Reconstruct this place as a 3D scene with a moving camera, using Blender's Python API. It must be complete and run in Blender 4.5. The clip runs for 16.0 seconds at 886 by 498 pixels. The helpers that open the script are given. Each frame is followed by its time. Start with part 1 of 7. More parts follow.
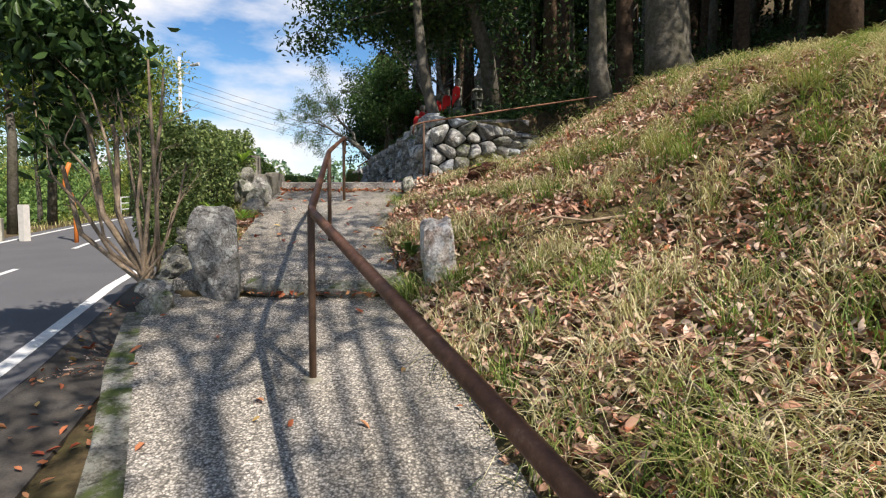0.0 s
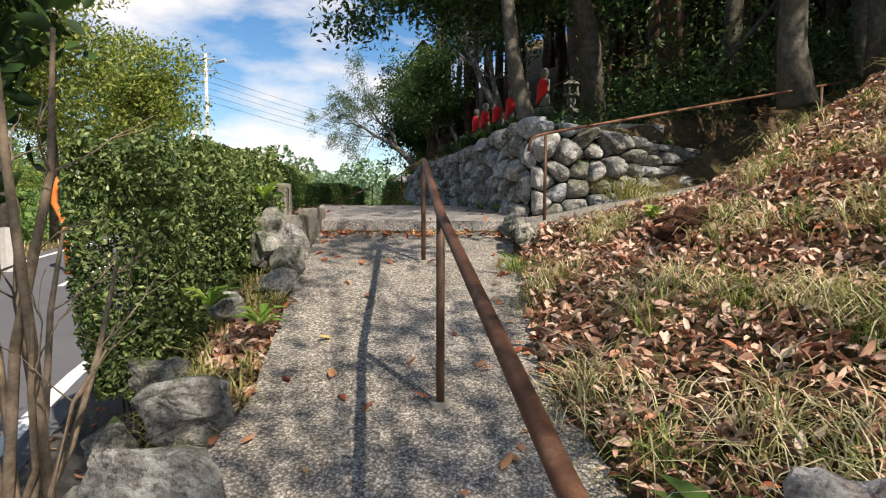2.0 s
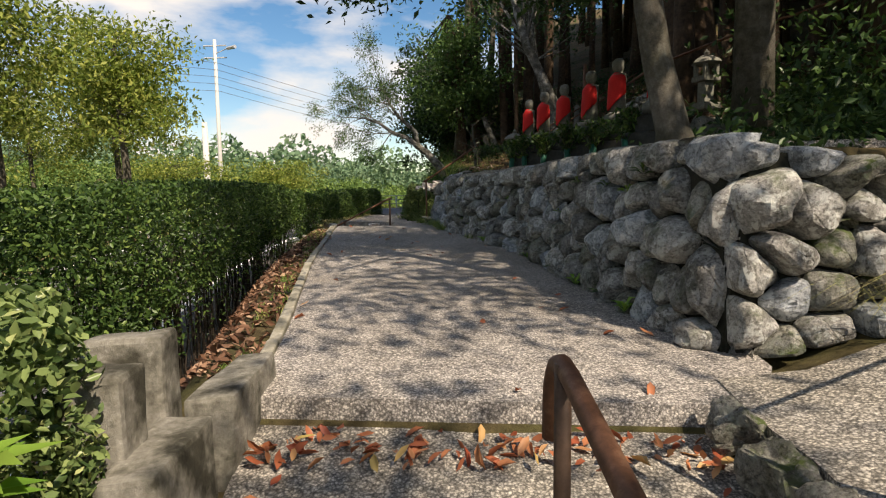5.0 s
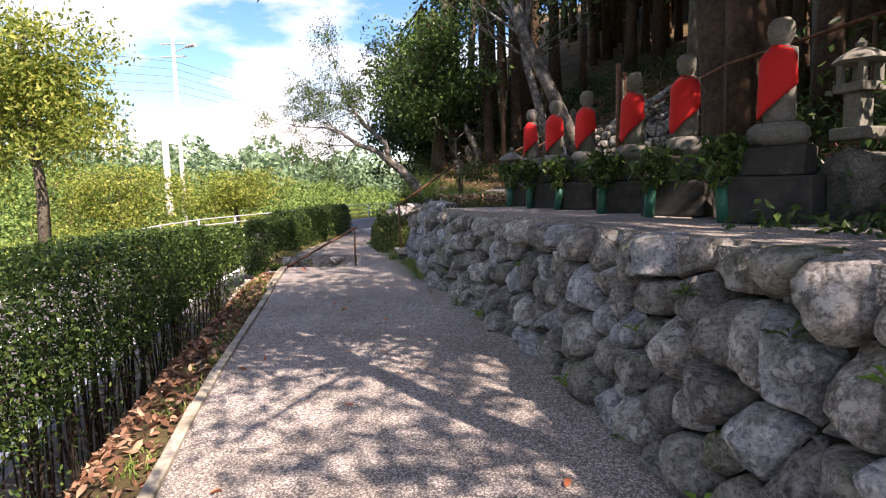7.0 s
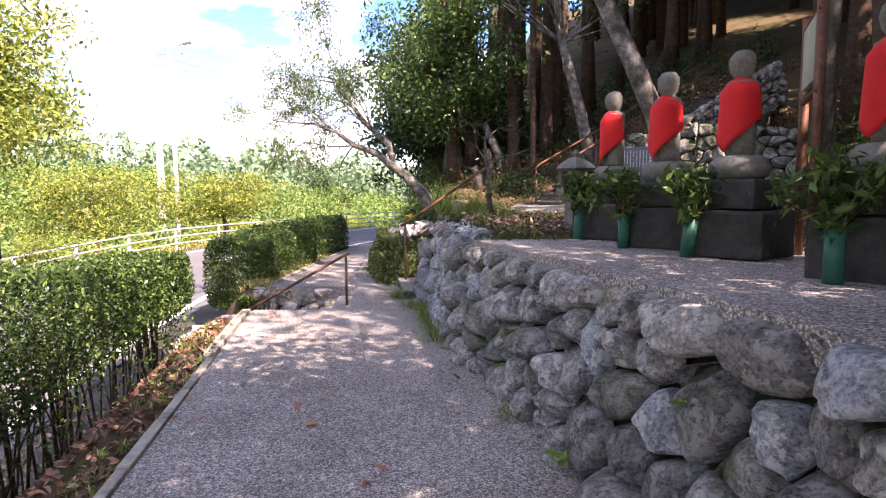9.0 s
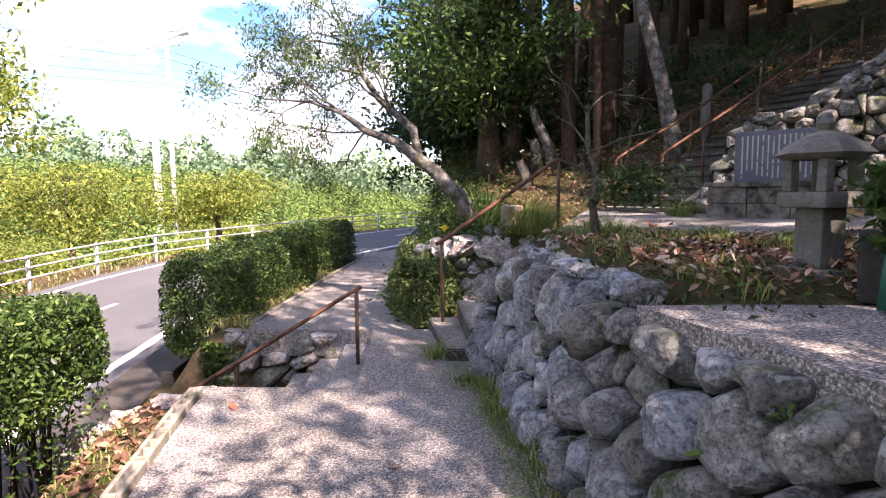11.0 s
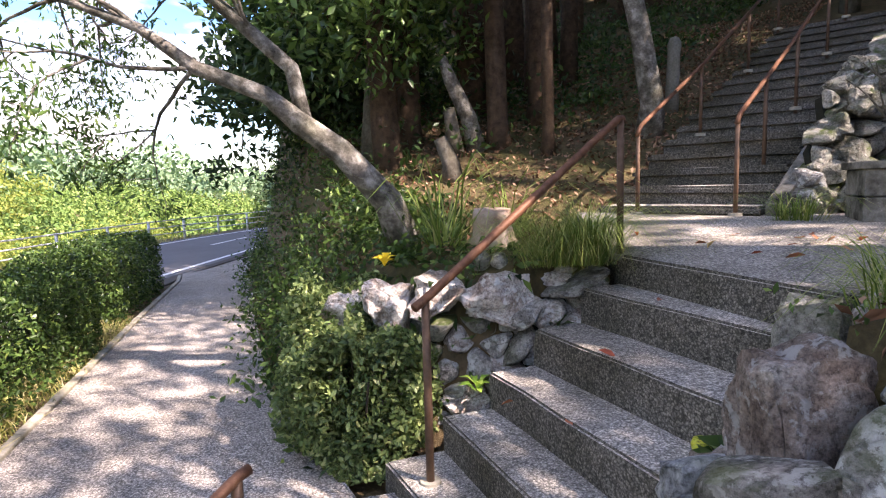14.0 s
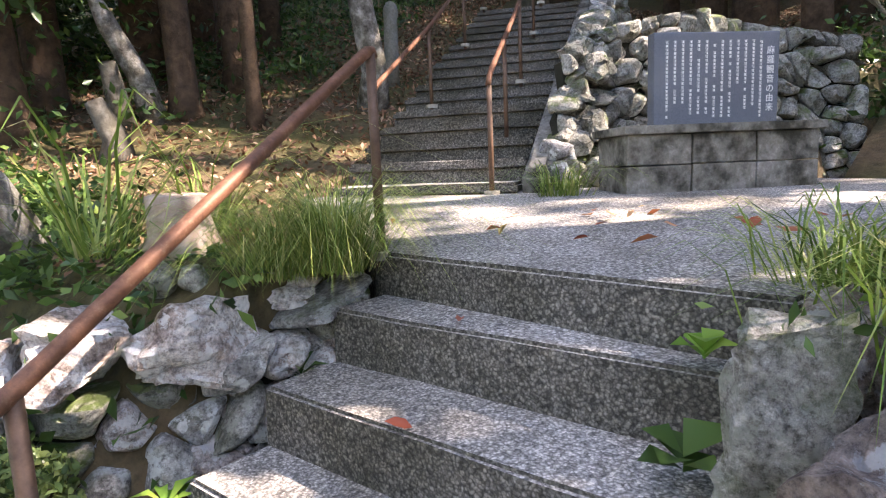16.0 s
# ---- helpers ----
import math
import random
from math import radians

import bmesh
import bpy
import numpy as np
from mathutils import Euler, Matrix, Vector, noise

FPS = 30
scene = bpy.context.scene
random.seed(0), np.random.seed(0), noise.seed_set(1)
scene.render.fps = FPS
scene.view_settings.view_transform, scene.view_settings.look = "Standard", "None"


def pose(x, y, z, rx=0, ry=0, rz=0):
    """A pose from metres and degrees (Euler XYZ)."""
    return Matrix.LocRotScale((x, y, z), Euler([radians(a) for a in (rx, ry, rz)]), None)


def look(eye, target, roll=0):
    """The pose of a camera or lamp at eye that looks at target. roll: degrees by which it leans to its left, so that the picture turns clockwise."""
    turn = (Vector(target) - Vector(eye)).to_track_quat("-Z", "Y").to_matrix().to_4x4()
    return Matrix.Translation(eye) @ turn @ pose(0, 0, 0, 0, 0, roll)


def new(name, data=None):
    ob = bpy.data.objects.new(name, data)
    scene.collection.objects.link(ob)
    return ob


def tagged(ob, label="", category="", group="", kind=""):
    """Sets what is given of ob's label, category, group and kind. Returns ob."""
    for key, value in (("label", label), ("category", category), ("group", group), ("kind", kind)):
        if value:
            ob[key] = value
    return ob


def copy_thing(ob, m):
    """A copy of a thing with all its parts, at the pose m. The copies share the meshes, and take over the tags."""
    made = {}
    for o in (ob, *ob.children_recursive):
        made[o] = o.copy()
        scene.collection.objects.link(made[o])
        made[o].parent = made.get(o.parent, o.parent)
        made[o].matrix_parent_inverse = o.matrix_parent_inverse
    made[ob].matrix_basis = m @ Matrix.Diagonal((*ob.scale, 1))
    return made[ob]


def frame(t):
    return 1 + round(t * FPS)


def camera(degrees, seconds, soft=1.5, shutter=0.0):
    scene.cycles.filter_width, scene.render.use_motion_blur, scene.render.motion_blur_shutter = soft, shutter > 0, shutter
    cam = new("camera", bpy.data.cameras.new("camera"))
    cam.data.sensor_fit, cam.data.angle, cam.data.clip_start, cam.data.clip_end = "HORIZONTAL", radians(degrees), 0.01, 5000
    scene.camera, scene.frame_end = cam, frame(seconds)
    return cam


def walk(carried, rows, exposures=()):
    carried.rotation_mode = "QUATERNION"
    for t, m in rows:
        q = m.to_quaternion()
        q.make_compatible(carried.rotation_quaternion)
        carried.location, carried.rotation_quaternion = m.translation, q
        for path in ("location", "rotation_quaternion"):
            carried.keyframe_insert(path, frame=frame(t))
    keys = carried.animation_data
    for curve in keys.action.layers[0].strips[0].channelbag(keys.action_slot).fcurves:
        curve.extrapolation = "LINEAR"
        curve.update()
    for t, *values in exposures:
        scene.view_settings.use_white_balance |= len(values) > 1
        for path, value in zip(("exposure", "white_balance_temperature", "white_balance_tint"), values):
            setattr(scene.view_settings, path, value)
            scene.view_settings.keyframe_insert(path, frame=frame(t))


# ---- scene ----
cam = camera(75.0, 16.0, 1.15)
ROWS = [
    (0.0, -0.0, -0.0, 1.36, 0.02, -3.75, -0.12),
    (0.5, -0.231, 0.776, 1.559, 0.68, -3.78, -0.18),
    (1.0, -0.542, 1.494, 1.705, 1.25, -3.83, -0.04),
    (1.5, -0.759, 2.229, 1.818, 2.1, -4.06, -0.1),
    (2.0, -0.94, 2.9, 1.94, 2.51, -4.19, -0.12),
    (2.5, -1.084, 3.538, 2.077, 3.23, -4.33, -0.09),
    (3.0, -1.175, 4.143, 2.228, 3.69, -4.67, 0.03),
    (3.5, -1.276, 4.709, 2.348, 4.2, -5.11, 0.15),
    (4.0, -1.347, 5.277, 2.46, 4.43, -5.38, 0.12),
    (4.5, -1.389, 5.862, 2.589, 4.52, -5.51, 0.26),
    (5.0, -1.462, 6.481, 2.688, 4.5, -5.71, 0.69),
    (7.5, -1.719, 9.659, 3.359, 1.8, -5.96, 1.44),
    (8.0, -1.783, 10.326, 3.414, 1.98, -5.81, 1.06),
    (8.5, -1.872, 11.018, 3.407, 2.03, -5.66, 0.69),
    (9.0, -2.024, 11.702, 3.384, 2.38, -5.34, 0.48),
    (11.5, -2.854, 15.162, 3.463, 2.86, -5.62, 0.46),
    (12.0, -3.071, 15.838, 3.467, 1.35, -6.02, 0.34),
    (12.5, -3.292, 16.47, 3.488, -1.12, -6.26, 0.65),
    (13.0, -3.486, 17.07, 3.499, -3.73, -6.29, 1.02),
    (13.5, -3.569, 17.591, 3.468, -8.85, -6.2, 1.13),
    (14.0, -3.595, 18.036, 3.465, -15.8, -6.26, 1.53),
    (14.5, -3.575, 18.368, 3.472, -23.69, -6.54, 2.07),
    (15.0, -3.454, 18.597, 3.429, -30.31, -7.48, 2.05),
    (15.5, -3.275, 18.853, 3.406, -36.91, -8.04, 2.32),
    (16.0, -3.118, 19.144, 3.365, -44.18, -8.02, 2.4),
]
# the camera opens up as it walks from the sun into the shade
EXPOSURES = [(0.0, 0.55, 6800, 14), (3.0, 0.55, 7400, 14), (5.0, 0.5, 7800, 14), (7.5, 1.75, 7400, 34), (9.0, 2.15, 7400, 38), (11.5, 1.85, 7200, 34), (13.0, 1.9, 7200, 31), (14.0, 2.25, 7200, 29), (15.0, 2.65, 7200, 27), (16.0, 2.95, 7200, 26)]
walk(cam, [(t, pose(x, y, z, 90 + pitch, roll, yaw)) for t, x, y, z, yaw, pitch, roll in ROWS], EXPOSURES)



# ---------- world and sun ----------
SUN_FROM = Vector((0.52, -0.62, 0.86)).normalized()
elev = math.asin(SUN_FROM.z)
world = bpy.data.worlds.new("sky_world")
scene.world = world
world.use_nodes = True
wn, wl = world.node_tree.nodes, world.node_tree.links
wn.clear()
sky = wn.new("ShaderNodeTexSky")
sky.sky_type = "NISHITA"
sky.sun_disc = False
sky.dust_density, sky.ozone_density = 0.3, 2.5
sky.sun_elevation = elev
sky.sun_rotation = math.atan2(SUN_FROM.x, SUN_FROM.y)
tc = wn.new("ShaderNodeTexCoord")
mp = wn.new("ShaderNodeMapping")
mp.inputs["Scale"].default_value = (1.6, 1.6, 4.5)
cl = wn.new("ShaderNodeTexNoise")
cl.inputs["Scale"].default_value = 1.7
cl.inputs["Detail"].default_value = 7
cl.inputs["Roughness"].default_value = 0.55
cr = wn.new("ShaderNodeValToRGB")
cr.color_ramp.elements[0].position, cr.color_ramp.elements[1].position = 0.47, 0.64
cm = wn.new("ShaderNodeMixRGB")
cm.inputs[2].default_value = (6.6, 6.8, 7.1, 1)
bg = wn.new("ShaderNodeBackground")
bg.inputs["Strength"].default_value = 0.105
wo = wn.new("ShaderNodeOutputWorld")
wl.new(tc.outputs["Generated"], mp.inputs["Vector"])
wl.new(mp.outputs["Vector"], cl.inputs["Vector"])
wl.new(cl.outputs["Fac"], cr.inputs["Fac"])
wl.new(cr.outputs["Color"], cm.inputs[0])
hs = wn.new("ShaderNodeHueSaturation")
hs.inputs["Saturation"].default_value = 1.3
wl.new(sky.outputs["Color"], hs.inputs["Color"])
wl.new(hs.outputs["Color"], cm.inputs[1])
wl.new(cm.outputs["Color"], bg.inputs["Color"])
wl.new(bg.outputs["Background"], wo.inputs["Surface"])
sun_data = bpy.data.lights.new("sun", "SUN")
sun_data.energy, sun_data.angle, sun_data.color = 5.0, radians(0.55), (1.0, 0.95, 0.87)
sun = new("sun", sun_data)
sun.matrix_world = look(SUN_FROM * 60, (0, 0, 0))


# ---------- materials ----------
def material(name):
    m = bpy.data.materials.new(name)
    m.use_nodes = True
    n, l = m.node_tree.nodes, m.node_tree.links
    b = n["Principled BSDF"]
    b.inputs["Specular IOR Level"].default_value = 0.22
    return m, n, l, b


def ramp(n, stops):
    r = n.new("ShaderNodeValToRGB")
    e = r.color_ramp.elements
    while len(e) < len(stops):
        e.new(0.5)
    for k, (p, c) in enumerate(stops):
        e[k].position = p
        e[k].color = (*c, 1)
    return r


def noise_tex(n, l, geo, scale, detail=4, rough=0.6):
    t = n.new("ShaderNodeTexNoise")
    t.inputs["Scale"].default_value = scale
    t.inputs["Detail"].default_value = detail
    t.inputs["Roughness"].default_value = rough
    l.new(geo.outputs["Position"], t.inputs["Vector"])
    return t


def surface(name, fine, coarse, fine_scale=25.0, coarse_scale=1.5, rough=0.85, bump=0.4, metal=0.0, vary=0.0, bump_dist=0.01):
    """Colour from a coarse noise ramp multiplied by a fine noise ramp, with relief from the fine one."""
    m, n, l, b = material(name)
    geo = n.new("ShaderNodeNewGeometry")
    t1, t2 = noise_tex(n, l, geo, fine_scale, 12, 0.74), noise_tex(n, l, geo, coarse_scale, 4)
    r1, r2 = ramp(n, fine), ramp(n, coarse)
    l.new(t1.outputs["Fac"], r1.inputs["Fac"])
    l.new(t2.outputs["Fac"], r2.inputs["Fac"])
    mx = n.new("ShaderNodeMixRGB")
    mx.blend_type = "MULTIPLY"
    mx.inputs[0].default_value = 1.0
    l.new(r1.outputs["Color"], mx.inputs[1])
    l.new(r2.outputs["Color"], mx.inputs[2])
    out = mx.outputs["Color"]
    if vary:
        oi = n.new("ShaderNodeObjectInfo")
        hv = n.new("ShaderNodeHueSaturation")
        mr = n.new("ShaderNodeMapRange")
        mr.inputs["To Min"].default_value, mr.inputs["To Max"].default_value = 1 - vary, 1 + vary
        l.new(oi.outputs["Random"], mr.inputs["Value"])
        l.new(mr.outputs["Result"], hv.inputs["Value"])
        l.new(out, hv.inputs["Color"])
        out = hv.outputs["Color"]
    l.new(out, b.inputs["Base Color"])
    b.inputs["Roughness"].default_value, b.inputs["Metallic"].default_value = rough, metal
    if bump:
        bp = n.new("ShaderNodeBump")
        bp.inputs["Strength"].default_value, bp.inputs["Distance"].default_value = bump, bump_dist
        l.new(t1.outputs["Fac"], bp.inputs["Height"])
        l.new(bp.outputs["Normal"], b.inputs["Normal"])
    return m


def aggregate(name, pale, dark, grit=75.0, stain=((0.3, (0.62, 0.6, 0.56)), (0.7, (1, 1, 1))), bump=0.5):
    """Washed concrete: pebbles of a centimetre or two in a darker paste, with broad stains."""
    m, n, l, b = material(name)
    geo = n.new("ShaderNodeNewGeometry")
    wob = noise_tex(n, l, geo, 24.0, 4)
    v = n.new("ShaderNodeTexVoronoi")
    v.inputs["Scale"].default_value = grit
    va = n.new("ShaderNodeVectorMath")
    va.operation = "MULTIPLY_ADD"
    va.inputs[1].default_value = (0.03, 0.03, 0.03)
    l.new(wob.outputs["Color"], va.inputs[0])
    l.new(geo.outputs["Position"], va.inputs[2])
    l.new(va.outputs["Vector"], v.inputs["Vector"])
    r = ramp(n, [(0.0, pale), (0.42, tuple(0.75 * c for c in pale)), (0.62, dark)])
    l.new(v.outputs["Distance"], r.inputs["Fac"])
    hs = n.new("ShaderNodeHueSaturation")
    mr = n.new("ShaderNodeMapRange")
    mr.inputs["To Min"].default_value, mr.inputs["To Max"].default_value = 0.45, 1.25
    sp = n.new("ShaderNodeSeparateColor")
    l.new(v.outputs["Color"], sp.inputs["Color"])
    l.new(sp.outputs[0], mr.inputs["Value"])
    l.new(mr.outputs["Result"], hs.inputs["Value"])
    l.new(r.outputs["Color"], hs.inputs["Color"])
    t2 = noise_tex(n, l, geo, 1.3, 6, 0.65)
    r2 = ramp(n, stain)
    l.new(t2.outputs["Fac"], r2.inputs["Fac"])
    mx = n.new("ShaderNodeMixRGB")
    mx.blend_type = "MULTIPLY"
    mx.inputs[0].default_value = 1
    l.new(hs.outputs["Color"], mx.inputs[1])
    l.new(r2.outputs["Color"], mx.inputs[2])
    # salt-and-pepper grit and clumps of missing paste
    t3 = noise_tex(n, l, geo, grit * 0.55, 8, 0.8)
    r3 = ramp(n, [(0.36, (0.3, 0.29, 0.28)), (0.5, (0.95, 0.95, 0.95)), (0.62, (1.6, 1.57, 1.5))])
    l.new(t3.outputs["Fac"], r3.inputs["Fac"])
    m3 = n.new("ShaderNodeMixRGB")
    m3.blend_type = "MULTIPLY"
    m3.inputs[0].default_value = 0.7
    l.new(mx.outputs["Color"], m3.inputs[1])
    l.new(r3.outputs["Color"], m3.inputs[2])
    l.new(m3.outputs["Color"], b.inputs["Base Color"])
    b.inputs["Roughness"].default_value = 0.85
    bp = n.new("ShaderNodeBump")
    bp.invert = True
    bp.inputs["Strength"].default_value, bp.inputs["Distance"].default_value = bump, 0.006
    l.new(v.outputs["Distance"], bp.inputs["Height"])
    l.new(bp.outputs["Normal"], b.inputs["Normal"])
    return m


def rock(name, tones, lichen=(0.6, 0.6, 0.56), moss=0.35, scale=8.0, vary=0.3):
    """Weathered stone: mottled tones, grit, thin cracks, lichen blotches, moss where the face looks up."""
    m, n, l, b = material(name)
    geo = n.new("ShaderNodeNewGeometry")
    t1, t2 = noise_tex(n, l, geo, scale, 10, 0.72), noise_tex(n, l, geo, scale * 9, 6, 0.75)
    r1 = ramp(n, tones)
    l.new(t1.outputs["Fac"], r1.inputs["Fac"])
    col = r1.outputs["Color"]

    def mix(kind, fac, other, base):
        mx = n.new("ShaderNodeMixRGB")
        mx.blend_type = kind
        if hasattr(fac, "links"):
            l.new(fac, mx.inputs[0])
        else:
            mx.inputs[0].default_value = fac
        l.new(base, mx.inputs[1])
        if hasattr(other, "links"):
            l.new(other, mx.inputs[2])
        else:
            mx.inputs[2].default_value = (*other, 1)
        return mx.outputs["Color"]

    r2 = ramp(n, [(0.36, (0.4, 0.39, 0.38)), (0.5, (1, 1, 1)), (0.64, (1.48, 1.46, 1.43))])
    l.new(t2.outputs["Fac"], r2.inputs["Fac"])
    col = mix("MULTIPLY", 1.0, r2.outputs["Color"], col)
    t3 = noise_tex(n, l, geo, scale * 2.1, 6, 0.7)
    r3 = ramp(n, [(0.53, (0, 0, 0)), (0.575, (0.7, 0.7, 0.7))])
    l.new(t3.outputs["Fac"], r3.inputs["Fac"])
    col = mix("MIX", r3.outputs["Color"], lichen, col)
    v = n.new("ShaderNodeTexVoronoi")
    v.feature = "DISTANCE_TO_EDGE"
    v.inputs["Scale"].default_value = scale * 0.7
    wv = n.new("ShaderNodeVectorMath")
    wv.operation = "MULTIPLY_ADD"
    wv.inputs[1].default_value = (0.08, 0.08, 0.08)
    l.new(t1.outputs["Color"], wv.inputs[0])
    l.new(geo.outputs["Position"], wv.inputs[2])
    l.new(wv.outputs["Vector"], v.inputs["Vector"])
    r4 = ramp(n, [(0.0, (0.3, 0.28, 0.26)), (0.035, (1, 1, 1))])
    l.new(v.outputs["Distance"], r4.inputs["Fac"])
    col = mix("MULTIPLY", 0.3, r4.outputs["Color"], col)
    oi = n.new("ShaderNodeObjectInfo")
    hv = n.new("ShaderNodeHueSaturation")
    mr = n.new("ShaderNodeMapRange")
    mr.inputs["To Min"].default_value, mr.inputs["To Max"].default_value = 1 - vary, 1 + vary
    l.new(oi.outputs["Random"], mr.inputs["Value"])
    l.new(mr.outputs["Result"], hv.inputs["Value"])
    l.new(col, hv.inputs["Color"])
    col = hv.outputs["Color"]
    if moss:
        sx = n.new("ShaderNodeSeparateXYZ")
        l.new(geo.outputs["Normal"], sx.inputs["Vector"])
        up = n.new("ShaderNodeMapRange")
        up.inputs["From Min"].default_value, up.inputs["From Max"].default_value = -0.3, 0.8
        l.new(sx.outputs["Z"], up.inputs["Value"])
        t5 = noise_tex(n, l, geo, 3.6, 8, 0.7)
        r5 = ramp(n, [(0.5, (0, 0, 0)), (0.64, (1, 1, 1))])
        l.new(t5.outputs["Fac"], r5.inputs["Fac"])
        mm = n.new("ShaderNodeMath")
        mm.operation = "MULTIPLY"
        l.new(up.outputs["Result"], mm.inputs[0])
        l.new(r5.outputs["Color"], mm.inputs[1])
        mk = n.new("ShaderNodeMath")
        mk.operation = "MULTIPLY"
        mk.use_clamp = True
        mk.inputs[1].default_value = 2.2 * moss
        l.new(mm.outputs["Value"], mk.inputs[0])
        col = mix("MIX", mk.outputs["Value"], (0.075, 0.1, 0.03), col)
    l.new(col, b.inputs["Base Color"])
    b.inputs["Roughness"].default_value = 0.9
    hsum = n.new("ShaderNodeMath")
    hsum.operation = "MULTIPLY_ADD"
    hsum.inputs[1].default_value = 0.3
    l.new(t2.outputs["Fac"], hsum.inputs[0])
    l.new(t1.outputs["Fac"], hsum.inputs[2])
    h2 = n.new("ShaderNodeMath")
    h2.operation = "MULTIPLY_ADD"
    h2.inputs[1].default_value = 0.22
    l.new(r4.outputs["Color"], h2.inputs[0])
    l.new(hsum.outputs["Value"], h2.inputs[2])
    bp = n.new("ShaderNodeBump")
    bp.inputs["Strength"].default_value, bp.inputs["Distance"].default_value = 1.0, 0.035
    l.new(h2.outputs["Value"], bp.inputs["Height"])
    l.new(bp.outputs["Normal"], b.inputs["Normal"])
    return m


def leafy(name, stops, rough=0.45, through_light=0.3, glow=(0.25, 0.4, 0.05)):
    """Leaves: each one takes its own colour from the ramp, and lets some light through."""
    m, n, l, b = material(name)
    geo = n.new("ShaderNodeNewGeometry")
    r = ramp(n, stops)
    l.new(geo.outputs["Random Per Island"], r.inputs["Fac"])
    l.new(r.outputs["Color"], b.inputs["Base Color"])
    b.inputs["Roughness"].default_value = rough
    if through_light:
        tr = n.new("ShaderNodeBsdfTranslucent")
        mt = n.new("ShaderNodeMixRGB")
        mt.blend_type = "MULTIPLY"
        mt.inputs[0].default_value = 0.35
        mt.inputs[2].default_value = (*[min(1, 3 * c) for c in glow], 1)
        l.new(r.outputs["Color"], mt.inputs[1])
        l.new(mt.outputs["Color"], tr.inputs["Color"])
        ms = n.new("ShaderNodeMixShader")
        ms.inputs[0].default_value = through_light
        l.new(b.outputs["BSDF"], ms.inputs[1])
        l.new(tr.outputs["BSDF"], ms.inputs[2])
        l.new(ms.outputs["Shader"], n["Material Output"].inputs["Surface"])
    return m


def g3(v, w=1.0, c=1.0):
    return (v * w, v, v * c)


PATH = aggregate("washed_concrete", (0.6, 0.555, 0.487), (0.2, 0.185, 0.162), 86.0, ((0.3, (0.7, 0.68, 0.63)), (0.65, (1, 1, 1))))
PATH_UP = aggregate("fine_washed_concrete", (0.62, 0.575, 0.53), (0.22, 0.204, 0.187), 94.0, ((0.3, (0.7, 0.68, 0.64)), (0.65, (1, 1, 1))))
STEP = aggregate("step_concrete", (0.66, 0.62, 0.56), (0.28, 0.263, 0.235), 105.0, ((0.32, (0.42, 0.41, 0.37)), (0.62, (1, 1, 1))))
# darker copy of the step concrete: shade on step sides put into the colour
STEP_SIDE = aggregate("shaded_side_concrete", (0.27, 0.255, 0.225), (0.1, 0.094, 0.082), 95.0, ((0.35, (0.45, 0.45, 0.38)), (0.65, (1, 1, 1))), 0.35)
CONCRETE = surface("old_concrete", [(0.3, (0.27, 0.25, 0.2)), (0.7, (0.46, 0.43, 0.36))], [(0.3, (0.5, 0.5, 0.42)), (0.6, (1, 1, 1))], 24, 3.0, 0.9, 0.35)
ASPHALT = surface("asphalt", [(0.3, (0.085, 0.085, 0.09)), (0.7, (0.16, 0.16, 0.165))], [(0.3, (0.8, 0.8, 0.82)), (0.7, (1, 1, 1))], 120, 0.7, 0.85, 0.3, bump_dist=0.004)
LINE = surface("road_paint", [(0.35, (0.62, 0.62, 0.6)), (0.6, (0.8, 0.8, 0.78))], [(0.3, (0.85, 0.85, 0.85)), (0.7, (1, 1, 1))], 40, 3, 0.7, 0.1)
GUTTER = surface("gutter_asphalt", [(0.3, (0.06, 0.055, 0.05)), (0.7, (0.13, 0.12, 0.105))], [(0.3, (0.6, 0.55, 0.5)), (0.7, (1, 1, 1))], 60, 1.6, 0.9, 0.4)
SOIL = surface("forest_soil", [(0.3, (0.05, 0.036, 0.022)), (0.7, (0.17, 0.125, 0.075))], [(0.35, (0.55, 0.7, 0.4)), (0.6, (1, 0.95, 0.85))], 14, 0.8, 0.95, 0.8, bump_dist=0.03)
ROCK = rock("grey_rock", [(0.3, (0.05, 0.048, 0.042)), (0.42, (0.17, 0.163, 0.148)), (0.55, (0.29, 0.28, 0.26)), (0.68, (0.42, 0.41, 0.385))], (0.5, 0.505, 0.47), 0.3, 6.5, 0.38)
ROCK_BROWN = rock("brown_rock", [(0.3, (0.065, 0.048, 0.038)), (0.43, (0.2, 0.155, 0.128)), (0.56, (0.32, 0.27, 0.235)), (0.68, (0.5, 0.465, 0.43))], (0.5, 0.5, 0.48), 0.15, 6.0, 0.2)
ROCK_PALE = rock("pale_rock", [(0.32, (0.12, 0.085, 0.065)), (0.44, (0.36, 0.29, 0.25)), (0.55, (0.54, 0.5, 0.46)), (0.68, (0.74, 0.72, 0.69))], (0.72, 0.71, 0.68), 0.12, 7.0, 0.2)
ROCK_BLUE = rock("blue_grey_rock", [(0.3, (0.08, 0.085, 0.085)), (0.43, (0.22, 0.235, 0.245)), (0.56, (0.34, 0.36, 0.375)), (0.7, (0.5, 0.515, 0.52))], (0.56, 0.57, 0.56), 0.2, 6.0, 0.25)
ROCK_MOSS = rock("mossy_rock", [(0.3, (0.05, 0.055, 0.035)), (0.44, (0.17, 0.165, 0.135)), (0.58, (0.32, 0.31, 0.275)), (0.7, (0.48, 0.465, 0.43))], (0.31, 0.32, 0.265), 0.75, 7.5, 0.25)
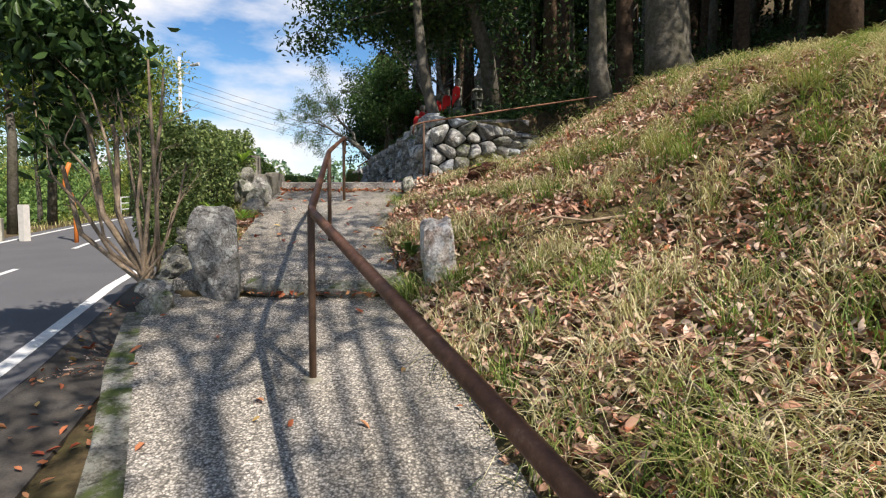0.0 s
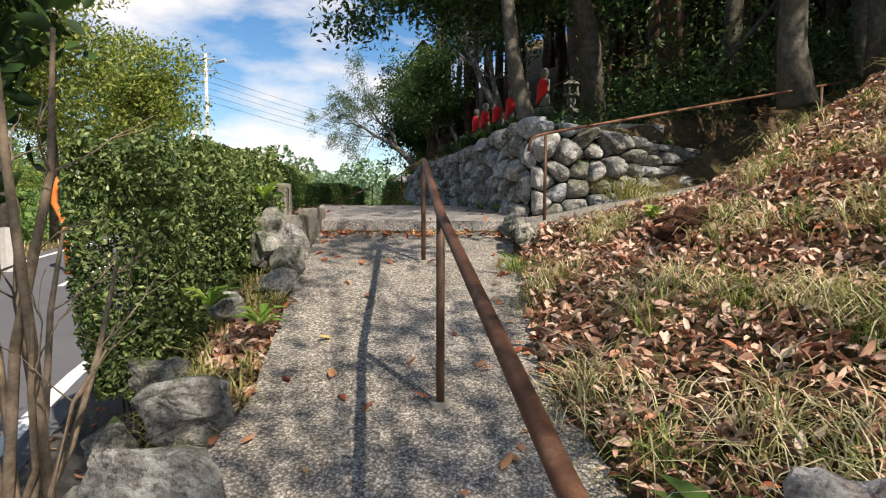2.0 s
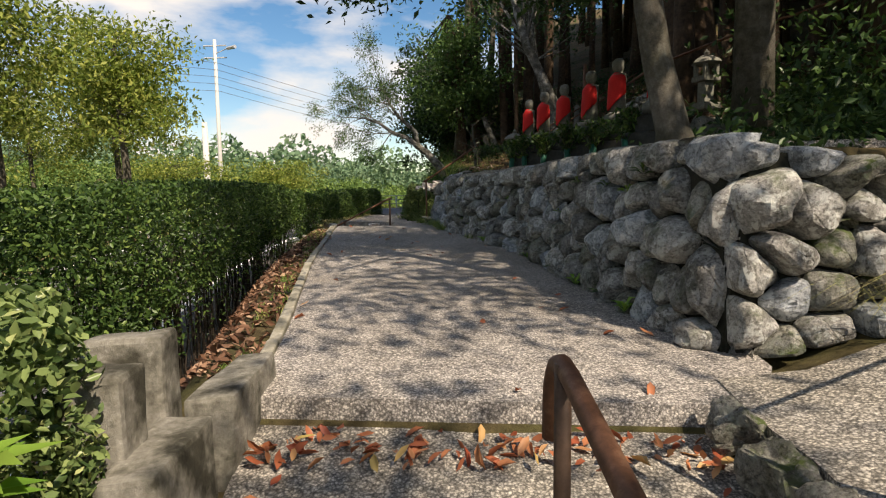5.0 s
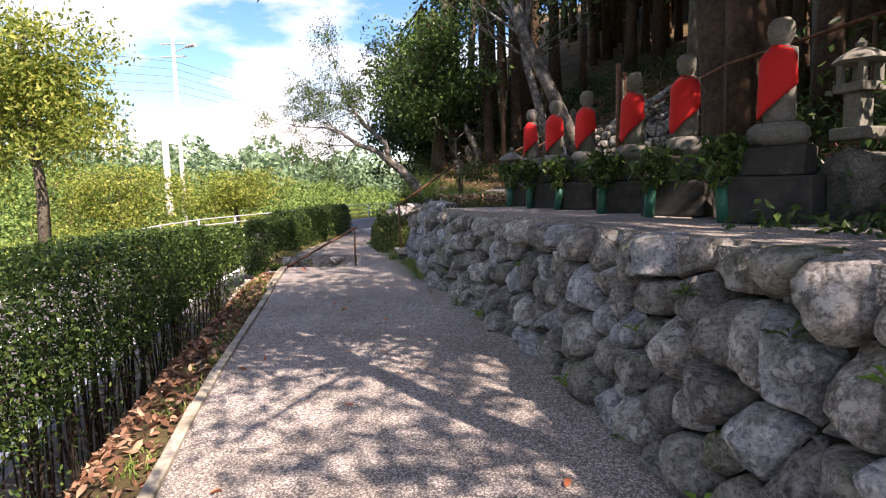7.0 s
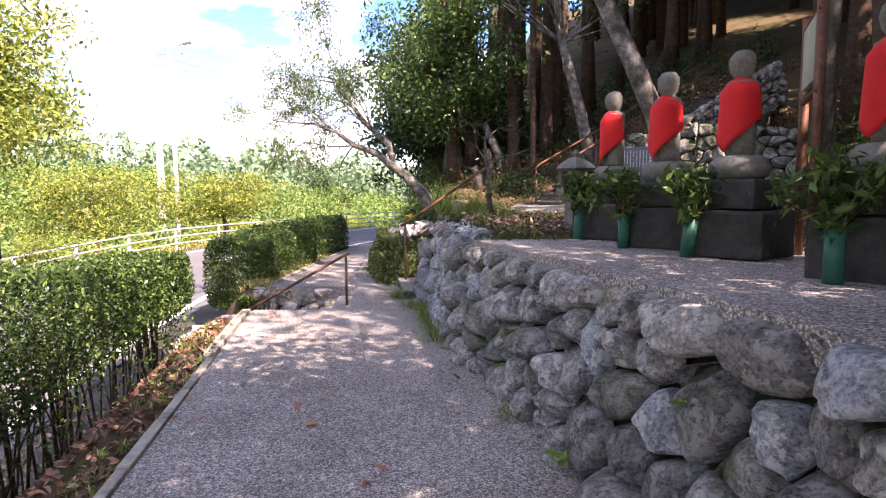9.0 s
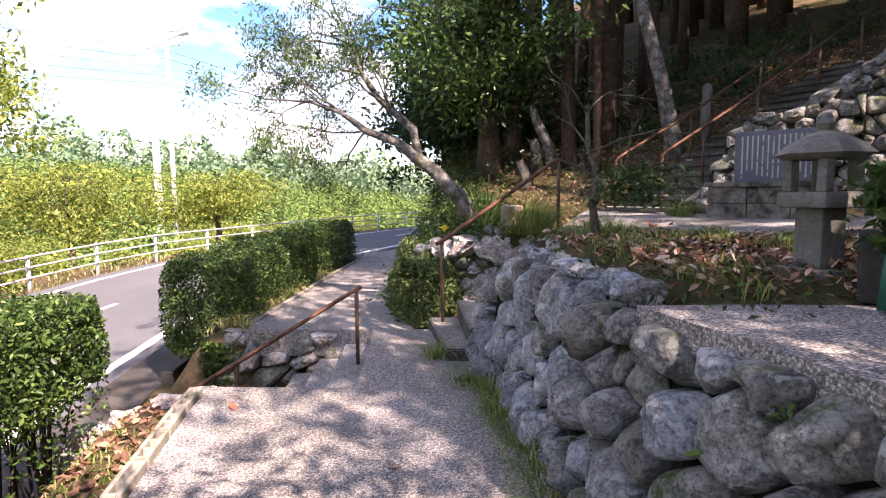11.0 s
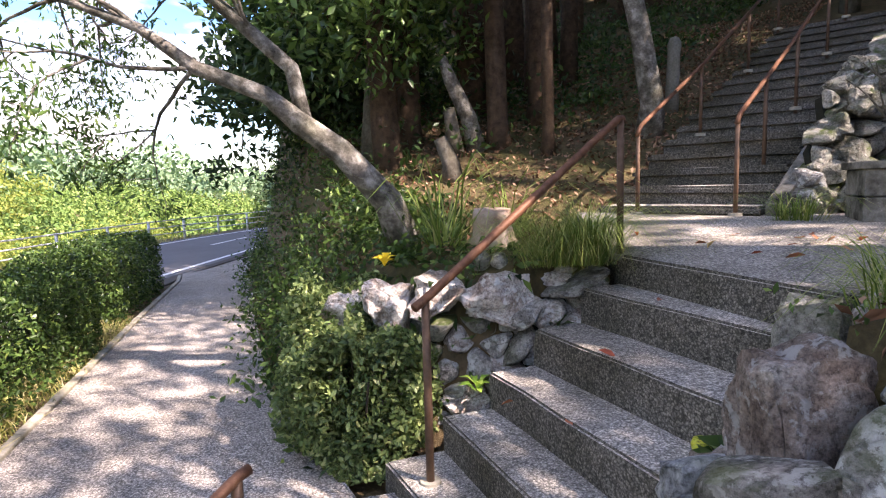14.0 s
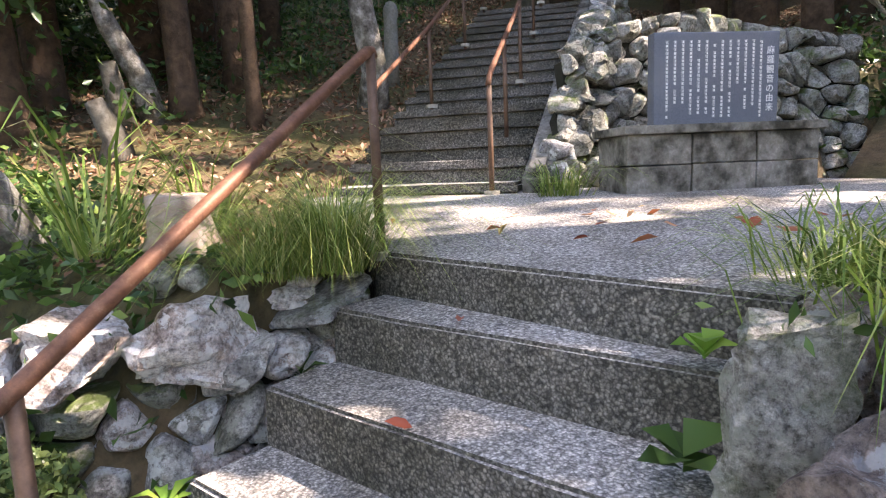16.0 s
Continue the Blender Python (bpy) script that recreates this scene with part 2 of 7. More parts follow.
JOINT = surface("dark_joint", [(0.3, (0.015, 0.014, 0.011)), (0.7, (0.045, 0.042, 0.034))], [(0.3, (0.6, 0.7, 0.5)), (0.7, (1, 1, 1))], 20, 3, 0.97, 0.6)
STATUE = surface("statue_stone", [(0.3, (0.12, 0.115, 0.1)), (0.7, (0.27, 0.26, 0.23))], [(0.3, (0.65, 0.7, 0.6)), (0.65, (1, 1, 1))], 40, 6, 0.93, 0.4)
PLINTH = surface("dark_plinth", [(0.3, (0.03, 0.03, 0.028)), (0.62, (0.075, 0.073, 0.066)), (0.74, (0.36, 0.36, 0.33))], [(0.3, (0.7, 0.7, 0.65)), (0.7, (1, 1, 1))], 9, 3, 0.9, 0.4)
RED = surface("red_cloth", [(0.3, (0.62, 0.018, 0.018)), (0.7, (0.8, 0.035, 0.03))], [(0.3, (0.85, 0.85, 0.85)), (0.7, (1, 1, 1))], 90, 5, 0.75, 0.15, bump_dist=0.003)
RUST = surface("rusty_pipe", [(0.3, (0.085, 0.04, 0.025)), (0.55, (0.18, 0.088, 0.052)), (0.72, (0.3, 0.18, 0.115))], [(0.3, (0.65, 0.6, 0.55)), (0.62, (1, 1, 1))], 26, 3.5, 0.55, 0.25, 0.25, bump_dist=0.003)
POST_PAINT = surface("brown_post_paint", [(0.3, (0.085, 0.05, 0.032)), (0.7, (0.17, 0.105, 0.07))], [(0.3, (0.7, 0.65, 0.6)), (0.65, (1, 1, 1))], 30, 6, 0.5, 0.2, 0.1, bump_dist=0.003)
BARK = surface("grey_bark", [(0.3, (0.049, 0.041, 0.032)), (0.52, (0.122, 0.109, 0.088)), (0.75, (0.220, 0.210, 0.185))], [(0.3, (0.55, 0.58, 0.45)), (0.65, (1, 1, 1))], 14, 2.5, 0.93, 0.8, bump_dist=0.02)
BARK_BROWN = surface("cedar_bark", [(0.3, (0.034, 0.022, 0.014)), (0.6, (0.112, 0.073, 0.047)), (0.78, (0.202, 0.146, 0.101))], [(0.3, (0.6, 0.6, 0.55)), (0.65, (1, 1, 1))], 12, 1.5, 0.95, 0.9, bump_dist=0.025)
BARK_PALE = surface("blotched_bark", [(0.36, (0.05, 0.045, 0.037)), (0.5, (0.17, 0.158, 0.138)), (0.62, (0.38, 0.366, 0.34))], [(0.3, (0.5, 0.52, 0.42)), (0.6, (1, 1, 1))], 9, 3, 0.9, 0.9, bump_dist=0.025)
TWIG = surface("twig_bark", [(0.3, (0.16, 0.11, 0.07)), (0.7, (0.42, 0.33, 0.24))], [(0.3, (0.7, 0.7, 0.65)), (0.65, (1, 1, 1))], 30, 5, 0.9, 0.4)
# twig bark darkened: the shade inside the hedge is put into its colour
HEDGE_TWIG = surface("shaded_twig_bark", [(0.3, (0.025, 0.02, 0.016)), (0.7, (0.085, 0.066, 0.05))], [(0.3, (0.7, 0.7, 0.65)), (0.65, (1, 1, 1))], 30, 5, 0.9, 0.4)
POLE = surface("pole_concrete", [(0.3, (0.5, 0.48, 0.44)), (0.7, (0.66, 0.64, 0.6))], [(0.3, (0.85, 0.85, 0.85)), (0.7, (1, 1, 1))], 10, 0.8, 0.85, 0.1)
WHITE_METAL = surface("galvanised_rail", [(0.3, (0.55, 0.56, 0.56)), (0.7, (0.7, 0.71, 0.71))], [(0.3, (0.85, 0.85, 0.85)), (0.7, (1, 1, 1))], 20, 2, 0.45, 0.05, 0.4)
GRANITE = surface("polished_granite", [(0.35, (0.085, 0.098, 0.12)), (0.65, (0.17, 0.187, 0.215))], [(0.3, (0.85, 0.85, 0.85)), (0.7, (1, 1, 1))], 160, 4, 0.25, 0.0)
BLOCKS = surface("weathered_blocks", [(0.3, (0.12, 0.11, 0.09)), (0.58, (0.27, 0.255, 0.22)), (0.72, (0.46, 0.44, 0.4))], [(0.38, (0.22, 0.22, 0.19)), (0.52, (0.8, 0.8, 0.77)), (0.62, (1, 1, 1))], 22, 5, 0.92, 0.7)
ENGRAVED = surface("engraved_paint", [(0.3, (0.68, 0.68, 0.66)), (0.7, (0.8, 0.8, 0.78))], [(0.3, (0.9, 0.9, 0.9)), (0.7, (1, 1, 1))], 60, 5, 0.8, 0.0)
GREEN_TUBE = surface("green_bamboo_vase", [(0.3, (0.015, 0.09, 0.06)), (0.7, (0.03, 0.17, 0.11))], [(0.3, (0.8, 0.8, 0.8)), (0.7, (1, 1, 1))], 20, 4, 0.4, 0.05)
ORANGE = surface("orange_post_paint", [(0.3, (0.6, 0.16, 0.03)), (0.7, (0.75, 0.24, 0.06))], [(0.3, (0.85, 0.85, 0.85)), (0.7, (1, 1, 1))], 20, 4, 0.5, 0.05)
BOARD = surface("faded_notice_board", [(0.3, (0.34, 0.36, 0.27)), (0.7, (0.48, 0.5, 0.4))], [(0.3, (0.8, 0.8, 0.75)), (0.7, (1, 1, 1))], 12, 5, 0.6, 0.05)
DARK_WOOD = surface("dark_timber", [(0.3, (0.05, 0.032, 0.02)), (0.7, (0.13, 0.085, 0.055))], [(0.3, (0.7, 0.7, 0.7)), (0.7, (1, 1, 1))], 18, 3, 0.8, 0.3)
CUT_WOOD = surface("cut_stump_wood", [(0.3, (0.3, 0.2, 0.14)), (0.6, (0.52, 0.42, 0.34)), (0.75, (0.68, 0.6, 0.52))], [(0.3, (0.6, 0.55, 0.5)), (0.6, (1, 1, 1))], 12, 5, 0.9, 0.6)

HEDGE_LEAF = leafy("hedge_leaves", [(0.0, (0.022, 0.045, 0.014)), (0.5, (0.048, 0.095, 0.024)), (0.85, (0.09, 0.155, 0.038)), (1.0, (0.18, 0.25, 0.065))], 0.38, 0.25)
BUSH_LEAF = leafy("glossy_bush_leaves", [(0.0, (0.05, 0.09, 0.03)), (0.5, (0.15, 0.21, 0.075)), (0.85, (0.26, 0.33, 0.12)), (1.0, (0.44, 0.47, 0.2))], 0.3, 0.32)
OAK_LEAF = leafy("evergreen_leaves", [(0.0, (0.02, 0.045, 0.015)), (0.6, (0.045, 0.09, 0.025)), (1.0, (0.09, 0.15, 0.04))], 0.35, 0.22)
MID_LEAF = leafy("midgreen_leaves", [(0.0, (0.03, 0.065, 0.02)), (0.6, (0.075, 0.145, 0.04)), (1.0, (0.14, 0.22, 0.06))], 0.35, 0.28)
CEDAR_LEAF = leafy("cedar_needles", [(0.0, (0.018, 0.04, 0.018)), (0.7, (0.04, 0.08, 0.03)), (1.0, (0.07, 0.12, 0.04))], 0.6, 0.15)
# yellow-green leaf, brightened so that sun on the crowns is in the colour
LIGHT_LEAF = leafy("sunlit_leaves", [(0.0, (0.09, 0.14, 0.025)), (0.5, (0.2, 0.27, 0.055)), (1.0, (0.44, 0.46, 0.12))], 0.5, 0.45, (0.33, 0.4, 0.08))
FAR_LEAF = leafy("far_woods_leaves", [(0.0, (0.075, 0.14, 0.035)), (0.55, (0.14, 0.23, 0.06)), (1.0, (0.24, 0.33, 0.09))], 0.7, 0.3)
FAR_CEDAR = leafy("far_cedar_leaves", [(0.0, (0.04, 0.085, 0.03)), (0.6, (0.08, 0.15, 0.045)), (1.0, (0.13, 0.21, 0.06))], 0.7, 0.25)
# paler, bluer green: the haze of distance mixed into the leaf colour
FAR_HILL = leafy("hazed_ridge_leaves", [(0.0, (0.13, 0.22, 0.13)), (0.6, (0.18, 0.28, 0.16)), (1.0, (0.25, 0.35, 0.2))], 0.8, 0.3)
DRY_LEAF = leafy("fallen_leaves", [(0.0, (0.11, 0.045, 0.03)), (0.2, (0.28, 0.14, 0.09)), (0.5, (0.46, 0.28, 0.19)), (0.85, (0.72, 0.56, 0.44)), (1.0, (0.42, 0.13, 0.06))], 0.6, 0.12, (0.3, 0.2, 0.1))
RED_LEAF = leafy("fresh_fallen_leaves", [(0.0, (0.27, 0.06, 0.03)), (0.5, (0.42, 0.15, 0.07)), (0.85, (0.52, 0.27, 0.13)), (1.0, (0.5, 0.38, 0.12))], 0.5, 0.15, (0.4, 0.15, 0.05))
GRASS = leafy("grass_blades", [(0.0, (0.08, 0.14, 0.025)), (0.5, (0.17, 0.25, 0.055)), (0.8, (0.34, 0.38, 0.11)), (1.0, (0.5, 0.45, 0.23))], 0.5, 0.35)
ROT_LEAF = leafy("rotting_leaves", [(0.0, (0.07, 0.035, 0.02)), (0.4, (0.17, 0.085, 0.05)), (0.75, (0.28, 0.16, 0.1)), (1.0, (0.45, 0.3, 0.2))], 0.7, 0.1, (0.3, 0.2, 0.1))
STRAW = leafy("straw_blades", [(0.0, (0.24, 0.24, 0.09)), (0.4, (0.5, 0.44, 0.24)), (1.0, (0.74, 0.66, 0.45))], 0.6, 0.3)
DRY_GRASS = leafy("dry_grass_blades", [(0.0, (0.17, 0.2, 0.05)), (0.5, (0.36, 0.34, 0.12)), (1.0, (0.56, 0.47, 0.27))], 0.6, 0.3)


# ---------- mesh helpers ----------
def mesh_fast(name, verts, faces, mat, smooth=False):
    """verts (n,3), faces (m,k) with one k."""
    me = bpy.data.meshes.new(name)
    verts = np.asarray(verts, dtype=np.float32)
    faces = np.asarray(faces, dtype=np.int32)
    m, k = faces.shape
    me.vertices.add(len(verts))
    me.vertices.foreach_set("co", verts.ravel())
    me.loops.add(m * k)
    me.loops.foreach_set("vertex_index", faces.ravel())
    me.polygons.add(m)
    me.polygons.foreach_set("loop_start", np.arange(0, m * k, k, dtype=np.int32))
    me.polygons.foreach_set("loop_total", np.full(m, k, dtype=np.int32))
    if smooth:
        me.polygons.foreach_set("use_smooth", np.ones(m, dtype=bool))
    me.update(calc_edges=True)
    me.materials.append(mat)
    return me


def attach(name, me, parent=None, label=""):
    ob = new(name, me)
    if parent is not None:
        ob.parent = parent
    if label:
        ob["label"] = label
    return ob


def part(name, bm, mat, parent=None, label="", smooth=False):
    me = bpy.data.meshes.new(name)
    bm.to_mesh(me)
    bm.free()
    if smooth:
        me.polygons.foreach_set("use_smooth", np.ones(len(me.polygons), dtype=bool))
    me.materials.append(mat)
    return attach(name, me, parent, label)


def thing(name, label, category, group="", kind="", at=(0, 0, 0)):
    ob = new(name)
    ob.location = at
    return tagged(ob, label, category, group, kind)


def bm_box(bm, lo, hi, bevel=0.0, jitter=0.0, rnd=None):
    vs = bmesh.ops.create_cube(bm, size=1.0)["verts"]
    for v in vs:
        v.co = Vector([lo[k] + (v.co[k] + 0.5) * (hi[k] - lo[k]) + (rnd.uniform(-jitter, jitter) if rnd else 0) for k in range(3)])
    if bevel:
        es = list({e for v in vs for e in v.link_edges})
        bmesh.ops.bevel(bm, geom=es, offset=bevel, segments=2, affect="EDGES", profile=0.6)
    return vs


def tube(points, radii, sides=8, cap=True):
    """A tapered tube along a polyline."""
    pts = [Vector(p) for p in points]
    bm = bmesh.new()
    rings = []
    side = None
    for k, p in enumerate(pts):
        d = (pts[min(k + 1, len(pts) - 1)] - pts[max(k - 1, 0)]).normalized()
        if side is None:
            side = d.orthogonal().normalized()
        side = (side - d * side.dot(d)).normalized()
        up = d.cross(side)
        r = radii[k] if hasattr(radii, "__len__") else radii
        rings.append([bm.verts.new(p + r * (math.cos(a) * side + math.sin(a) * up)) for a in [2 * math.pi * j / sides for j in range(sides)]])
    for a, b in zip(rings, rings[1:]):
        for j in range(sides):
            bm.faces.new((a[j], a[(j + 1) % sides], b[(j + 1) % sides], b[j]))
    if cap:
        bm.faces.new(rings[0][::-1])
        bm.faces.new(rings[-1])
    return bm


def tubes_mesh(name, polylines, mat, sides=5):
    """Many thin tubes in one mesh: polylines of (point, radius)."""
    V, F = [], []
    for line in polylines:
        P = np.array([p for p, r in line], float)
        R = [r for p, r in line]
        base = len(V)
        for k in range(len(P)):
            d = P[min(k + 1, len(P) - 1)] - P[max(k - 1, 0)]
            d = d / (np.linalg.norm(d) + 1e-9)
            s = np.cross(d, (0.31, 0.17, 0.93))
            s = s / (np.linalg.norm(s) + 1e-9)
            u = np.cross(d, s)
            for j in range(sides):
                a = 2 * math.pi * j / sides
                V.append(P[k] + R[k] * (math.cos(a) * s + math.sin(a) * u))
        for k in range(len(P) - 1):
            for j in range(sides):
                a, b = base + k * sides + j, base + k * sides + (j + 1) % sides
                F.append((a, b, b + sides, a + sides))
    return mesh_fast(name, V, F, mat, True)


def leaf_mesh(name, P, size, mat, rng, droop=0.0, slim=0.5, up=0.0, normals=None, fine=False):
    """One bent four-cornered leaf at every point of P; size: a number or one for each."""
    P = np.asarray(P, float)
    n = len(P)
    size = np.broadcast_to(np.asarray(size, float), (n,)) * rng.uniform(0.7, 1.3, n)
    a = rng.normal(size=(n, 3))
    a[:, 2] -= droop
    a /= np.linalg.norm(a, axis=1)[:, None]
    b = rng.normal(size=(n, 3))
    if up:
        b += np.array([0, 0, up]) if normals is None else normals * up
        nb = b / np.linalg.norm(b, axis=1)[:, None]
        a = a - nb * (a * nb).sum(1)[:, None]
        a /= np.linalg.norm(a, axis=1)[:, None]
        side = np.cross(nb, a)
    else:
        side = np.cross(a, b)
    side /= np.linalg.norm(side, axis=1)[:, None]
    nrm = np.cross(a, side)
    s = size[:, None]
    tip, tail = P + a * s * 0.5, P - a * s * 0.5
    w = slim * 0.5
    mid = P - a * s * 0.06
    fold = nrm * s * 0.09
    if fine:
        curl = nrm * s * rng.uniform(-0.26, 0.26, n)[:, None]
        m1, m2 = P - a * s * 0.2, P + a * s * 0.18
        V = np.stack([tail, m1 - side * s * w * 0.9 + fold, m2 - side * s * w * 0.8 + fold, tip + curl, m2 + side * s * w * 0.8 + fold, m1 + side * s * w * 0.9 + fold], 1).reshape(-1, 3)
        i = np.arange(n)[:, None] * 6
        F = np.concatenate([i + np.array([[0, 1, 2, 3]]), i + np.array([[0, 3, 4, 5]])], 0)
        return mesh_fast(name, V, F, mat)
    l, r = mid + side * s * w + fold, mid - side * s * w + fold
    V = np.stack([tail, r, tip, l], 1).reshape(-1, 3)
    i = np.arange(n)[:, None] * 4
    F = np.concatenate([i + np.array([[0, 1, 2]]), i + np.array([[0, 2, 3]])], 0)
    return mesh_fast(name, V, F, mat)


def blade_mesh(name, P, height, mat, rng, width=0.008, lean=0.5, out=None):
    """Grass: a bent blade of two quads and a tip at every point."""
    P = np.asarray(P, float)
    n = len(P)
    h = np.broadcast_to(np.asarray(height, float), (n,)) * (0.3 + 0.95 * rng.random(n) ** 0.8)
    d = rng.normal(size=(n, 2)) if out is None else out
    d = np.c_[d / (np.linalg.norm(d, axis=1)[:, None] + 1e-9), np.zeros(n)]
    s = np.c_[-d[:, 1], d[:, 0], np.zeros(n)] * width
    ln = (lean * rng.uniform(0.3, 1.3, n))[:, None]
    H = h[:, None]
    z = np.array([0, 0, 1.0])
    p1 = P + (z * 0.45 + d * ln * 0.28) * H
    p2 = P + (z * (0.74 - 0.14 * ln) + d * ln * 0.75) * H
    p3 = P + (z * (0.82 - 0.44 * ln) + d * ln * 1.2) * H
    V = np.stack([P - s, P + s, p1 + s * 0.9, p1 - s * 0.9, p2 + s * 0.6, p2 - s * 0.6, p3], 1).reshape(-1, 3)
    i = np.arange(n)[:, None] * 7
    F = np.concatenate([i + np.array([t]) for t in ([0, 1, 2], [0, 2, 3], [3, 2, 4], [3, 4, 5], [5, 4, 6])], 0)
    return mesh_fast(name, V, F, mat)


def stone_mesh(seed, size, detail=2, square=0.7, rough=0.16):
    """A boulder: a sphere pulled towards a block and broken up by noise."""
    bm = bmesh.new()
    bmesh.ops.create_icosphere(bm, subdivisions=detail, radius=1.0)
    off = Vector((seed * 7.3, seed * 3.1, seed * 5.7))
    rn = random.Random(seed)
    cuts = [(Vector((rn.gauss(0, 1), rn.gauss(0, 1), rn.gauss(0, 0.8))).normalized(), rn.uniform(0.62, 0.88)) for _ in range(10)]
    for v in bm.verts:
        c = v.co.normalized()
        c = Vector([math.copysign(abs(t) ** square, t) for t in c])
        k = 1 + rough * 2 * noise.noise(c * 1.3 + off) + rough * 0.6 * noise.noise(c * 3.1 + off) + rough * 0.3 * noise.noise(c * 9 + off)
        for d, lim in cuts:
            over = c.dot(d) - lim
            if over > 0:
                c -= d * over * 0.94
        v.co = Vector((c.x * size[0] * k, c.y * size[1] * k, c.z * size[2] * k))
    return bm


def clip_poly(poly, p, nx, ny):
    out = []
    for k in range(len(poly)):
        a, b = poly[k], poly[(k + 1) % len(poly)]
        da, db = (a[0] - p[0]) * nx + (a[1] - p[1]) * ny, (b[0] - p[0]) * nx + (b[1] - p[1]) * ny
        if da <= 0:
            out.append(a)
        if da * db < 0:
            t = da / (da - db)
            out.append((a[0] + t * (b[0] - a[0]), a[1] + t * (b[1] - a[1])))
    return out


def cells(length, height, across, up, rnd, aspect=1.0):
    """Voronoi cells of a jittered, staggered grid on a length x height panel."""
    rows = max(1, round(height / up))
    pts = []
    for r in range(rows):
        n = max(1, round(length / (across * rnd.uniform(0.85, 1.15))))
        for c in range(n):
            pts.append((length * (c + 0.5 * (r % 2) * 0.9 + 0.25 + rnd.uniform(-0.42, 0.42)) / n, height * (r + 0.5 + rnd.uniform(-0.42, 0.42)) / rows))
    pts = [p for p in pts if rnd.random() > 0.16]
    out = []
    for k, p in enumerate(pts):
        poly = [(0, 0), (length, 0), (length, height), (0, height)]
        near = sorted((q for j, q in enumerate(pts) if j != k), key=lambda q: (q[0] - p[0]) ** 2 + (q[1] - p[1]) ** 2)[:22]
        for q in near:
            nx, ny = q[0] - p[0], q[1] - p[1]
            poly = clip_poly(poly, ((p[0] + q[0]) / 2, (p[1] + q[1]) / 2), nx, ny)
            if len(poly) < 3:
                break
        if len(poly) >= 3:
            out.append(poly)
    return out


def wall_stone(poly, where, rnd, bulge=0.13):
    """A pillow-shaped stone over a cell; where(u, v, d) gives its place d metres proud of the wall."""
    for t0 in (0.14, 0.22):
        poly = [(a[0] * (1 - t) + b[0] * t, a[1] * (1 - t) + b[1] * t) for a, b in zip(poly, poly[1:] + poly[:1]) for t in (t0, 1 - t0)]
    cx, cy = sum(p[0] for p in poly) / len(poly), sum(p[1] for p in poly) / len(poly)
    size = math.sqrt(sum((p[0] - cx) ** 2 + (p[1] - cy) ** 2 for p in poly) / len(poly))
    b = bulge * rnd.uniform(0.5, 1.2) * min(1.4, size / 0.12)
    tilt = (rnd.uniform(-0.25, 0.25), rnd.uniform(-0.25, 0.25))
    splits = [(rnd.uniform(0, 6.28), rnd.uniform(0.25, 0.75) * size, rnd.uniform(0.4, 1.1)) for _ in range(5)]
    sd = rnd.uniform(0, 90)
    V, F, n = [], [], len(poly)
    for shrink, depth in ((0.93, -0.6), (0.935, 0.2), (0.88, 0.66), (0.77, 0.9), (0.56, 1.0), (0.3, 1.02)):
        for px, py in poly:
            u, v = cx + (px - cx) * shrink, cy + (py - cy) * shrink
            w = noise.noise(Vector((u * 8, v * 8, sd))) * 0.035 + noise.noise(Vector((u * 19, v * 19, sd))) * 0.022
            d = b * depth + (tilt[0] * (u - cx) + tilt[1] * (v - cy)) * depth + w * depth
            for a, far, steep in splits:
                over = (u - cx) * math.cos(a) + (v - cy) * math.sin(a) - far
                if over > 0:
                    d -= over * steep * depth
            V.append(where(u, v, d))
    V.append(where(cx, cy, b * 1.03))
    for r in range(5):
        for k in range(n):
            F.append((r * n + k, r * n + (k + 1) % n, (r + 1) * n + (k + 1) % n, (r + 1) * n + k))
    top = len(V) - 1
    T = [(5 * n + k, 5 * n + (k + 1) % n, top) for k in range(n)]
    me = bpy.data.meshes.new("stone")
    me.from_pydata([tuple(v) for v in V], [], F + T)
    me.polygons.foreach_set("use_smooth", np.ones(len(me.polygons), dtype=bool))
    me.set_sharp_from_angle(angle=radians(27))
    return me


# ---------- the plan ----------
def lerp(table):
    xs, ys = [a for a, b in table], [b for a, b in table]
    return lambda v: np.interp(v, xs, ys)


path_z = lerp([(-8, -1.6), (0, -0.07), (3.6, 0.62), (4.2, 0.735), (4.24, 0.85), (5.3, 1.05), (7.43, 1.45), (8.85, 1.67), (8.89, 1.79), (10.5, 1.88), (13, 1.96), (19.2, 1.97), (60, 1.97)])
path_left = lerp([(-8, 1.8), (0, -0.4), (2, -1.14), (3.13, -1.7), (3.8, -2.0), (4.3, -2.0), (5.4, -1.92), (6.7, -2.15), (8.85, -2.5), (10.1, -2.75), (12.3, -3.3), (14.5, -3.78), (18.3, -4.63), (19, -4.75)])
path_right = lerp([(-8, 3.8), (0, 1.0), (2, 0.36), (2.8, 0.13), (4.0, -0.25), (5.8, -0.58), (8.8, -0.5), (9.45, -0.15), (10.2, -0.44), (13.4, -1.09), (15.7, -1.74), (17.07, -2.14), (19.1, -2.5)])
road_z = lerp([(-60, -4.2), (0, -0.3), (10, 0.33), (20, 0.95), (30, 1.55), (40, 1.7), (60, 1.7), (90, 1.5), (400, 1.5)])
line_x = lerp([(-60, 16), (-12, 1.0), (0, -2.4), (4.77, -3.73), (8.6, -4.95), (10.4, -5.37), (14, -6.4), (18, -7.2), (21.2, -7.62), (24.2, -7.8), (28, -7.45), (31.5, -6.6), (35.2, -5.2), (42, -2.4), (50, 2.0), (60, 9.0), (90, 34)])
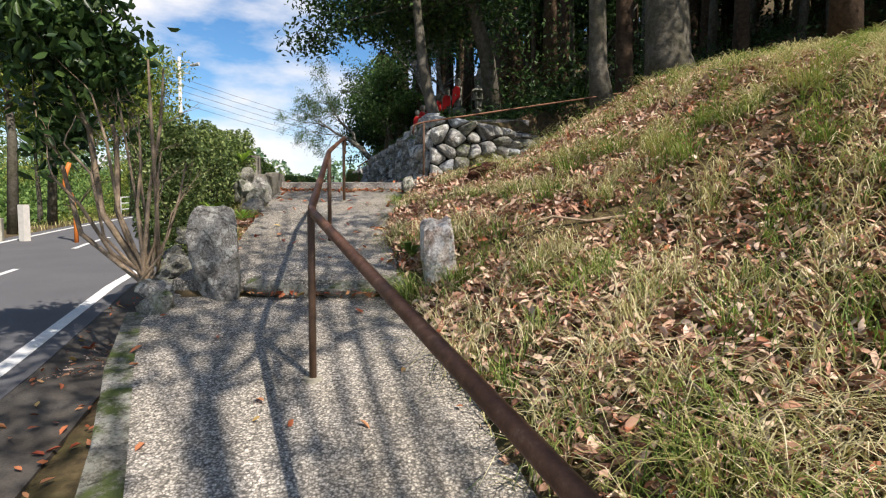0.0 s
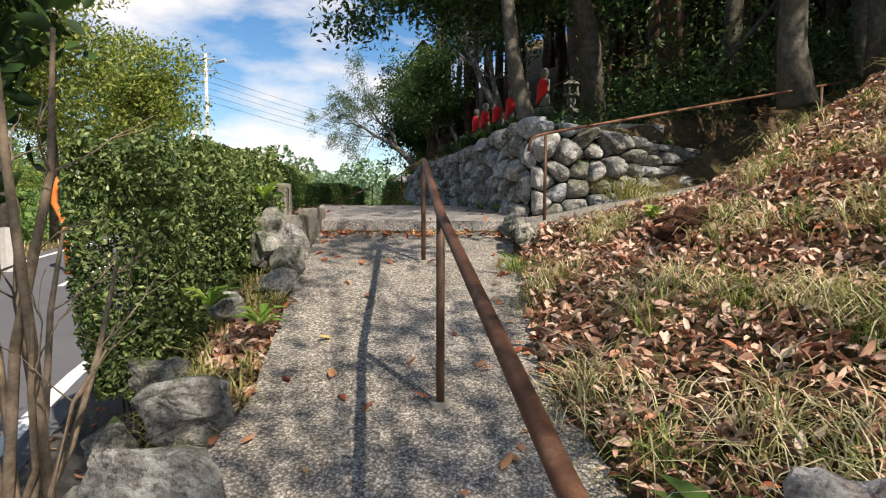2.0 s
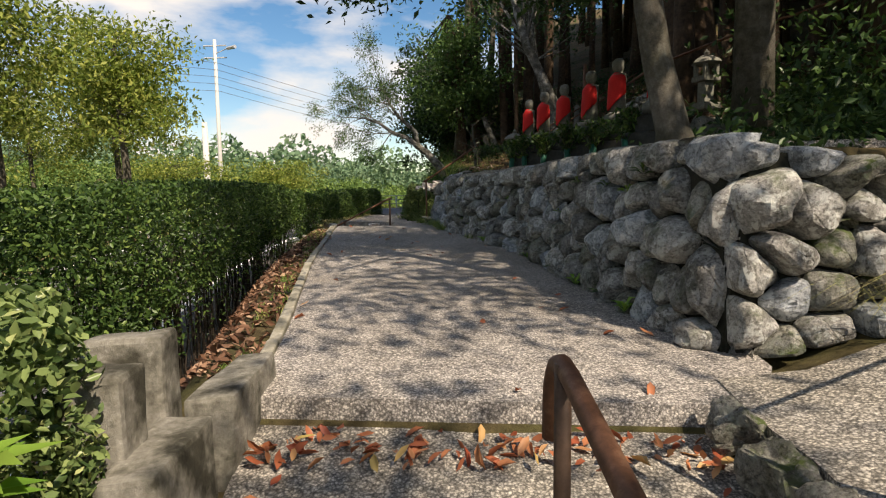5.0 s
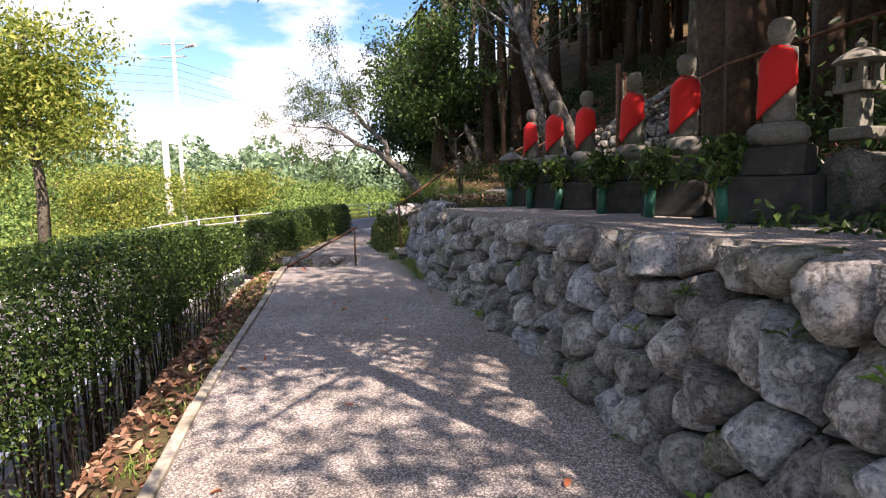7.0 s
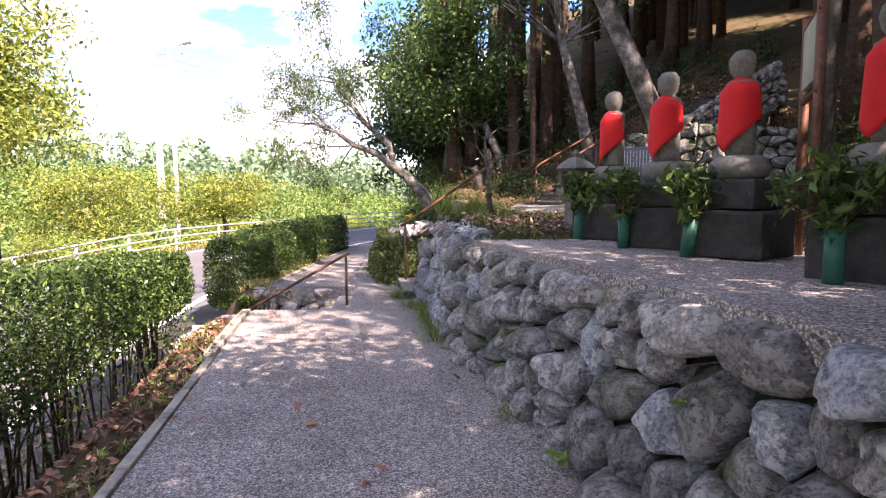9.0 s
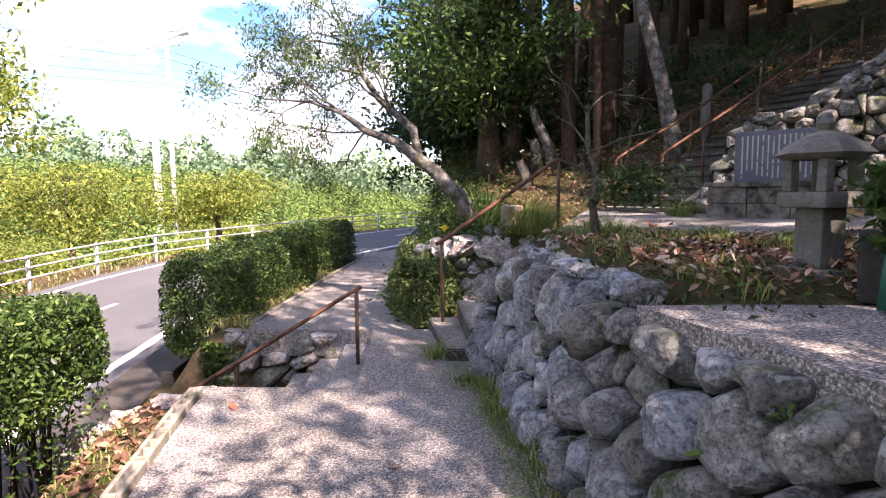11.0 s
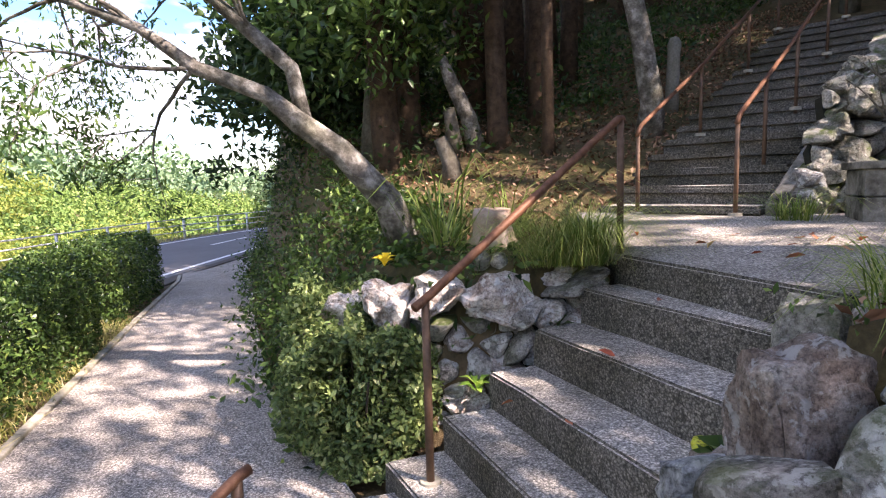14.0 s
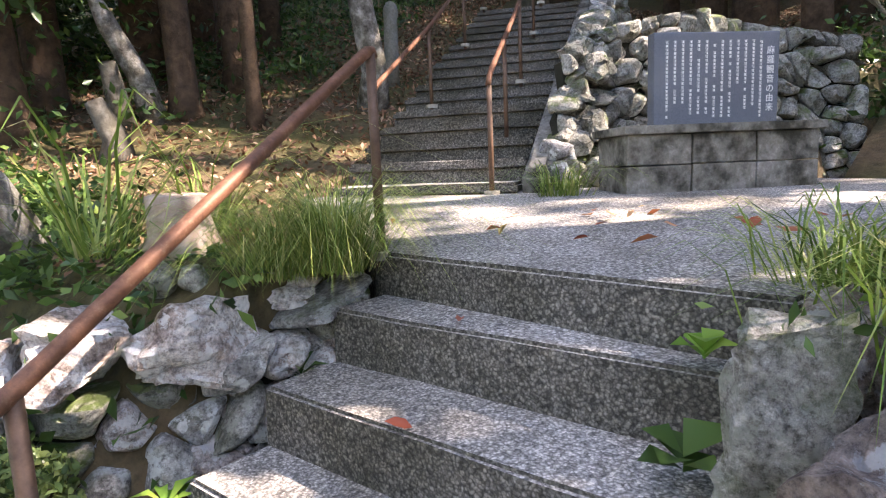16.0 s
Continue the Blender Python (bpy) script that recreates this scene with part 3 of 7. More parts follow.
wall_x = lerp([(9.3, -0.22), (10.2, -0.44), (13.4, -1.09), (15.7, -1.74), (17.07, -2.14), (19.3, -2.52)])
beyond_right = lerp([(20.7, -3.3), (21.4, -3.45), (22.5, -3.75), (26, -4.0), (31.6, -4.3), (36, -3.6), (42, -1.2), (50, 3.4)])
beyond_left = lerp([(20.7, -5.2), (26, -5.35), (30, -5.5), (31.5, -5.7), (35, -4.3), (42, -1.6), (50, 3.0)])
beyond_z = lerp([(20.7, 1.95), (26, 1.9), (32, 1.72), (40, 1.8), (60, 1.8)])
TERRACE = 2.97


def smooth(a, b, v):
    t = np.clip((v - a) / (b - a), 0, 1)
    return t * t * (3 - 2 * t)


def side_path_z(x):
    return 1.8 + 0.19 * np.clip(x + 0.4, 0, 9)


def hill(x, y):
    s = 0.6 * (x + 0.9) + 0.8 * (y - 22.0)
    up = 2.93 + 0.09 * smooth(16.6, 17.2, y) + 0.42 * np.clip(s, 0, 40)
    return np.maximum(up, TERRACE - 0.04 + 0.4 * np.clip(x - 1.1, 0, 45))


def ground_height(x, y):
    """The lie of the land; x and y are arrays."""
    rz = road_z(y)
    lx = line_x(y)
    # beyond the road the land drops to a valley floor, and hills stand behind it
    gap = (lx - 5.0) - x
    left = rz - 0.05 - 5.5 * smooth(0.8, 16, gap) - 2.0 * smooth(16, 45, gap)
    left = left + 8 * smooth(25, 120, gap) + 11 * smooth(130, 360, gap)
    left = left + 3 * smooth(60, 150, y) * smooth(10, 60, gap)
    z = np.where(gap > 0, left, rz - 0.05)
    far = smooth(75, 190, y)
    z = np.where(gap <= 0, rz - 0.05 + 4 * far + 26 * smooth(190, 380, y), z)
    # strip between road and path
    edge = lx + 0.95
    pl, pz = path_left(y), path_z(y)
    t = np.clip((x - edge) / np.maximum(pl - edge, 0.3), 0, 1)
    low = np.where(y < 4.3, rz - 0.02 + 0 * x, rz - 0.02 + (pz - 0.03 - rz) * smooth(0.05, 0.75, t))
    blend = smooth(4.2, 5.4, y)
    low = (rz - 0.02) * (1 - blend) + (rz - 0.02 + (pz - 0.05 - rz) * smooth(0.05, 0.8, t)) * blend
    z = np.where((x > edge) & (y < 18.7) & (y > -60), low, z)
    z = np.where((x > pl) & (y < 19.4), pz - 0.07, z)
    # the bank beside the lower path
    pr = path_right(y)
    d = x - pr
    rough = 0.06 * np.sin(2.1 * x + 1.3 * y) * np.sin(1.7 * y - 0.6 * x)
    pb = path_z(np.minimum(y, 8.8))
    bank = pb + 0.02 + 0.42 * np.clip(d, 0, 0.5) + 0.28 * np.clip(d - 0.5, 0, 9) + 0.27 * np.clip(d - 1.5, 0, 1.8) - 0.08 * np.clip(d - 3.6, 0, 6) + 0.1 * np.clip(d - 9.5, 0, 30) + rough * np.clip(d, 0, 1)
    z = np.where((np.where(y > 8.8, x + 0.4, d) > 0) & (y < 9.55 + 0.36 * np.clip(x, 0, 60)), bank, z)
    # side path
    c = y - (8.45 + 0.36 * np.clip(x, 0, 9))
    side = side_path_z(x) - 0.06
    w = smooth(1.0, 0.72, np.abs(c)) * smooth(-0.42, -0.36, x)
    z = np.where((d > 0) & (y < 12.5) & (x < 6) & (c > -1.0) & (c < 1.0), z * (1 - w) + side * w, z)
    # terrace and hillside
    back = 9.5 + 0.36 * np.clip(x, 0, 60)
    top = hill(x, y)
    rise = smooth(0.12, 0.4, x - wall_x(y)) * smooth(0.1, 1.0, (y - back) / (0.45 + 0.5 * np.clip(x - 1.5, 0, 6))) * smooth(20.4, 20.2, y)
    z = np.where((x > wall_x(y)) & (y > back) & (y <= 20.4), z * (1 - rise) + top * rise, z)
    # stairs pocket and the mound beside it
    br = beyond_right(y)
    mound = 1.9 + (top - 1.9) * smooth(0.1, 1.15, x - br)
    z = np.where((y > 20.4) & (y <= 21.15) & (x > br), np.where(x > -1.6, top, 1.86), z)
    z = np.where((y > 21.15) & (x > br), mound, z)
    pocket = (y > 19.35) & (y <= 21.0) & (x > -3.6) & (x < -1.45)
    z = np.where(pocket, 1.86, z)
    # path and hedge bed past the steps
    bed = (y > 20.75) & (x <= br) & (x > edge)
    tt = np.clip((x - edge) / np.maximum(beyond_left(y) - 0.25 - edge, 0.3), 0, 1)
    z = np.where(bed, rz + (beyond_z(y) - 0.06 - rz) * smooth(0.15, 0.9, tt), z)
    bedtop = (y > 16.95) & (y < 19.4) & (x > wall_x(y) + 0.3) & (x < 0.5)
    z = np.where(bedtop, z + 0.06 * smooth(16.95, 17.4, y), z)
    steps = (y > 18.75) & (y <= 20.75) & (x <= -3.5) & (x > edge)
    z = np.where(steps, np.minimum(1.88, rz + 0.02 + (1.8 - rz) * np.clip((x + 5.6) / 1.9, 0, 1)), z)
    # pocket of the steps down to the road
    drop = 1.62 - 0.58 * np.clip(-3.5 - x, 0, 1.6)
    z = np.where((x < -3.5) & (x > -5.3) & (y > 18.5) & (y < 20.75), np.minimum(z, drop), z)
    return z


def ground_at(x, y):
    return float(ground_height(np.array([float(x)]), np.array([float(y)]))[0])


gx = np.unique(np.concatenate([np.linspace(-420, -60, 25), np.linspace(-60, -16, 30), np.linspace(-16, -8, 25), np.linspace(-8, 6, 94), np.linspace(6, 16, 34), np.linspace(16, 60, 20), np.linspace(60, 420, 16)]))
gy = np.unique(np.concatenate([np.linspace(-420, -40, 14), np.linspace(-40, -4, 24), np.linspace(-4, 27, 208), np.linspace(27, 50, 50), np.linspace(50, 120, 30), np.linspace(120, 460, 24)]))
X, Y = np.meshgrid(gx, gy)
Z = ground_height(X.ravel(), Y.ravel())
far_bump = np.clip((np.hypot(X.ravel(), Y.ravel() - 10) - 60) / 60, 0, 1)
Z = Z + far_bump * (3 * np.sin(X.ravel() * 0.06) * np.cos(Y.ravel() * 0.05) + 4 * np.sin(X.ravel() * 0.021 + 2) * np.sin(Y.ravel() * 0.027))
nx_, ny_ = len(gx), len(gy)
q = (np.arange(ny_ - 1)[:, None] * nx_ + np.arange(nx_ - 1)[None, :]).ravel()
tagged(attach("ground", mesh_fast("ground", np.c_[X.ravel(), Y.ravel(), Z], np.c_[q, q + 1, q + nx_ + 1, q + nx_], SOIL, True)), "brown leaf-littered earth under grass and trees", "ground", kind="structure")


def ribbon(name, ys, left, right, top, thick, mat, label, category, side_mat=None, cols=6, lumpy=0.0):
    """A slab between two plan lines, with a rounded nose left off: top face, skirts and ends."""
    V, F = [], []
    n = len(ys)
    for y in ys:
        l, r, z = float(left(y)), float(right(y)), float(top(y))
        for c in range(cols + 1):
            x = l + (r - l) * c / cols
            V.append((x, y, z + lumpy * noise.noise(Vector((x * 1.7, y * 1.7, 3)))))
        V.append((r, y, z - thick))
        V.append((l, y, z - thick))
    w = cols + 3
    for k in range(n - 1):
        for c in range(w):
            a, b = k * w + c, k * w + (c + 1) % w
            F.append((a, b, b + w, a + w))
    me = bpy.data.meshes.new(name)
    me.from_pydata(V, [], F + [tuple(range(w))[::-1], tuple(range((n - 1) * w, n * w))])
    me.materials.append(mat)
    return tagged(attach(name, me), label, category, kind="structure")


rng = np.random.default_rng(4)
ribbon("path_lower", list(np.linspace(-7, 4.2, 46)), path_left, path_right, path_z, 0.35, PATH, "sloping washed-aggregate concrete path with leaf shadows", "path", lumpy=0.012)
ribbon("path_middle", list(np.linspace(4.24, 8.86, 30)), lambda y: path_left(y), path_right, lambda y: path_z(max(y, 4.25)) if y < 8.8 else 1.672, 0.3, PATH, "worn concrete path slab above a rough stone step", "path", lumpy=0.012)
ribbon("path_upper", list(np.linspace(8.89, 18.75, 44)), path_left, lambda y: path_right(y) + 0.12, path_z, 0.32, PATH_UP, "wide washed-aggregate path beside the stone wall", "path", lumpy=0.008)
ribbon("path_corner", [18.75, 19.2, 19.8, 20.4, 20.72], lambda y: -3.55 - 0.105 * (y - 18.75), lambda y: -2.55, lambda y: 1.97 - 0.004 * (y - 18.75), 0.3, PATH_UP, "concrete path continuing past the steps", "path")
ribbon("path_beyond", list(np.linspace(20.73, 48, 60)), beyond_left, beyond_right, beyond_z, 0.3, PATH_UP, "narrow shaded path between hedge and planting", "path")
ry = list(np.concatenate([np.linspace(-50, 0, 18), np.linspace(1, 60, 80), np.linspace(62, 90, 8)]))
ribbon("road", ry, lambda y: line_x(y) - 4.75, lambda y: line_x(y) + 0.3, lambda y: road_z(y) + 0.005, 0.2, ASPHALT, "grey two-lane asphalt road in sun and shade", "road", cols=8)
ribbon("road_gutter", [y for y in ry if y < 60], lambda y: line_x(y) + 0.304, lambda y: line_x(y) + 1.0, lambda y: road_z(y) + 0.0, 0.2, GUTTER, "dark leaf-strewn gutter strip beside the road", "pavement", cols=3)


def painted_line(ys, off, width, label):
    V, F = [], []
    for k, y in enumerate(ys):
        x, z = float(line_x(y)) + off, float(road_z(y)) + 0.010
        V += [(x - width / 2, y, z), (x + width / 2, y, z)]
        if k:
            F.append((2 * k - 2, 2 * k - 1, 2 * k + 1, 2 * k))
    tagged(attach("road_line", mesh_fast("road_line", V, F, LINE)), label, "road marking", kind="structure")


painted_line([y for y in ry if y < 60], 0.0, 0.16, "white edge line painted along the asphalt")
painted_line([y for y in ry if y < 60], -4.3, 0.14, "white edge line painted along the far side")
for k in range(14):
    painted_line(list(np.linspace(-8 + 5.2 * k, -5.6 + 5.2 * k, 4)), -2.15, 0.12, "white centre dash painted on the asphalt")


# kerb along the road past the steps, and the edging of the paths
def edging(name, pts, width, height, mat, label, category, seglen=0.6, seed=1, gap=0.012):
    rnd = random.Random(seed)
    top = thing(name, label, category, kind="structure")
    P = [Vector(p) for p in pts]
    for a, b in zip(P, P[1:]):
        n = max(1, round((b - a).length / seglen))
        for k in range(n):
            p, r = a.lerp(b, k / n), a.lerp(b, (k + 1) / n)
            d = (r - p)
            L = d.length - gap
            bm = bmesh.new()
            bm_box(bm, (0, -width / 2, -height), (L, width / 2, 0), 0.012, 0.004, rnd)
            ob = part("kerb_block", bm, mat, top)
            ob.matrix_local = Matrix.Translation(p) @ Euler((0, -math.asin(d.z / d.length), math.atan2(d.y, d.x))).to_matrix().to_4x4()
    return top


# kerb borrows the dark gutter colour to stand for the shadow on it
edging("kerb_far", [(line_x(y) + 1.06, y, road_z(y) + 0.16) for y in np.linspace(21.5, 48, 24)], 0.15, 0.3, GUTTER, "concrete kerb between road and path, darkened as if shadowed", "kerb", 1.2, 5)
edging("path_edging_lower", [(path_left(y) - 0.07, y, path_z(y) + 0.0) for y in np.linspace(-3, 3.9, 10)], 0.16, 0.62, ROCK_MOSS, "rough stone edging holding the path above the road", "edging", 0.45, 6)
edging("path_edging_upper", [(path_left(y) - 0.045, y, path_z(y) + 0.015) for y in np.linspace(9.0, 16.6, 12)], 0.07, 0.2, CONCRETE, "thin concrete edging along the upper path", "edging", 0.55, 7)
def hollow_block(y):
    """A concrete block laid on its side, its three holes open to the sky."""
    bm = bmesh.new()
    for lo, hi in (((-0.05, 0, -0.16), (-0.022, 0.385, 0)), ((0.022, 0, -0.16), (0.05, 0.385, 0))):
        bm_box(bm, lo, hi, 0.006)
    for k in range(4):
        bm_box(bm, (-0.021, 0.0 + 0.119 * k, -0.16), (0.021, 0.028 + 0.119 * k, -0.002), 0.004)
    ob = part("hollow_block", bm, CONCRETE)
    slope = math.degrees(math.atan2(float(path_left(y + 0.39) - path_left(y)), 0.39))
    ob.matrix_world = pose(float(path_left(y)) - 0.075, y, float(path_z(y)) + 0.03, 0, 0, -slope)
    return tagged(ob, "weathered hollow concrete block edging the path", "concrete block", "hollow edging blocks")


for k in range(5):
    hollow_block(16.68 + 0.4 * k)
edging("path_edging_beyond", [(beyond_left(y) - 0.045, y, beyond_z(y) + 0.02) for y in np.linspace(21.1, 31, 10)], 0.07, 0.2, CONCRETE, "thin concrete edging beside the far hedge", "edging", 0.6, 8)


# ---------- stone walls ----------
def stone_wall(name, line, low, high, across, up, label, mat, seed, batter=0.16, thick=0.4, bulge=0.13, flip=1, mats=None):
    """A wall along a plan polyline (stones on its right hand when flip is 1), each stone an object on a dark core."""
    rnd = random.Random(seed)
    P = [Vector((x, y)) for x, y in line]
    run = [0.0]
    for a, b in zip(P, P[1:]):
        run.append(run[-1] + (b - a).length)
    total = run[-1]

    def at(u):
        u = min(max(u, 0), total - 1e-6)
        k = max(j for j in range(len(run) - 1) if run[j] <= u)
        t = (u - run[k]) / (run[k + 1] - run[k])
        d = (P[k + 1] - P[k]).normalized()
        return P[k].lerp(P[k + 1], t), Vector((d.y, -d.x)) * flip

    height = max(high(u) - low(u) for u in (0, total / 2, total))

    def where(u, v, d):
        p, n = at(u)
        h = high(u) - low(u)
        z = low(u) + v / height * h
        q = p + n * (d - batter * v / height)
        return Vector((q.x, q.y, z))

    wall = thing(name, label, "stone wall", kind="structure")
    V, F = [], []
    us = np.linspace(0, total, max(2, int(total / 0.4)))
    for u in us:
        p, n = at(u)
        for d, v in ((0, 0), (0, height), (-thick, height), (-thick, 0)):
            w = where(u, v * 0.9, -0.03) if d == 0 else None
            if w is None:
                q = p + n * (d - (batter if v else 0))
                w = Vector((q.x, q.y, (high(u) if v else low(u)) - (0.12 if v else 0)))
            V.append(w)
    for k in range(len(us) - 1):
        for j in range(4):
            a, b = 4 * k + j, 4 * k + (j + 1) % 4
            F.append((a, b, b + 4, a + 4))
    me = bpy.data.meshes.new("core")
    me.from_pydata([tuple(v) for v in V], [], F + [(0, 1, 2, 3), tuple(range(len(V) - 4, len(V)))])
    me.materials.append(JOINT)
    attach("core", me, wall)
    for poly in cells(total, height, across, up, rnd):
        me = wall_stone(poly, where, rnd, bulge)
        me.materials.append(rnd.choice(mats) if mats else mat)
        attach("stone", me, wall)
    return wall


def const(v):
    return lambda u: v


def along(table):
    f = lerp(table)
    return lambda u: float(f(u))


main_line = [(float(wall_x(y)), y) for y in (17.3, 17.07, 15.7, 13.4, 11.6, 10.2, 9.55)]
stone_wall("wall_terrace_end", [(float(wall_x(y)) - 0.03, y) for y in (18.98, 18.2, 17.28)], const(1.93), along([(0, 2.98), (1.7, 3.03)]), 0.25, 0.27, "rubble wall of large blue-grey angular blocks", ROCK_BLUE, 14, bulge=0.075, mats=[ROCK_BLUE, ROCK_BLUE, ROCK])
MAIN_MATS = [ROCK, ROCK, ROCK, ROCK, ROCK_BLUE, ROCK_MOSS]
stone_wall("wall_terrace", main_line, along([(0, 1.93), (4.5, 1.9), (8.2, 1.8)]), along([(0, 2.94), (3, 2.96), (6.5, 3.02), (8.2, 2.98)]), 0.245, 0.25, "rubble wall of rounded grey field stones", ROCK, 11, bulge=0.12, flip=1, mats=MAIN_MATS)
stone_wall("wall_return", [(-0.22, 9.5), (0.6, 9.62), (1.4, 9.95), (2.6, 10.5)], along([(0, 1.78), (1, 1.95), (3, 2.3)]), along([(0, 2.95), (0.9, 2.85), (1.9, 2.7), (3, 2.62)]), 0.24, 0.23, "rubble wall end of rounded stones beside the side path", ROCK, 12, flip=1, mats=MAIN_MATS)

# gravelled top of the terrace in front of the statues
ribbon("terrace", list(np.linspace(10.4, 16.9, 24)), lambda y: wall_x(y) + 0.12, lambda y: wall_x(y) + 2.0, lambda y: 2.985 + 0.0 * y, 0.12, PATH_UP, "gritty concrete terrace behind the wall head", "terrace", cols=4, lumpy=0.02)


# ---------- steps and landing ----------
def slab(name, corners, top, thick, mat, parent=None, label="", bevel=0.018, tops=None, lumps=0.006):
    """A slab over plan corners; tops gives each corner its own height."""
    bm = bmesh.new()
    zs = tops or [top] * len(corners)
    up = [bm.verts.new((x, y, z)) for (x, y), z in zip(corners, zs)]
    dn = [bm.verts.new((x, y, z - thick)) for (x, y), z in zip(corners, zs)]
    bm.faces.new(up)
    bm.faces.new(dn[::-1])
    for k in range(len(up)):
        j = (k + 1) % len(up)
        bm.faces.new((up[j], up[k], dn[k], dn[j]))
    bmesh.ops.recalc_face_normals(bm, faces=bm.faces[:])
    es = [e for e in bm.edges if all(v in up for v in e.verts)]
    if bevel:
        bmesh.ops.bevel(bm, geom=es, offset=bevel, segments=2, affect="EDGES")
    if lumps:
        bmesh.ops.subdivide_edges(bm, edges=bm.edges[:], cuts=3, use_grid_fill=True)
        for v in bm.verts:
            v.co += Vector((noise.noise(v.co * 3), noise.noise(v.co * 3 + Vector((9, 0, 0))), noise.noise(v.co * 4))) * lumps
    bm.normal_update()
    # steep faces take the darker concrete, so risers look shaded
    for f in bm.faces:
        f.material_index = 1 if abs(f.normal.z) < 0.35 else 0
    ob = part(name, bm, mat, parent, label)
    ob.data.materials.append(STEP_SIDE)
    return ob


stairs_low = thing("stairs_lower", "flight of broad washed-aggregate concrete steps with worn noses", "stairs", kind="structure")
NOSES = [((-3.15, 20.85), (-2.9, 19.5), 2.07), ((-2.83, 20.85), (-2.68, 19.5), 2.26), ((-2.55, 20.88), (-2.4, 19.55), 2.46), ((-2.28, 20.9), (-2.1, 19.55), 2.67), ((-1.98, 20.92), (-1.78, 19.5), 2.87)]
for k, (l, r, z) in enumerate(NOSES):
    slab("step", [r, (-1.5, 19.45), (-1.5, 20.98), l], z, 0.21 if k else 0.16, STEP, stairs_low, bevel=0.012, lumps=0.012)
landing = slab("landing", [(-1.68, 19.5), (0.9, 18.95), (1.4, 20.4), (0.1, 22.2), (-1.1, 22.6), (-1.72, 21.0)], 3.04, 0.3, STEP, None, "", 0.014, [3.04, 3.18, 3.2, 3.22, 3.2, 3.04], 0.008)
tagged(landing, "wide washed-aggregate concrete landing before the upper stairs", "landing", kind="structure")

stairs_up = thing("stairs_upper", "long flight of grey concrete steps climbing into the trees", "stairs", kind="structure")
S_DIR, S_SIDE = Vector((0.85, 0.527)), Vector((0.527, -0.85))
S_BASE = Vector((-0.81, 22.13))
for k in range(16):
    p = S_BASE + S_DIR * (0.02 + 0.32 * k)
    l, r = p + S_SIDE * (-0.36 + 0.012 * k), p + S_SIDE * (0.9 + 0.022 * k)
    q = S_DIR * 0.42
    back = S_DIR * 0.03
    # step body wholly in the darker concrete, painting shade below each tread
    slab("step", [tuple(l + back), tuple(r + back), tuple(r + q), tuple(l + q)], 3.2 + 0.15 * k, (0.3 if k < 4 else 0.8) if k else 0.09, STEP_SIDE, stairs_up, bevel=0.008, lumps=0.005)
    slab("tread", [tuple(l), tuple(r), tuple(r + q), tuple(l + q)], 3.26 + 0.15 * k, 0.056, STEP, stairs_up, bevel=0.022, lumps=0.008)

# sloping concrete cheek on the plaque side of the upper stairs
bm = bmesh.new()
lo, hi = S_BASE + S_SIDE * 0.92 + S_DIR * 0.05, S_BASE + S_SIDE * 1.25 + S_DIR * 4.9
vs = []
for p, z in ((lo, 3.3), (hi, 5.62)):
    for w, zz in ((0.0, z), (0.16, z), (0.16, z - 0.9), (0.0, z - 0.9)):
        c = p + S_SIDE * w
        vs.append(bm.verts.new((c.x, c.y, zz)))
for k in range(4):
    bm.faces.new((vs[k], vs[(k + 1) % 4], vs[4 + (k + 1) % 4], vs[4 + k]))
bm.faces.new(vs[:4])
bm.faces.new(vs[4:])
bmesh.ops.recalc_face_normals(bm, faces=bm.faces[:])
bmesh.ops.bevel(bm, geom=bm.edges[:], offset=0.03, segments=2, affect="EDGES")
tagged(part("stair_cheek", bm, BLOCKS), "sloping concrete kerb beside the upper stairs", "kerb", kind="structure")

stairs_down = thing("stairs_down", "short flight of concrete steps down to the road", "stairs", kind="structure")
for k in range(5):
    x1 = -3.56 - 0.295 * k
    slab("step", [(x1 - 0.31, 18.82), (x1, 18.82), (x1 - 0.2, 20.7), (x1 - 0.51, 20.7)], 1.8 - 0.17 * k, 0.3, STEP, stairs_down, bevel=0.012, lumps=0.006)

side_path = ribbon("path_side", list(np.linspace(-0.42, 5.5, 16)), lambda x: 8.45 + 0.36 * max(x, 0) + 0.7, lambda x: 8.45 + 0.36 * max(x, 0) - 0.62, side_path_z, 0.2, PATH, "trodden concrete side path climbing below the wall", "path", cols=5, lumpy=0.03)
me = side_path.data
for v in me.vertices:
    v.co = Vector((v.co.y, v.co.x, v.co.z))
me.flip_normals()


# ---------- handrails ----------
def handrail(label, tops, posts, rail_r=0.022, post_r=0.019, rail_mat=RUST, hook=None, lead=None, group="handrails"):
    """tops: the rail's polyline; posts: (x, y, foot z, top z)."""
    h = thing("handrail", label, "handrail", group)
    pts = [Vector(p) for p in tops]
    # round the corners
    fine = [pts[0]]
    for a, b, c in zip(pts, pts[1:], pts[2:]):
        da, dc = min(0.09, (a - b).length / 3), min(0.09, (c - b).length / 3)
        p, q = b + (a - b).normalized() * da, b + (c - b).normalized() * dc
        fine += [p, p.lerp(b, 0.5).lerp(b.lerp(q, 0.5), 0.5), q]
    fine.append(pts[-1])
    part("rail", tube(fine, rail_r, 10), rail_mat, h, "", True)
    for x, y, z0, z1 in posts:
        part("post", tube([(x, y, z0 - 0.05), (x, y, (z0 + z1) / 2), (x, y, z1)], post_r, 10), POST_PAINT, h, "", True)
        part("post_foot", tube([(x, y, z0 - 0.02), (x, y, z0 + 0.012)], 0.05, 12), CONCRETE, h, "", False)
    return h


def pz(y):
    return float(path_z(y))


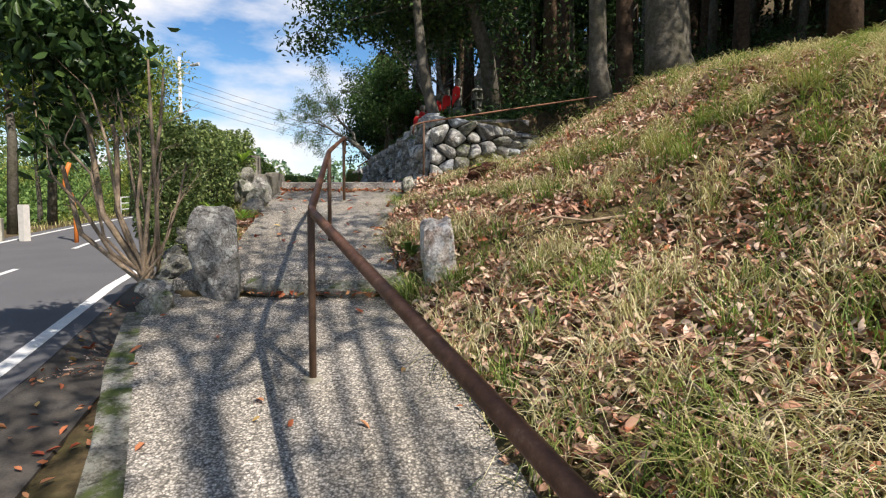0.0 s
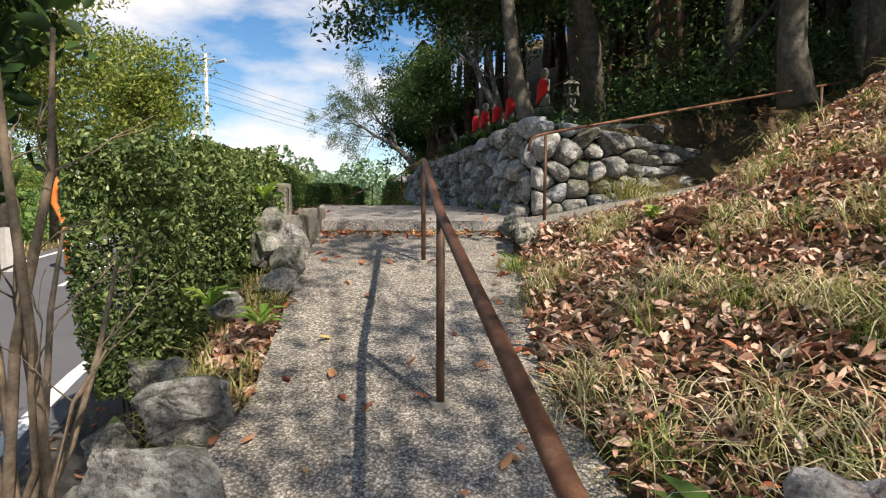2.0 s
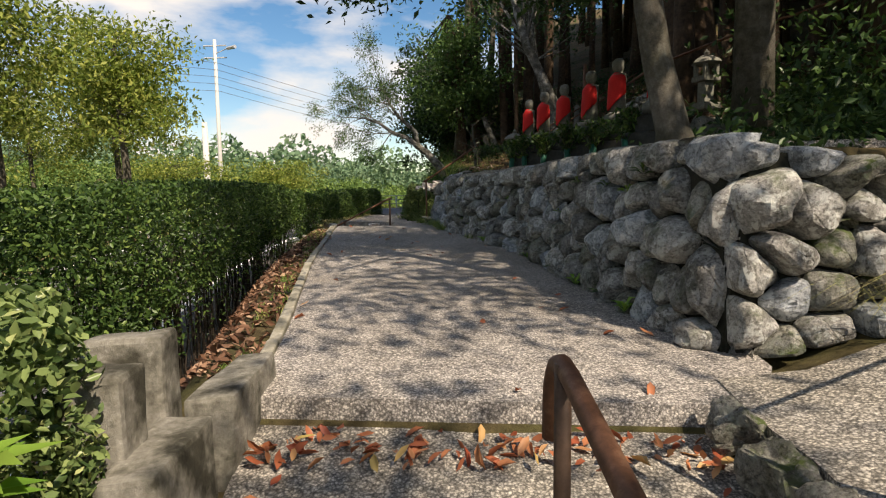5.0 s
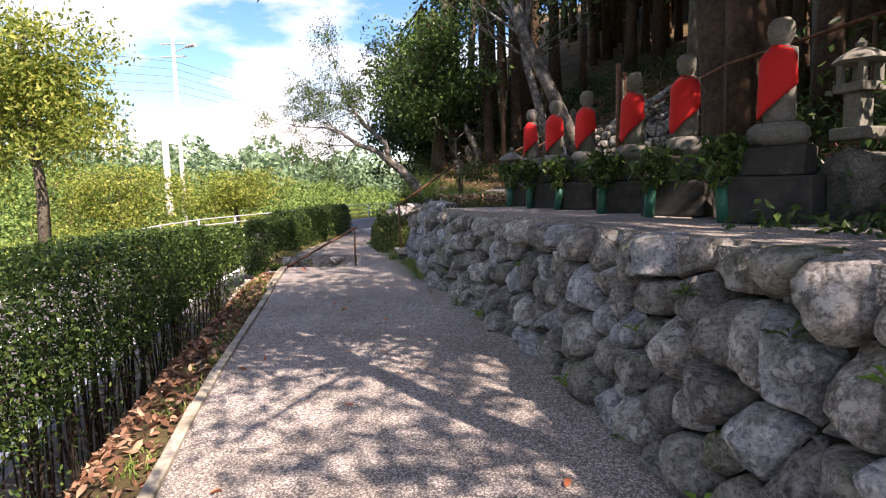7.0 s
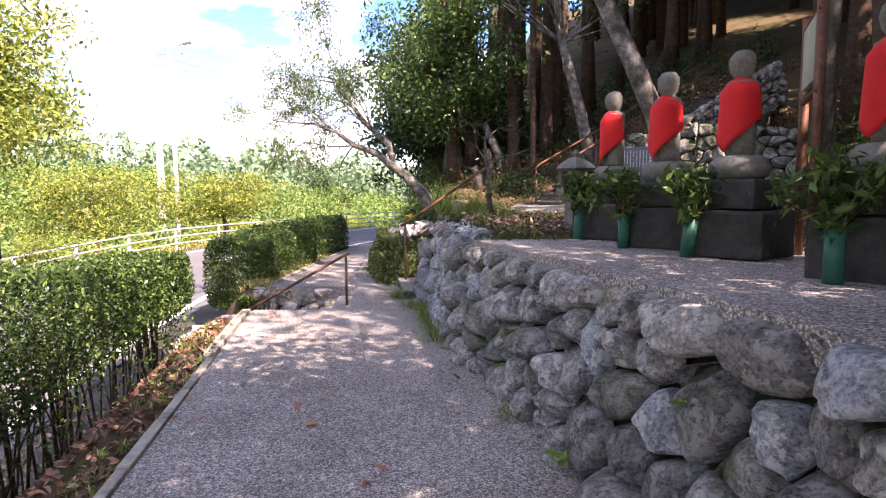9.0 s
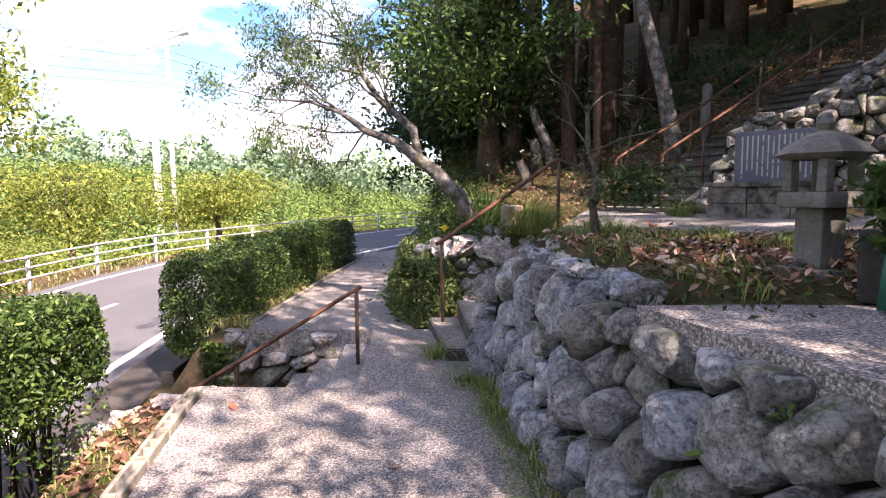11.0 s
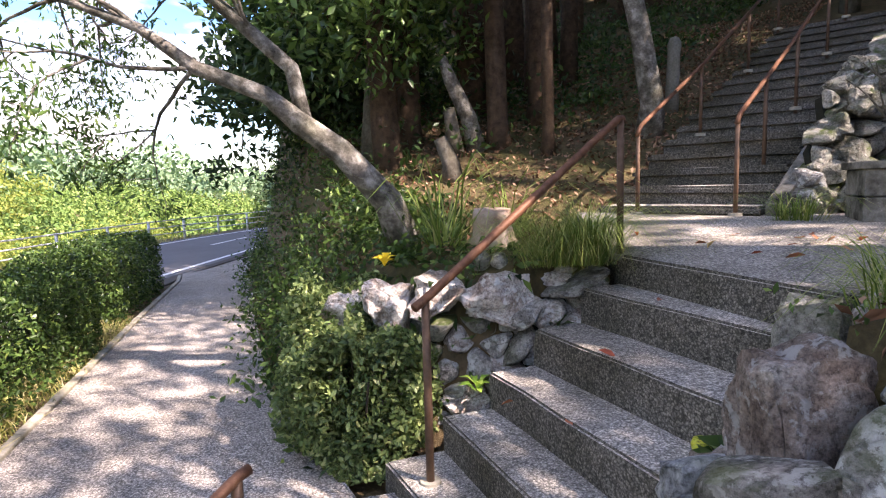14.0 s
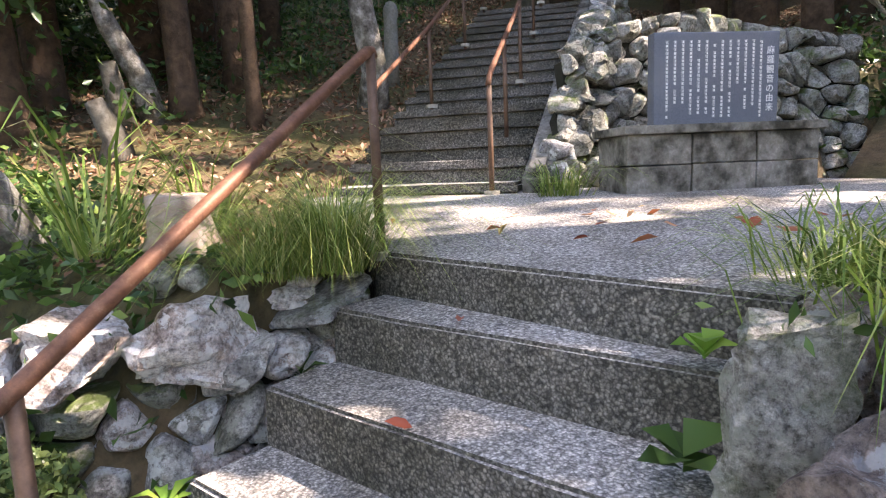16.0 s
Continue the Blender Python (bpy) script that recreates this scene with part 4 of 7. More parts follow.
P0, P1, P2, P3 = (0.55, -0.05), (-0.67, 2.93), (-1.06, 5.4), (-1.31, 7.66)
handrail("rusty brown steel pipe handrail along the sloping path", [(0.55 + 0.5, -1.3, pz(-1.3) + 0.86), (P0[0], P0[1], pz(P0[1]) + 0.86), (P1[0], P1[1], pz(P1[1]) + 0.87), (P2[0], P2[1], pz(P2[1]) + 0.84), (P3[0], P3[1] + 0.05, 2.33), (P3[0] - 0.01, P3[1] + 0.11, 2.26), (P3[0] - 0.01, P3[1] + 0.12, 2.12)], [(P0[0], P0[1], pz(P0[1]), pz(P0[1]) + 0.86), (P1[0], P1[1], pz(P1[1]), pz(P1[1]) + 0.86), (P2[0], P2[1], pz(P2[1]), pz(P2[1]) + 0.84), (P3[0], P3[1], pz(P3[1]), 2.33)])
handrail("thin rusty pipe handrail climbing beside the side path", [(-0.42, 8.0, 2.42), (-0.40, 8.0, 2.54), (-0.27, 8.03, 2.58), (1.2, 8.62, 2.89), (2.7, 9.2, 3.2), (5.6, 10.35, 3.82)], [(-0.27, 8.03, 1.72, 2.57), (2.75, 9.22, 2.3, 3.2), (5.5, 10.31, 2.9, 3.79)], 0.013, 0.015)
handrail("brown steel pipe handrail beside the broad steps", [(-3.04, 20.53, 2.92), (-2.98, 20.56, 2.95), (-1.7, 20.98, 3.83), (-1.68, 20.99, 3.8)], [(-2.98, 20.56, 2.07, 2.94), (-1.7, 20.98, 3.03, 3.82)], 0.022, 0.02)
handrail("brown steel pipe handrail down to the road", [(-3.74, 19.97, 2.55), (-3.78, 19.94, 2.54), (-4.65, 19.15, 2.04), (-5.0, 18.88, 1.84)], [(-3.78, 19.94, 1.75, 2.54), (-4.66, 19.15, 1.15, 2.03)], 0.02, 0.02)


def stair_point(side, d, z):
    p = S_BASE + S_SIDE * side + S_DIR * d
    return (p.x, p.y, z)


handrail("brown steel pipe handrail on the open side of the upper stairs", [stair_point(0.0, 0.0, 3.82), stair_point(0.0, 0.06, 3.9), stair_point(0.0, 1.5, 4.58), stair_point(0.0, 4.4, 6.1)], [stair_point(0.0, 0.02, 3.2)[:3] + (3.84,), stair_point(0.0, 1.45, 3.9)[:3] + (4.55,), stair_point(0.0, 3.0, 4.7) + (5.36,), stair_point(0.0, 4.3, 5.4) + (6.04,)], 0.018, 0.017)
handrail("brown steel pipe handrail on the wall side of the upper stairs", [stair_point(0.74, 0.0, 3.85), stair_point(0.74, 0.06, 3.92), stair_point(0.74, 1.5, 4.62), stair_point(0.74, 4.4, 6.15)], [stair_point(0.74, 0.02, 3.2) + (3.87,), stair_point(0.74, 0.75, 3.55) + (4.26,), stair_point(0.74, 1.8, 4.1) + (4.77,), stair_point(0.74, 3.2, 4.8) + (5.5,), stair_point(0.74, 4.3, 5.4) + (6.09,)], 0.018, 0.017)


# ---------- stone posts, rocks ----------
def boulder(name, at, size, mat, seed, label, category="rock", turn=0.0, square=0.7, rough=0.16, group=""):
    ob = part(name, stone_mesh(seed, size, 4, square, rough), mat, None, "", True)
    ob.data.set_sharp_from_angle(angle=radians(24))
    ob.matrix_world = pose(*at, 0, 0, turn)
    return tagged(ob, label, category, group)


boulder("stone_post", (-1.65, 4.2, 0.73 + 0.3), (0.19, 0.15, 0.38), ROCK, 3, "round-topped grey stone gatepost beside the path", "stone post", 0, 0.55, 0.06, "stone gateposts")
boulder("stone_post", (-0.03, 4.2, 0.8 + 0.24), (0.155, 0.14, 0.36), ROCK_PALE, 5, "broken pale stone gatepost at the foot of the bank", "stone post", 14, 0.6, 0.12, "stone gateposts")
LOW_ROCKS = [(-1.2, 4.22, 0.78, 0.26, 0.1, 0.08), (-0.72, 4.22, 0.78, 0.24, 0.1, 0.075), (-1.36, 4.3, 0.8, 0.1, 0.1, 0.09), (-0.36, 4.2, 0.78, 0.14, 0.1, 0.1)]
for k, (x, y, z, a, b, c) in enumerate(LOW_ROCKS):
    boulder("step_stone", (x, y, z), (a, b, c), ROCK_MOSS, 20 + k, "rough stone set as a low step across the path", "stone", 5 * k, 0.6, 0.14, "step stones")
LEFT_ROCKS = [(-2.05, 4.35, 0.72, 0.2, 0.17, 0.14), (-1.98, 3.95, 0.66, 0.13, 0.16, 0.14), (-2.2, 4.75, 0.88, 0.17, 0.15, 0.12), (-2.12, 5.25, 1.08, 0.2, 0.2, 0.14), (-2.4, 5.15, 0.95, 0.12, 0.12, 0.1), (-2.45, 5.6, 1.1, 0.14, 0.12, 0.1), (-2.3, 6.9, 1.38, 0.16, 0.15, 0.12), (-2.32, 7.25, 1.5, 0.13, 0.15, 0.13), (-2.5, 7.35, 1.62, 0.16, 0.14, 0.15), (-2.42, 7.7, 1.62, 0.15, 0.15, 0.17), (-2.62, 7.65, 1.78, 0.15, 0.14, 0.14), (-2.35, 7.0, 1.32, 0.1, 0.1, 0.1), (-2.47, 6.5, 1.3, 0.13, 0.1, 0.08)]
for k, (x, y, z, a, b, c) in enumerate(LEFT_ROCKS):
    boulder("rock", (x, y, z), (a, b, c), ROCK_MOSS if k % 3 else ROCK, 40 + k, "weathered rock edging the planted bank", "rock", 37 * k, 0.65, 0.17, "bank rocks")
boulder("rock", (1.35, 4.75, 1.4), (0.17, 0.13, 0.1), ROCK_MOSS, 61, "pale rock half buried in the grassy bank", "rock")
SIDE_ROCKS = [(-0.48, 8.1, 1.72, 0.09, 0.16, 0.12), (-0.5, 8.42, 1.74, 0.08, 0.14, 0.12), (-0.5, 8.72, 1.76, 0.1, 0.14, 0.11), (-0.42, 7.85, 1.68, 0.14, 0.1, 0.12), (-0.15, 7.78, 1.7, 0.16, 0.1, 0.12), (0.2, 7.86, 1.78, 0.16, 0.1, 0.11)]
for k, (x, y, z, a, b, c) in enumerate(SIDE_ROCKS):
    boulder("rock", (x, y, z), (a, b, c), ROCK_MOSS, 70 + k, "rough rock edging the side path", "rock", 20 * k, 0.65, 0.2, "side path rocks")

# concrete shards and posts at the end of the bush
def block(name, lo, hi, mat, label, category, turn=0.0, lean=0.0, bevel=0.02, seed=1, group=""):
    bm = bmesh.new()
    c = [(a + b) / 2 for a, b in zip(lo, hi)]
    h = [(b - a) / 2 for a, b in zip(lo, hi)]
    bm_box(bm, [-v for v in h], h, bevel, 0.012, random.Random(seed))
    bmesh.ops.subdivide_edges(bm, edges=[e for e in bm.edges if e.calc_length() > 0.1], cuts=2, use_grid_fill=True)
    for v in bm.verts:
        v.co += Vector((noise.noise(v.co * 6 + Vector((seed, 0, 0))), noise.noise(v.co * 6 + Vector((0, seed, 0))), noise.noise(v.co * 6))) * 0.012
    ob = part(name, bm, mat)
    ob.matrix_world = pose(*c, lean, 0, turn)
    return tagged(ob, label, category, group)


block("concrete_kerb", (-2.66, 8.0, 1.5), (-2.46, 8.5, 1.86), BLOCKS, "cracked concrete kerb block leaning beside the step", "concrete block", 8, 0, 0.02, 3, "broken kerb blocks")
block("concrete_kerb", (-2.64, 8.52, 1.55), (-2.47, 9.15, 1.92), BLOCKS, "weathered concrete kerb block beside the step", "concrete block", 6, 0, 0.02, 4, "broken kerb blocks")
block("concrete_kerb", (-2.62, 7.72, 1.45), (-2.44, 8.0, 1.75), BLOCKS, "broken concrete kerb piece above the rocks", "concrete block", 14, 6, 0.02, 5, "broken kerb blocks")
block("concrete_post", (-2.8, 8.12, 1.55), (-2.62, 8.3, 2.13), BLOCKS, "square mossy concrete post among the leaves", "concrete post", 10, 0, 0.025, 6, "concrete posts")
block("concrete_post", (-2.98, 8.45, 1.55), (-2.68, 8.65, 2.16), BLOCKS, "square mossy concrete post behind the bush", "concrete post", 12, 0, 0.025, 7, "concrete posts")

# ---------- rock work round the lower stairs ----------
stone_wall("wall_stairs", [(-2.42, 19.45), (-2.58, 19.36), (-2.6, 19.1), (-2.56, 18.85)], const(1.93), along([(0, 2.6), (0.3, 2.75), (0.8, 2.9)]), 0.26, 0.28, "end of the rubble wall in large angular blocks", ROCK, 15, batter=0.08, thick=0.3, bulge=0.09, mats=[ROCK_BROWN, ROCK, ROCK_BLUE])
stone_wall("wall_mound", [(-1.75, 20.97), (-2.3, 21.0), (-2.75, 21.12), (-3.1, 21.3)], along([(0, 2.6), (0.6, 2.2), (1.4, 1.95)]), along([(0, 2.98), (0.7, 2.72), (1.4, 2.7)]), 0.22, 0.16, "stacked pale broken rocks holding the mound", ROCK_PALE, 21, batter=0.1, thick=0.3, bulge=0.1, flip=-1, mats=[ROCK_PALE, ROCK_MOSS, ROCK])
STAIR_ROCKS = [(-2.27, 19.22, 2.78, 0.18, 0.17, 0.25), (-2.02, 19.42, 2.88, 0.08, 0.14, 0.19), (-1.78, 19.4, 2.95, 0.13, 0.11, 0.12), (-2.36, 19.42, 2.42, 0.17, 0.13, 0.2), (-2.1, 19.44, 2.55, 0.15, 0.1, 0.18), (-1.85, 19.44, 2.74, 0.14, 0.1, 0.14), (-1.5, 19.36, 3.0, 0.16, 0.1, 0.1), (-2.5, 19.3, 2.2, 0.14, 0.14, 0.24)]
for k, (x, y, z, a, b, c) in enumerate(STAIR_ROCKS):
    boulder("rock", (x, y, z), (a, b, c), ROCK_MOSS if k == 1 else ROCK_BROWN, 140 + k, "split pale boulder at the edge of the steps", "rock", 33 * k, 0.58, 0.15, "stair rocks")
boulder("rock", (-1.95, 18.98, 2.98), (0.17, 0.15, 0.14), ROCK, 84, "grey boulder under the small bare tree", "rock", 70, 0.65, 0.15, "stair rocks")
MOUND_ROCKS = [(-2.42, 21.12, 2.8, 0.24, 0.14, 0.15), (-2.76, 21.22, 2.84, 0.2, 0.15, 0.12), (-2.25, 21.12, 2.55, 0.16, 0.12, 0.07), (-2.4, 21.1, 2.38, 0.17, 0.14, 0.1), (-2.02, 21.18, 2.92, 0.16, 0.12, 0.06), (-2.62, 21.08, 2.2, 0.2, 0.15, 0.13), (-3.0, 21.35, 2.75, 0.17, 0.15, 0.17), (-2.2, 21.0, 2.2, 0.15, 0.1, 0.1), (-3.25, 21.6, 2.7, 0.15, 0.13, 0.15), (-1.9, 21.1, 2.7, 0.16, 0.12, 0.1)]
for k, (x, y, z, a, b, c) in enumerate(MOUND_ROCKS):
    boulder("rock", (x, y, z), (a, b, c), ROCK_PALE, 90 + k, "jagged pale rock stacked beside the steps", "rock", 31 * k, 0.6, 0.22, "mound rocks")
boulder("round_stone", (-2.46, 21.3, 3.02), (0.075, 0.07, 0.075), ROCK_MOSS, 101, "round brown stone lying on a rock", "stone", 0, 0.95, 0.05, "round stones")
boulder("round_stone", (-2.35, 21.24, 3.0), (0.06, 0.06, 0.06), ROCK_MOSS, 102, "round brown stone lying on a rock", "stone", 0, 0.95, 0.05, "round stones")
stone_wall("wall_hedge_bed", [(-5.6, 20.9), (-5.1, 20.78), (-4.5, 20.78), (-3.9, 20.8)], along([(0, 1.1), (1.7, 1.5)]), along([(0, 1.92), (1.7, 1.93)]), 0.3, 0.26, "rubble retaining wall of dark rounded stones below the hedge", ROCK, 17, batter=0.08, thick=0.35, mats=[ROCK, ROCK_MOSS, ROCK_PALE])
GAP_ROCKS = [(-5.05, 18.72, 1.8, 0.17, 0.12, 0.12), (-5.4, 18.7, 1.65, 0.18, 0.13, 0.13), (-5.75, 18.75, 1.5, 0.16, 0.13, 0.12), (-4.8, 18.8, 1.85, 0.15, 0.1, 0.08), (-6.05, 18.8, 1.35, 0.15, 0.12, 0.12)]
for k, (x, y, z, a, b, c) in enumerate(GAP_ROCKS):
    boulder("rock", (x, y, z), (a, b, c), ROCK_PALE, 120 + k, "pale rock beside the steps down to the road", "rock", 25 * k, 0.65, 0.18, "roadside rocks")


# ---------- vegetation ----------
def on_ground(x, y):
    return np.c_[x, y, ground_height(np.asarray(x, float), np.asarray(y, float))]


def box_points(rng, n, shell=0.25):
    """Points in a unit cube, most of them near its skin."""
    p = rng.uniform(-1, 1, (n, 3))
    k = rng.integers(0, 3, n)
    s = np.sign(rng.uniform(-1, 1, n))
    push = rng.random(n) < 0.75
    v = 1 - np.abs(rng.normal(0, shell, n))
    p[np.arange(n)[push], k[push]] = (s * np.clip(v, 0, 1.05))[push]
    return p


def hedge(label, line, half, low, top, n, leaf, seed, mat=HEDGE_LEAF, category="hedge", stems=True, rounding=0.35, wob=0.08, twigs=9):
    """A clipped hedge along a plan line: leaves over a rounded box, twigs and stems inside."""
    rng = np.random.default_rng(seed)
    h = thing("hedge", label, category)
    P = np.array(line, float)
    seg = np.linalg.norm(np.diff(P, axis=0), axis=1)
    run = np.r_[0, np.cumsum(seg)]
    total = run[-1]
    q = box_points(rng, n, 0.2)
    u = (q[:, 0] + 1) / 2 * total
    # round the corners of the cross-section and the ends
    c, v = q[:, 1], q[:, 2]
    shrink = 1 - rounding * np.clip(np.abs(v) - 0.45, 0, 1) ** 2 * 2
    endr = np.clip((np.minimum(u, total - u)) / 0.35, 0, 1)
    shrink *= 0.55 + 0.45 * np.sqrt(endr)
    x, y = np.interp(u, run, P[:, 0]), np.interp(u, run, P[:, 1])
    dx, dy = np.gradient(np.interp(np.linspace(0, total, 60), run, P[:, 0])), np.gradient(np.interp(np.linspace(0, total, 60), run, P[:, 1]))
    ln = np.hypot(dx, dy)
    nx, ny = np.interp(u, np.linspace(0, total, 60), -dy / ln), np.interp(u, np.linspace(0, total, 60), dx / ln)
    lumps = wob * (np.sin(u * 3.1 + seed) + np.sin(u * 7.3 + 2 * v) + np.sin(5 * c + u * 4.4)) / 1.5
    off = c * half * shrink + lumps * np.sign(c) * 0.6
    lo = np.array([low(a) for a in u]) if callable(low) else np.full(n, low)
    hi = np.array([top(a) for a in u]) if callable(top) else np.full(n, top)
    z = lo + (hi - lo) * (v + 1) / 2 + lumps * 0.5 * (v > 0.5)
    if twigs > 9:
        stray = rng.random(n) < 0.07
        z = np.where(stray, lo - rng.random(n) ** 1.5 * 0.5, z)
    pts = np.c_[x + nx * off, y + ny * off, z]
    attach("foliage", leaf_mesh("foliage", pts, leaf, mat, rng, 0.0, 0.5, 0.5, None, True), h)
    if stems:
        lines = []
        for k in range(int(total * twigs)):
            a = rng.uniform(0.1, total - 0.1)
            bx, by = np.interp(a, run, P[:, 0]), np.interp(a, run, P[:, 1])
            z0 = ground_at(bx, by) - 0.05
            l0 = low(a) if callable(low) else low
            t0 = top(a) if callable(top) else top
            d = np.clip(rng.normal(0, 0.6, 2), -1, 1) * half * (0.9 if twigs > 9 else 0.8)
            lines.append([((bx, by, z0), 0.009), ((bx - d[1] * 0.5, by + d[0] * 0.5, z0 * 0.55 + t0 * 0.45), 0.007), ((bx - d[1], by + d[0], z0 * 0.25 + t0 * 0.75), 0.004)])
            lines.append([((bx, by, z0), 0.014), ((bx + d[0] * 0.3, by + d[1] * 0.3, max(z0 + 0.1, l0)), 0.011), ((bx + d[0], by + d[1], z0 * 0.3 + t0 * 0.7), 0.006)])
        # stems in the darkened bark, standing in for shade under the leaves
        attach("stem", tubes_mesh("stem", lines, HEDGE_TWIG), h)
    return h


hedge("low clipped azalea hedge along the road", [(-4.45, 9.6), (-4.92, 12.5), (-5.45, 15.8), (-5.92, 18.75)], 0.52, along([(0, 1.55), (4, 1.8), (9, 2.1)]), along([(0, 2.7), (3, 2.84), (6, 2.86), (9.3, 2.7)]), 70000, 0.044, 31, rounding=0.2, wob=0.035, twigs=11)
hedge("dense clipped hedge beside the far path", [(-6.0, 21.25), (-6.05, 23), (-6.0, 25.0)], 0.62, 1.45, along([(0, 2.62), (1.5, 2.74), (4, 2.78)]), 42000, 0.046, 32, wob=0.06)
hedge("ivy and hedge leaves hanging over the rubble wall", [(-5.75, 20.85), (-5.35, 20.95)], 0.28, 1.0, 1.8, 4200, 0.06, 36)
hedge("darker clipped hedge further along the path", [(-6.15, 25.6), (-6.2, 27.5), (-6.3, 29.6)], 0.62, 1.5, 2.78, 24000, 0.055, 33)
hedge("big loose evergreen bush above the planted bank", [(-3.1, 6.25), (-3.08, 7.2), (-3.05, 8.2)], 0.42, along([(0, 0.75), (1.9, 1.3)]), along([(0, 2.3), (0.9, 2.42), (1.9, 2.32)]), 36000, 0.042, 34, BUSH_LEAF, category="bush", wob=0.13, rounding=0.5)
hedge("small rounded azalea bush at the foot of the steps", [(-3.3, 20.92), (-3.22, 21.3), (-3.2, 21.75)], 0.48, 1.93, along([(0, 2.68), (0.7, 2.86)]), 24000, 0.043, 35, BUSH_LEAF, category="bush", wob=0.13, rounding=0.7)


def grow(rng, p, d, length, r, depth, out, spread=0.6, rise=0.15, tips=None):
    """Branches by halves: appends polylines to out, tips to tips."""
    line = [(tuple(p), r)]
    for k in range(4):
        d = d + rng.normal(0, 0.13, 3) + np.array([0, 0, rise * 0.25])
        d = d / np.linalg.norm(d)
        p = p + d * length / 4
        line.append((tuple(p), r * (1 - 0.12 * (k + 1))))
        if tips is not None and depth <= 2:
            tips.append(p.copy())
    out.append(line)
    if depth > 0:
        for k in range(rng.integers(2, 4)):
            nd = d + rng.normal(0, spread, 3)
            grow(rng, p.copy(), nd / np.linalg.norm(nd), length * rng.uniform(0.6, 0.85), r * 0.55, depth - 1, out, spread, rise, tips)


def tree(name, label, at, trunk, leaf_mat, bark, seed, crown_at=None, crown=(1.5, 1.5, 1.2), leaves=3000, leaf=0.1, limbs=5, category="tree", clumps=40, clump=0.35, sides=12, droop=0.3, group=""):
    """trunk: (point, radius) rows in the world. The crown is clumps of leaves on limbs that reach them."""
    rng = np.random.default_rng(seed)
    t = thing(name, label, category, group)
    pts = [Vector(p) for p, r in trunk]
    part("trunk", tube(pts, [r for p, r in trunk], sides), bark, t, "", True)
    if leaves:
        top = np.array(trunk[-1][0]) if crown_at is None else np.array(crown_at)
        c = np.clip(rng.normal(0, 0.5, (clumps, 3)), -0.85, 0.85) * np.array(crown) + top
        lines = []
        for k in range(clumps):
            if k % max(1, clumps // limbs) == 0 or rng.random() < 0.35:
                a = np.array(trunk[max(1, len(trunk) - 1 - int(rng.integers(0, 2)))][0])
                m = (a + c[k]) / 2 + rng.normal(0, 0.12, 3) * np.array(crown)
                lines.append([(tuple(a), trunk[-1][1] * 0.5), (tuple(m), trunk[-1][1] * 0.3), (tuple(c[k]), 0.008)])
        attach("limb", tubes_mesh("limb", lines, bark), t)
        n = leaves
        P = c[rng.integers(0, clumps, n)] + np.clip(rng.normal(0, clump, (n, 3)), -1.8 * clump, 1.8 * clump) * np.array([1, 1, 0.55])
        attach("crown", leaf_mesh("crown", P, leaf, leaf_mat, rng, droop, 0.42, 0.4), t)
    return t


# forest on the hillside: a few trees built once and repeated
def forest_tree(label, height, r, lean, bark, leaf_mat, seed, bare=0.5, leaves=2600, leaf=0.24, width=1.6):
    rng = np.random.default_rng(seed)
    row = []
    for k in range(7):
        s = k / 6
        row.append(((lean[0] * s * height + 0.06 * math.sin(4 * s + seed), lean[1] * s * height, height * s - 0.3), r * (1.25 if k == 0 else 1 - 0.75 * s)))
    t = tree("tree", label, (0, 0, 0), row, leaf_mat, bark, seed, (lean[0] * height * 0.8, lean[1] * height * 0.8, height * (bare + (1 - bare) * 0.55)), (width, width, height * (1 - bare) * 0.5), leaves, leaf, 8, "tree", 46, 0.5, 10, 0.5, "forest trees")
    return t


dense = [
    forest_tree("tall cedar with heavy dark crown deep in the wood", 12.0, 0.22, (0.0, 0.0), BARK_BROWN, CEDAR_LEAF, 211, 0.3, 5200, 0.34, 2.0),
    forest_tree("broad evergreen with heavy dark crown deep in the wood", 9.5, 0.16, (-0.03, 0.02), BARK_BROWN, OAK_LEAF, 212, 0.22, 5200, 0.3, 2.1),
]
kinds = [
    forest_tree("tall cedar with straight brown trunk in the dark wood", 12.5, 0.2, (0.0, 0.0), BARK_BROWN, CEDAR_LEAF, 201, 0.58, 1500, 0.28, 1.7),
    forest_tree("tall slender cedar with a pale lit trunk", 11.5, 0.13, (0.02, 0.01), BARK_BROWN, CEDAR_LEAF, 202, 0.6, 1300, 0.28, 1.5),
    forest_tree("evergreen oak with grey trunk on the hillside", 9.5, 0.15, (-0.05, 0.02), BARK, OAK_LEAF, 203, 0.56, 1500, 0.24, 1.7),
    forest_tree("leaning evergreen tree with grey bark", 9.0, 0.11, (0.08, -0.06), BARK, OAK_LEAF, 204, 0.56, 1400, 0.24, 1.6),
]
rng = np.random.default_rng(77)
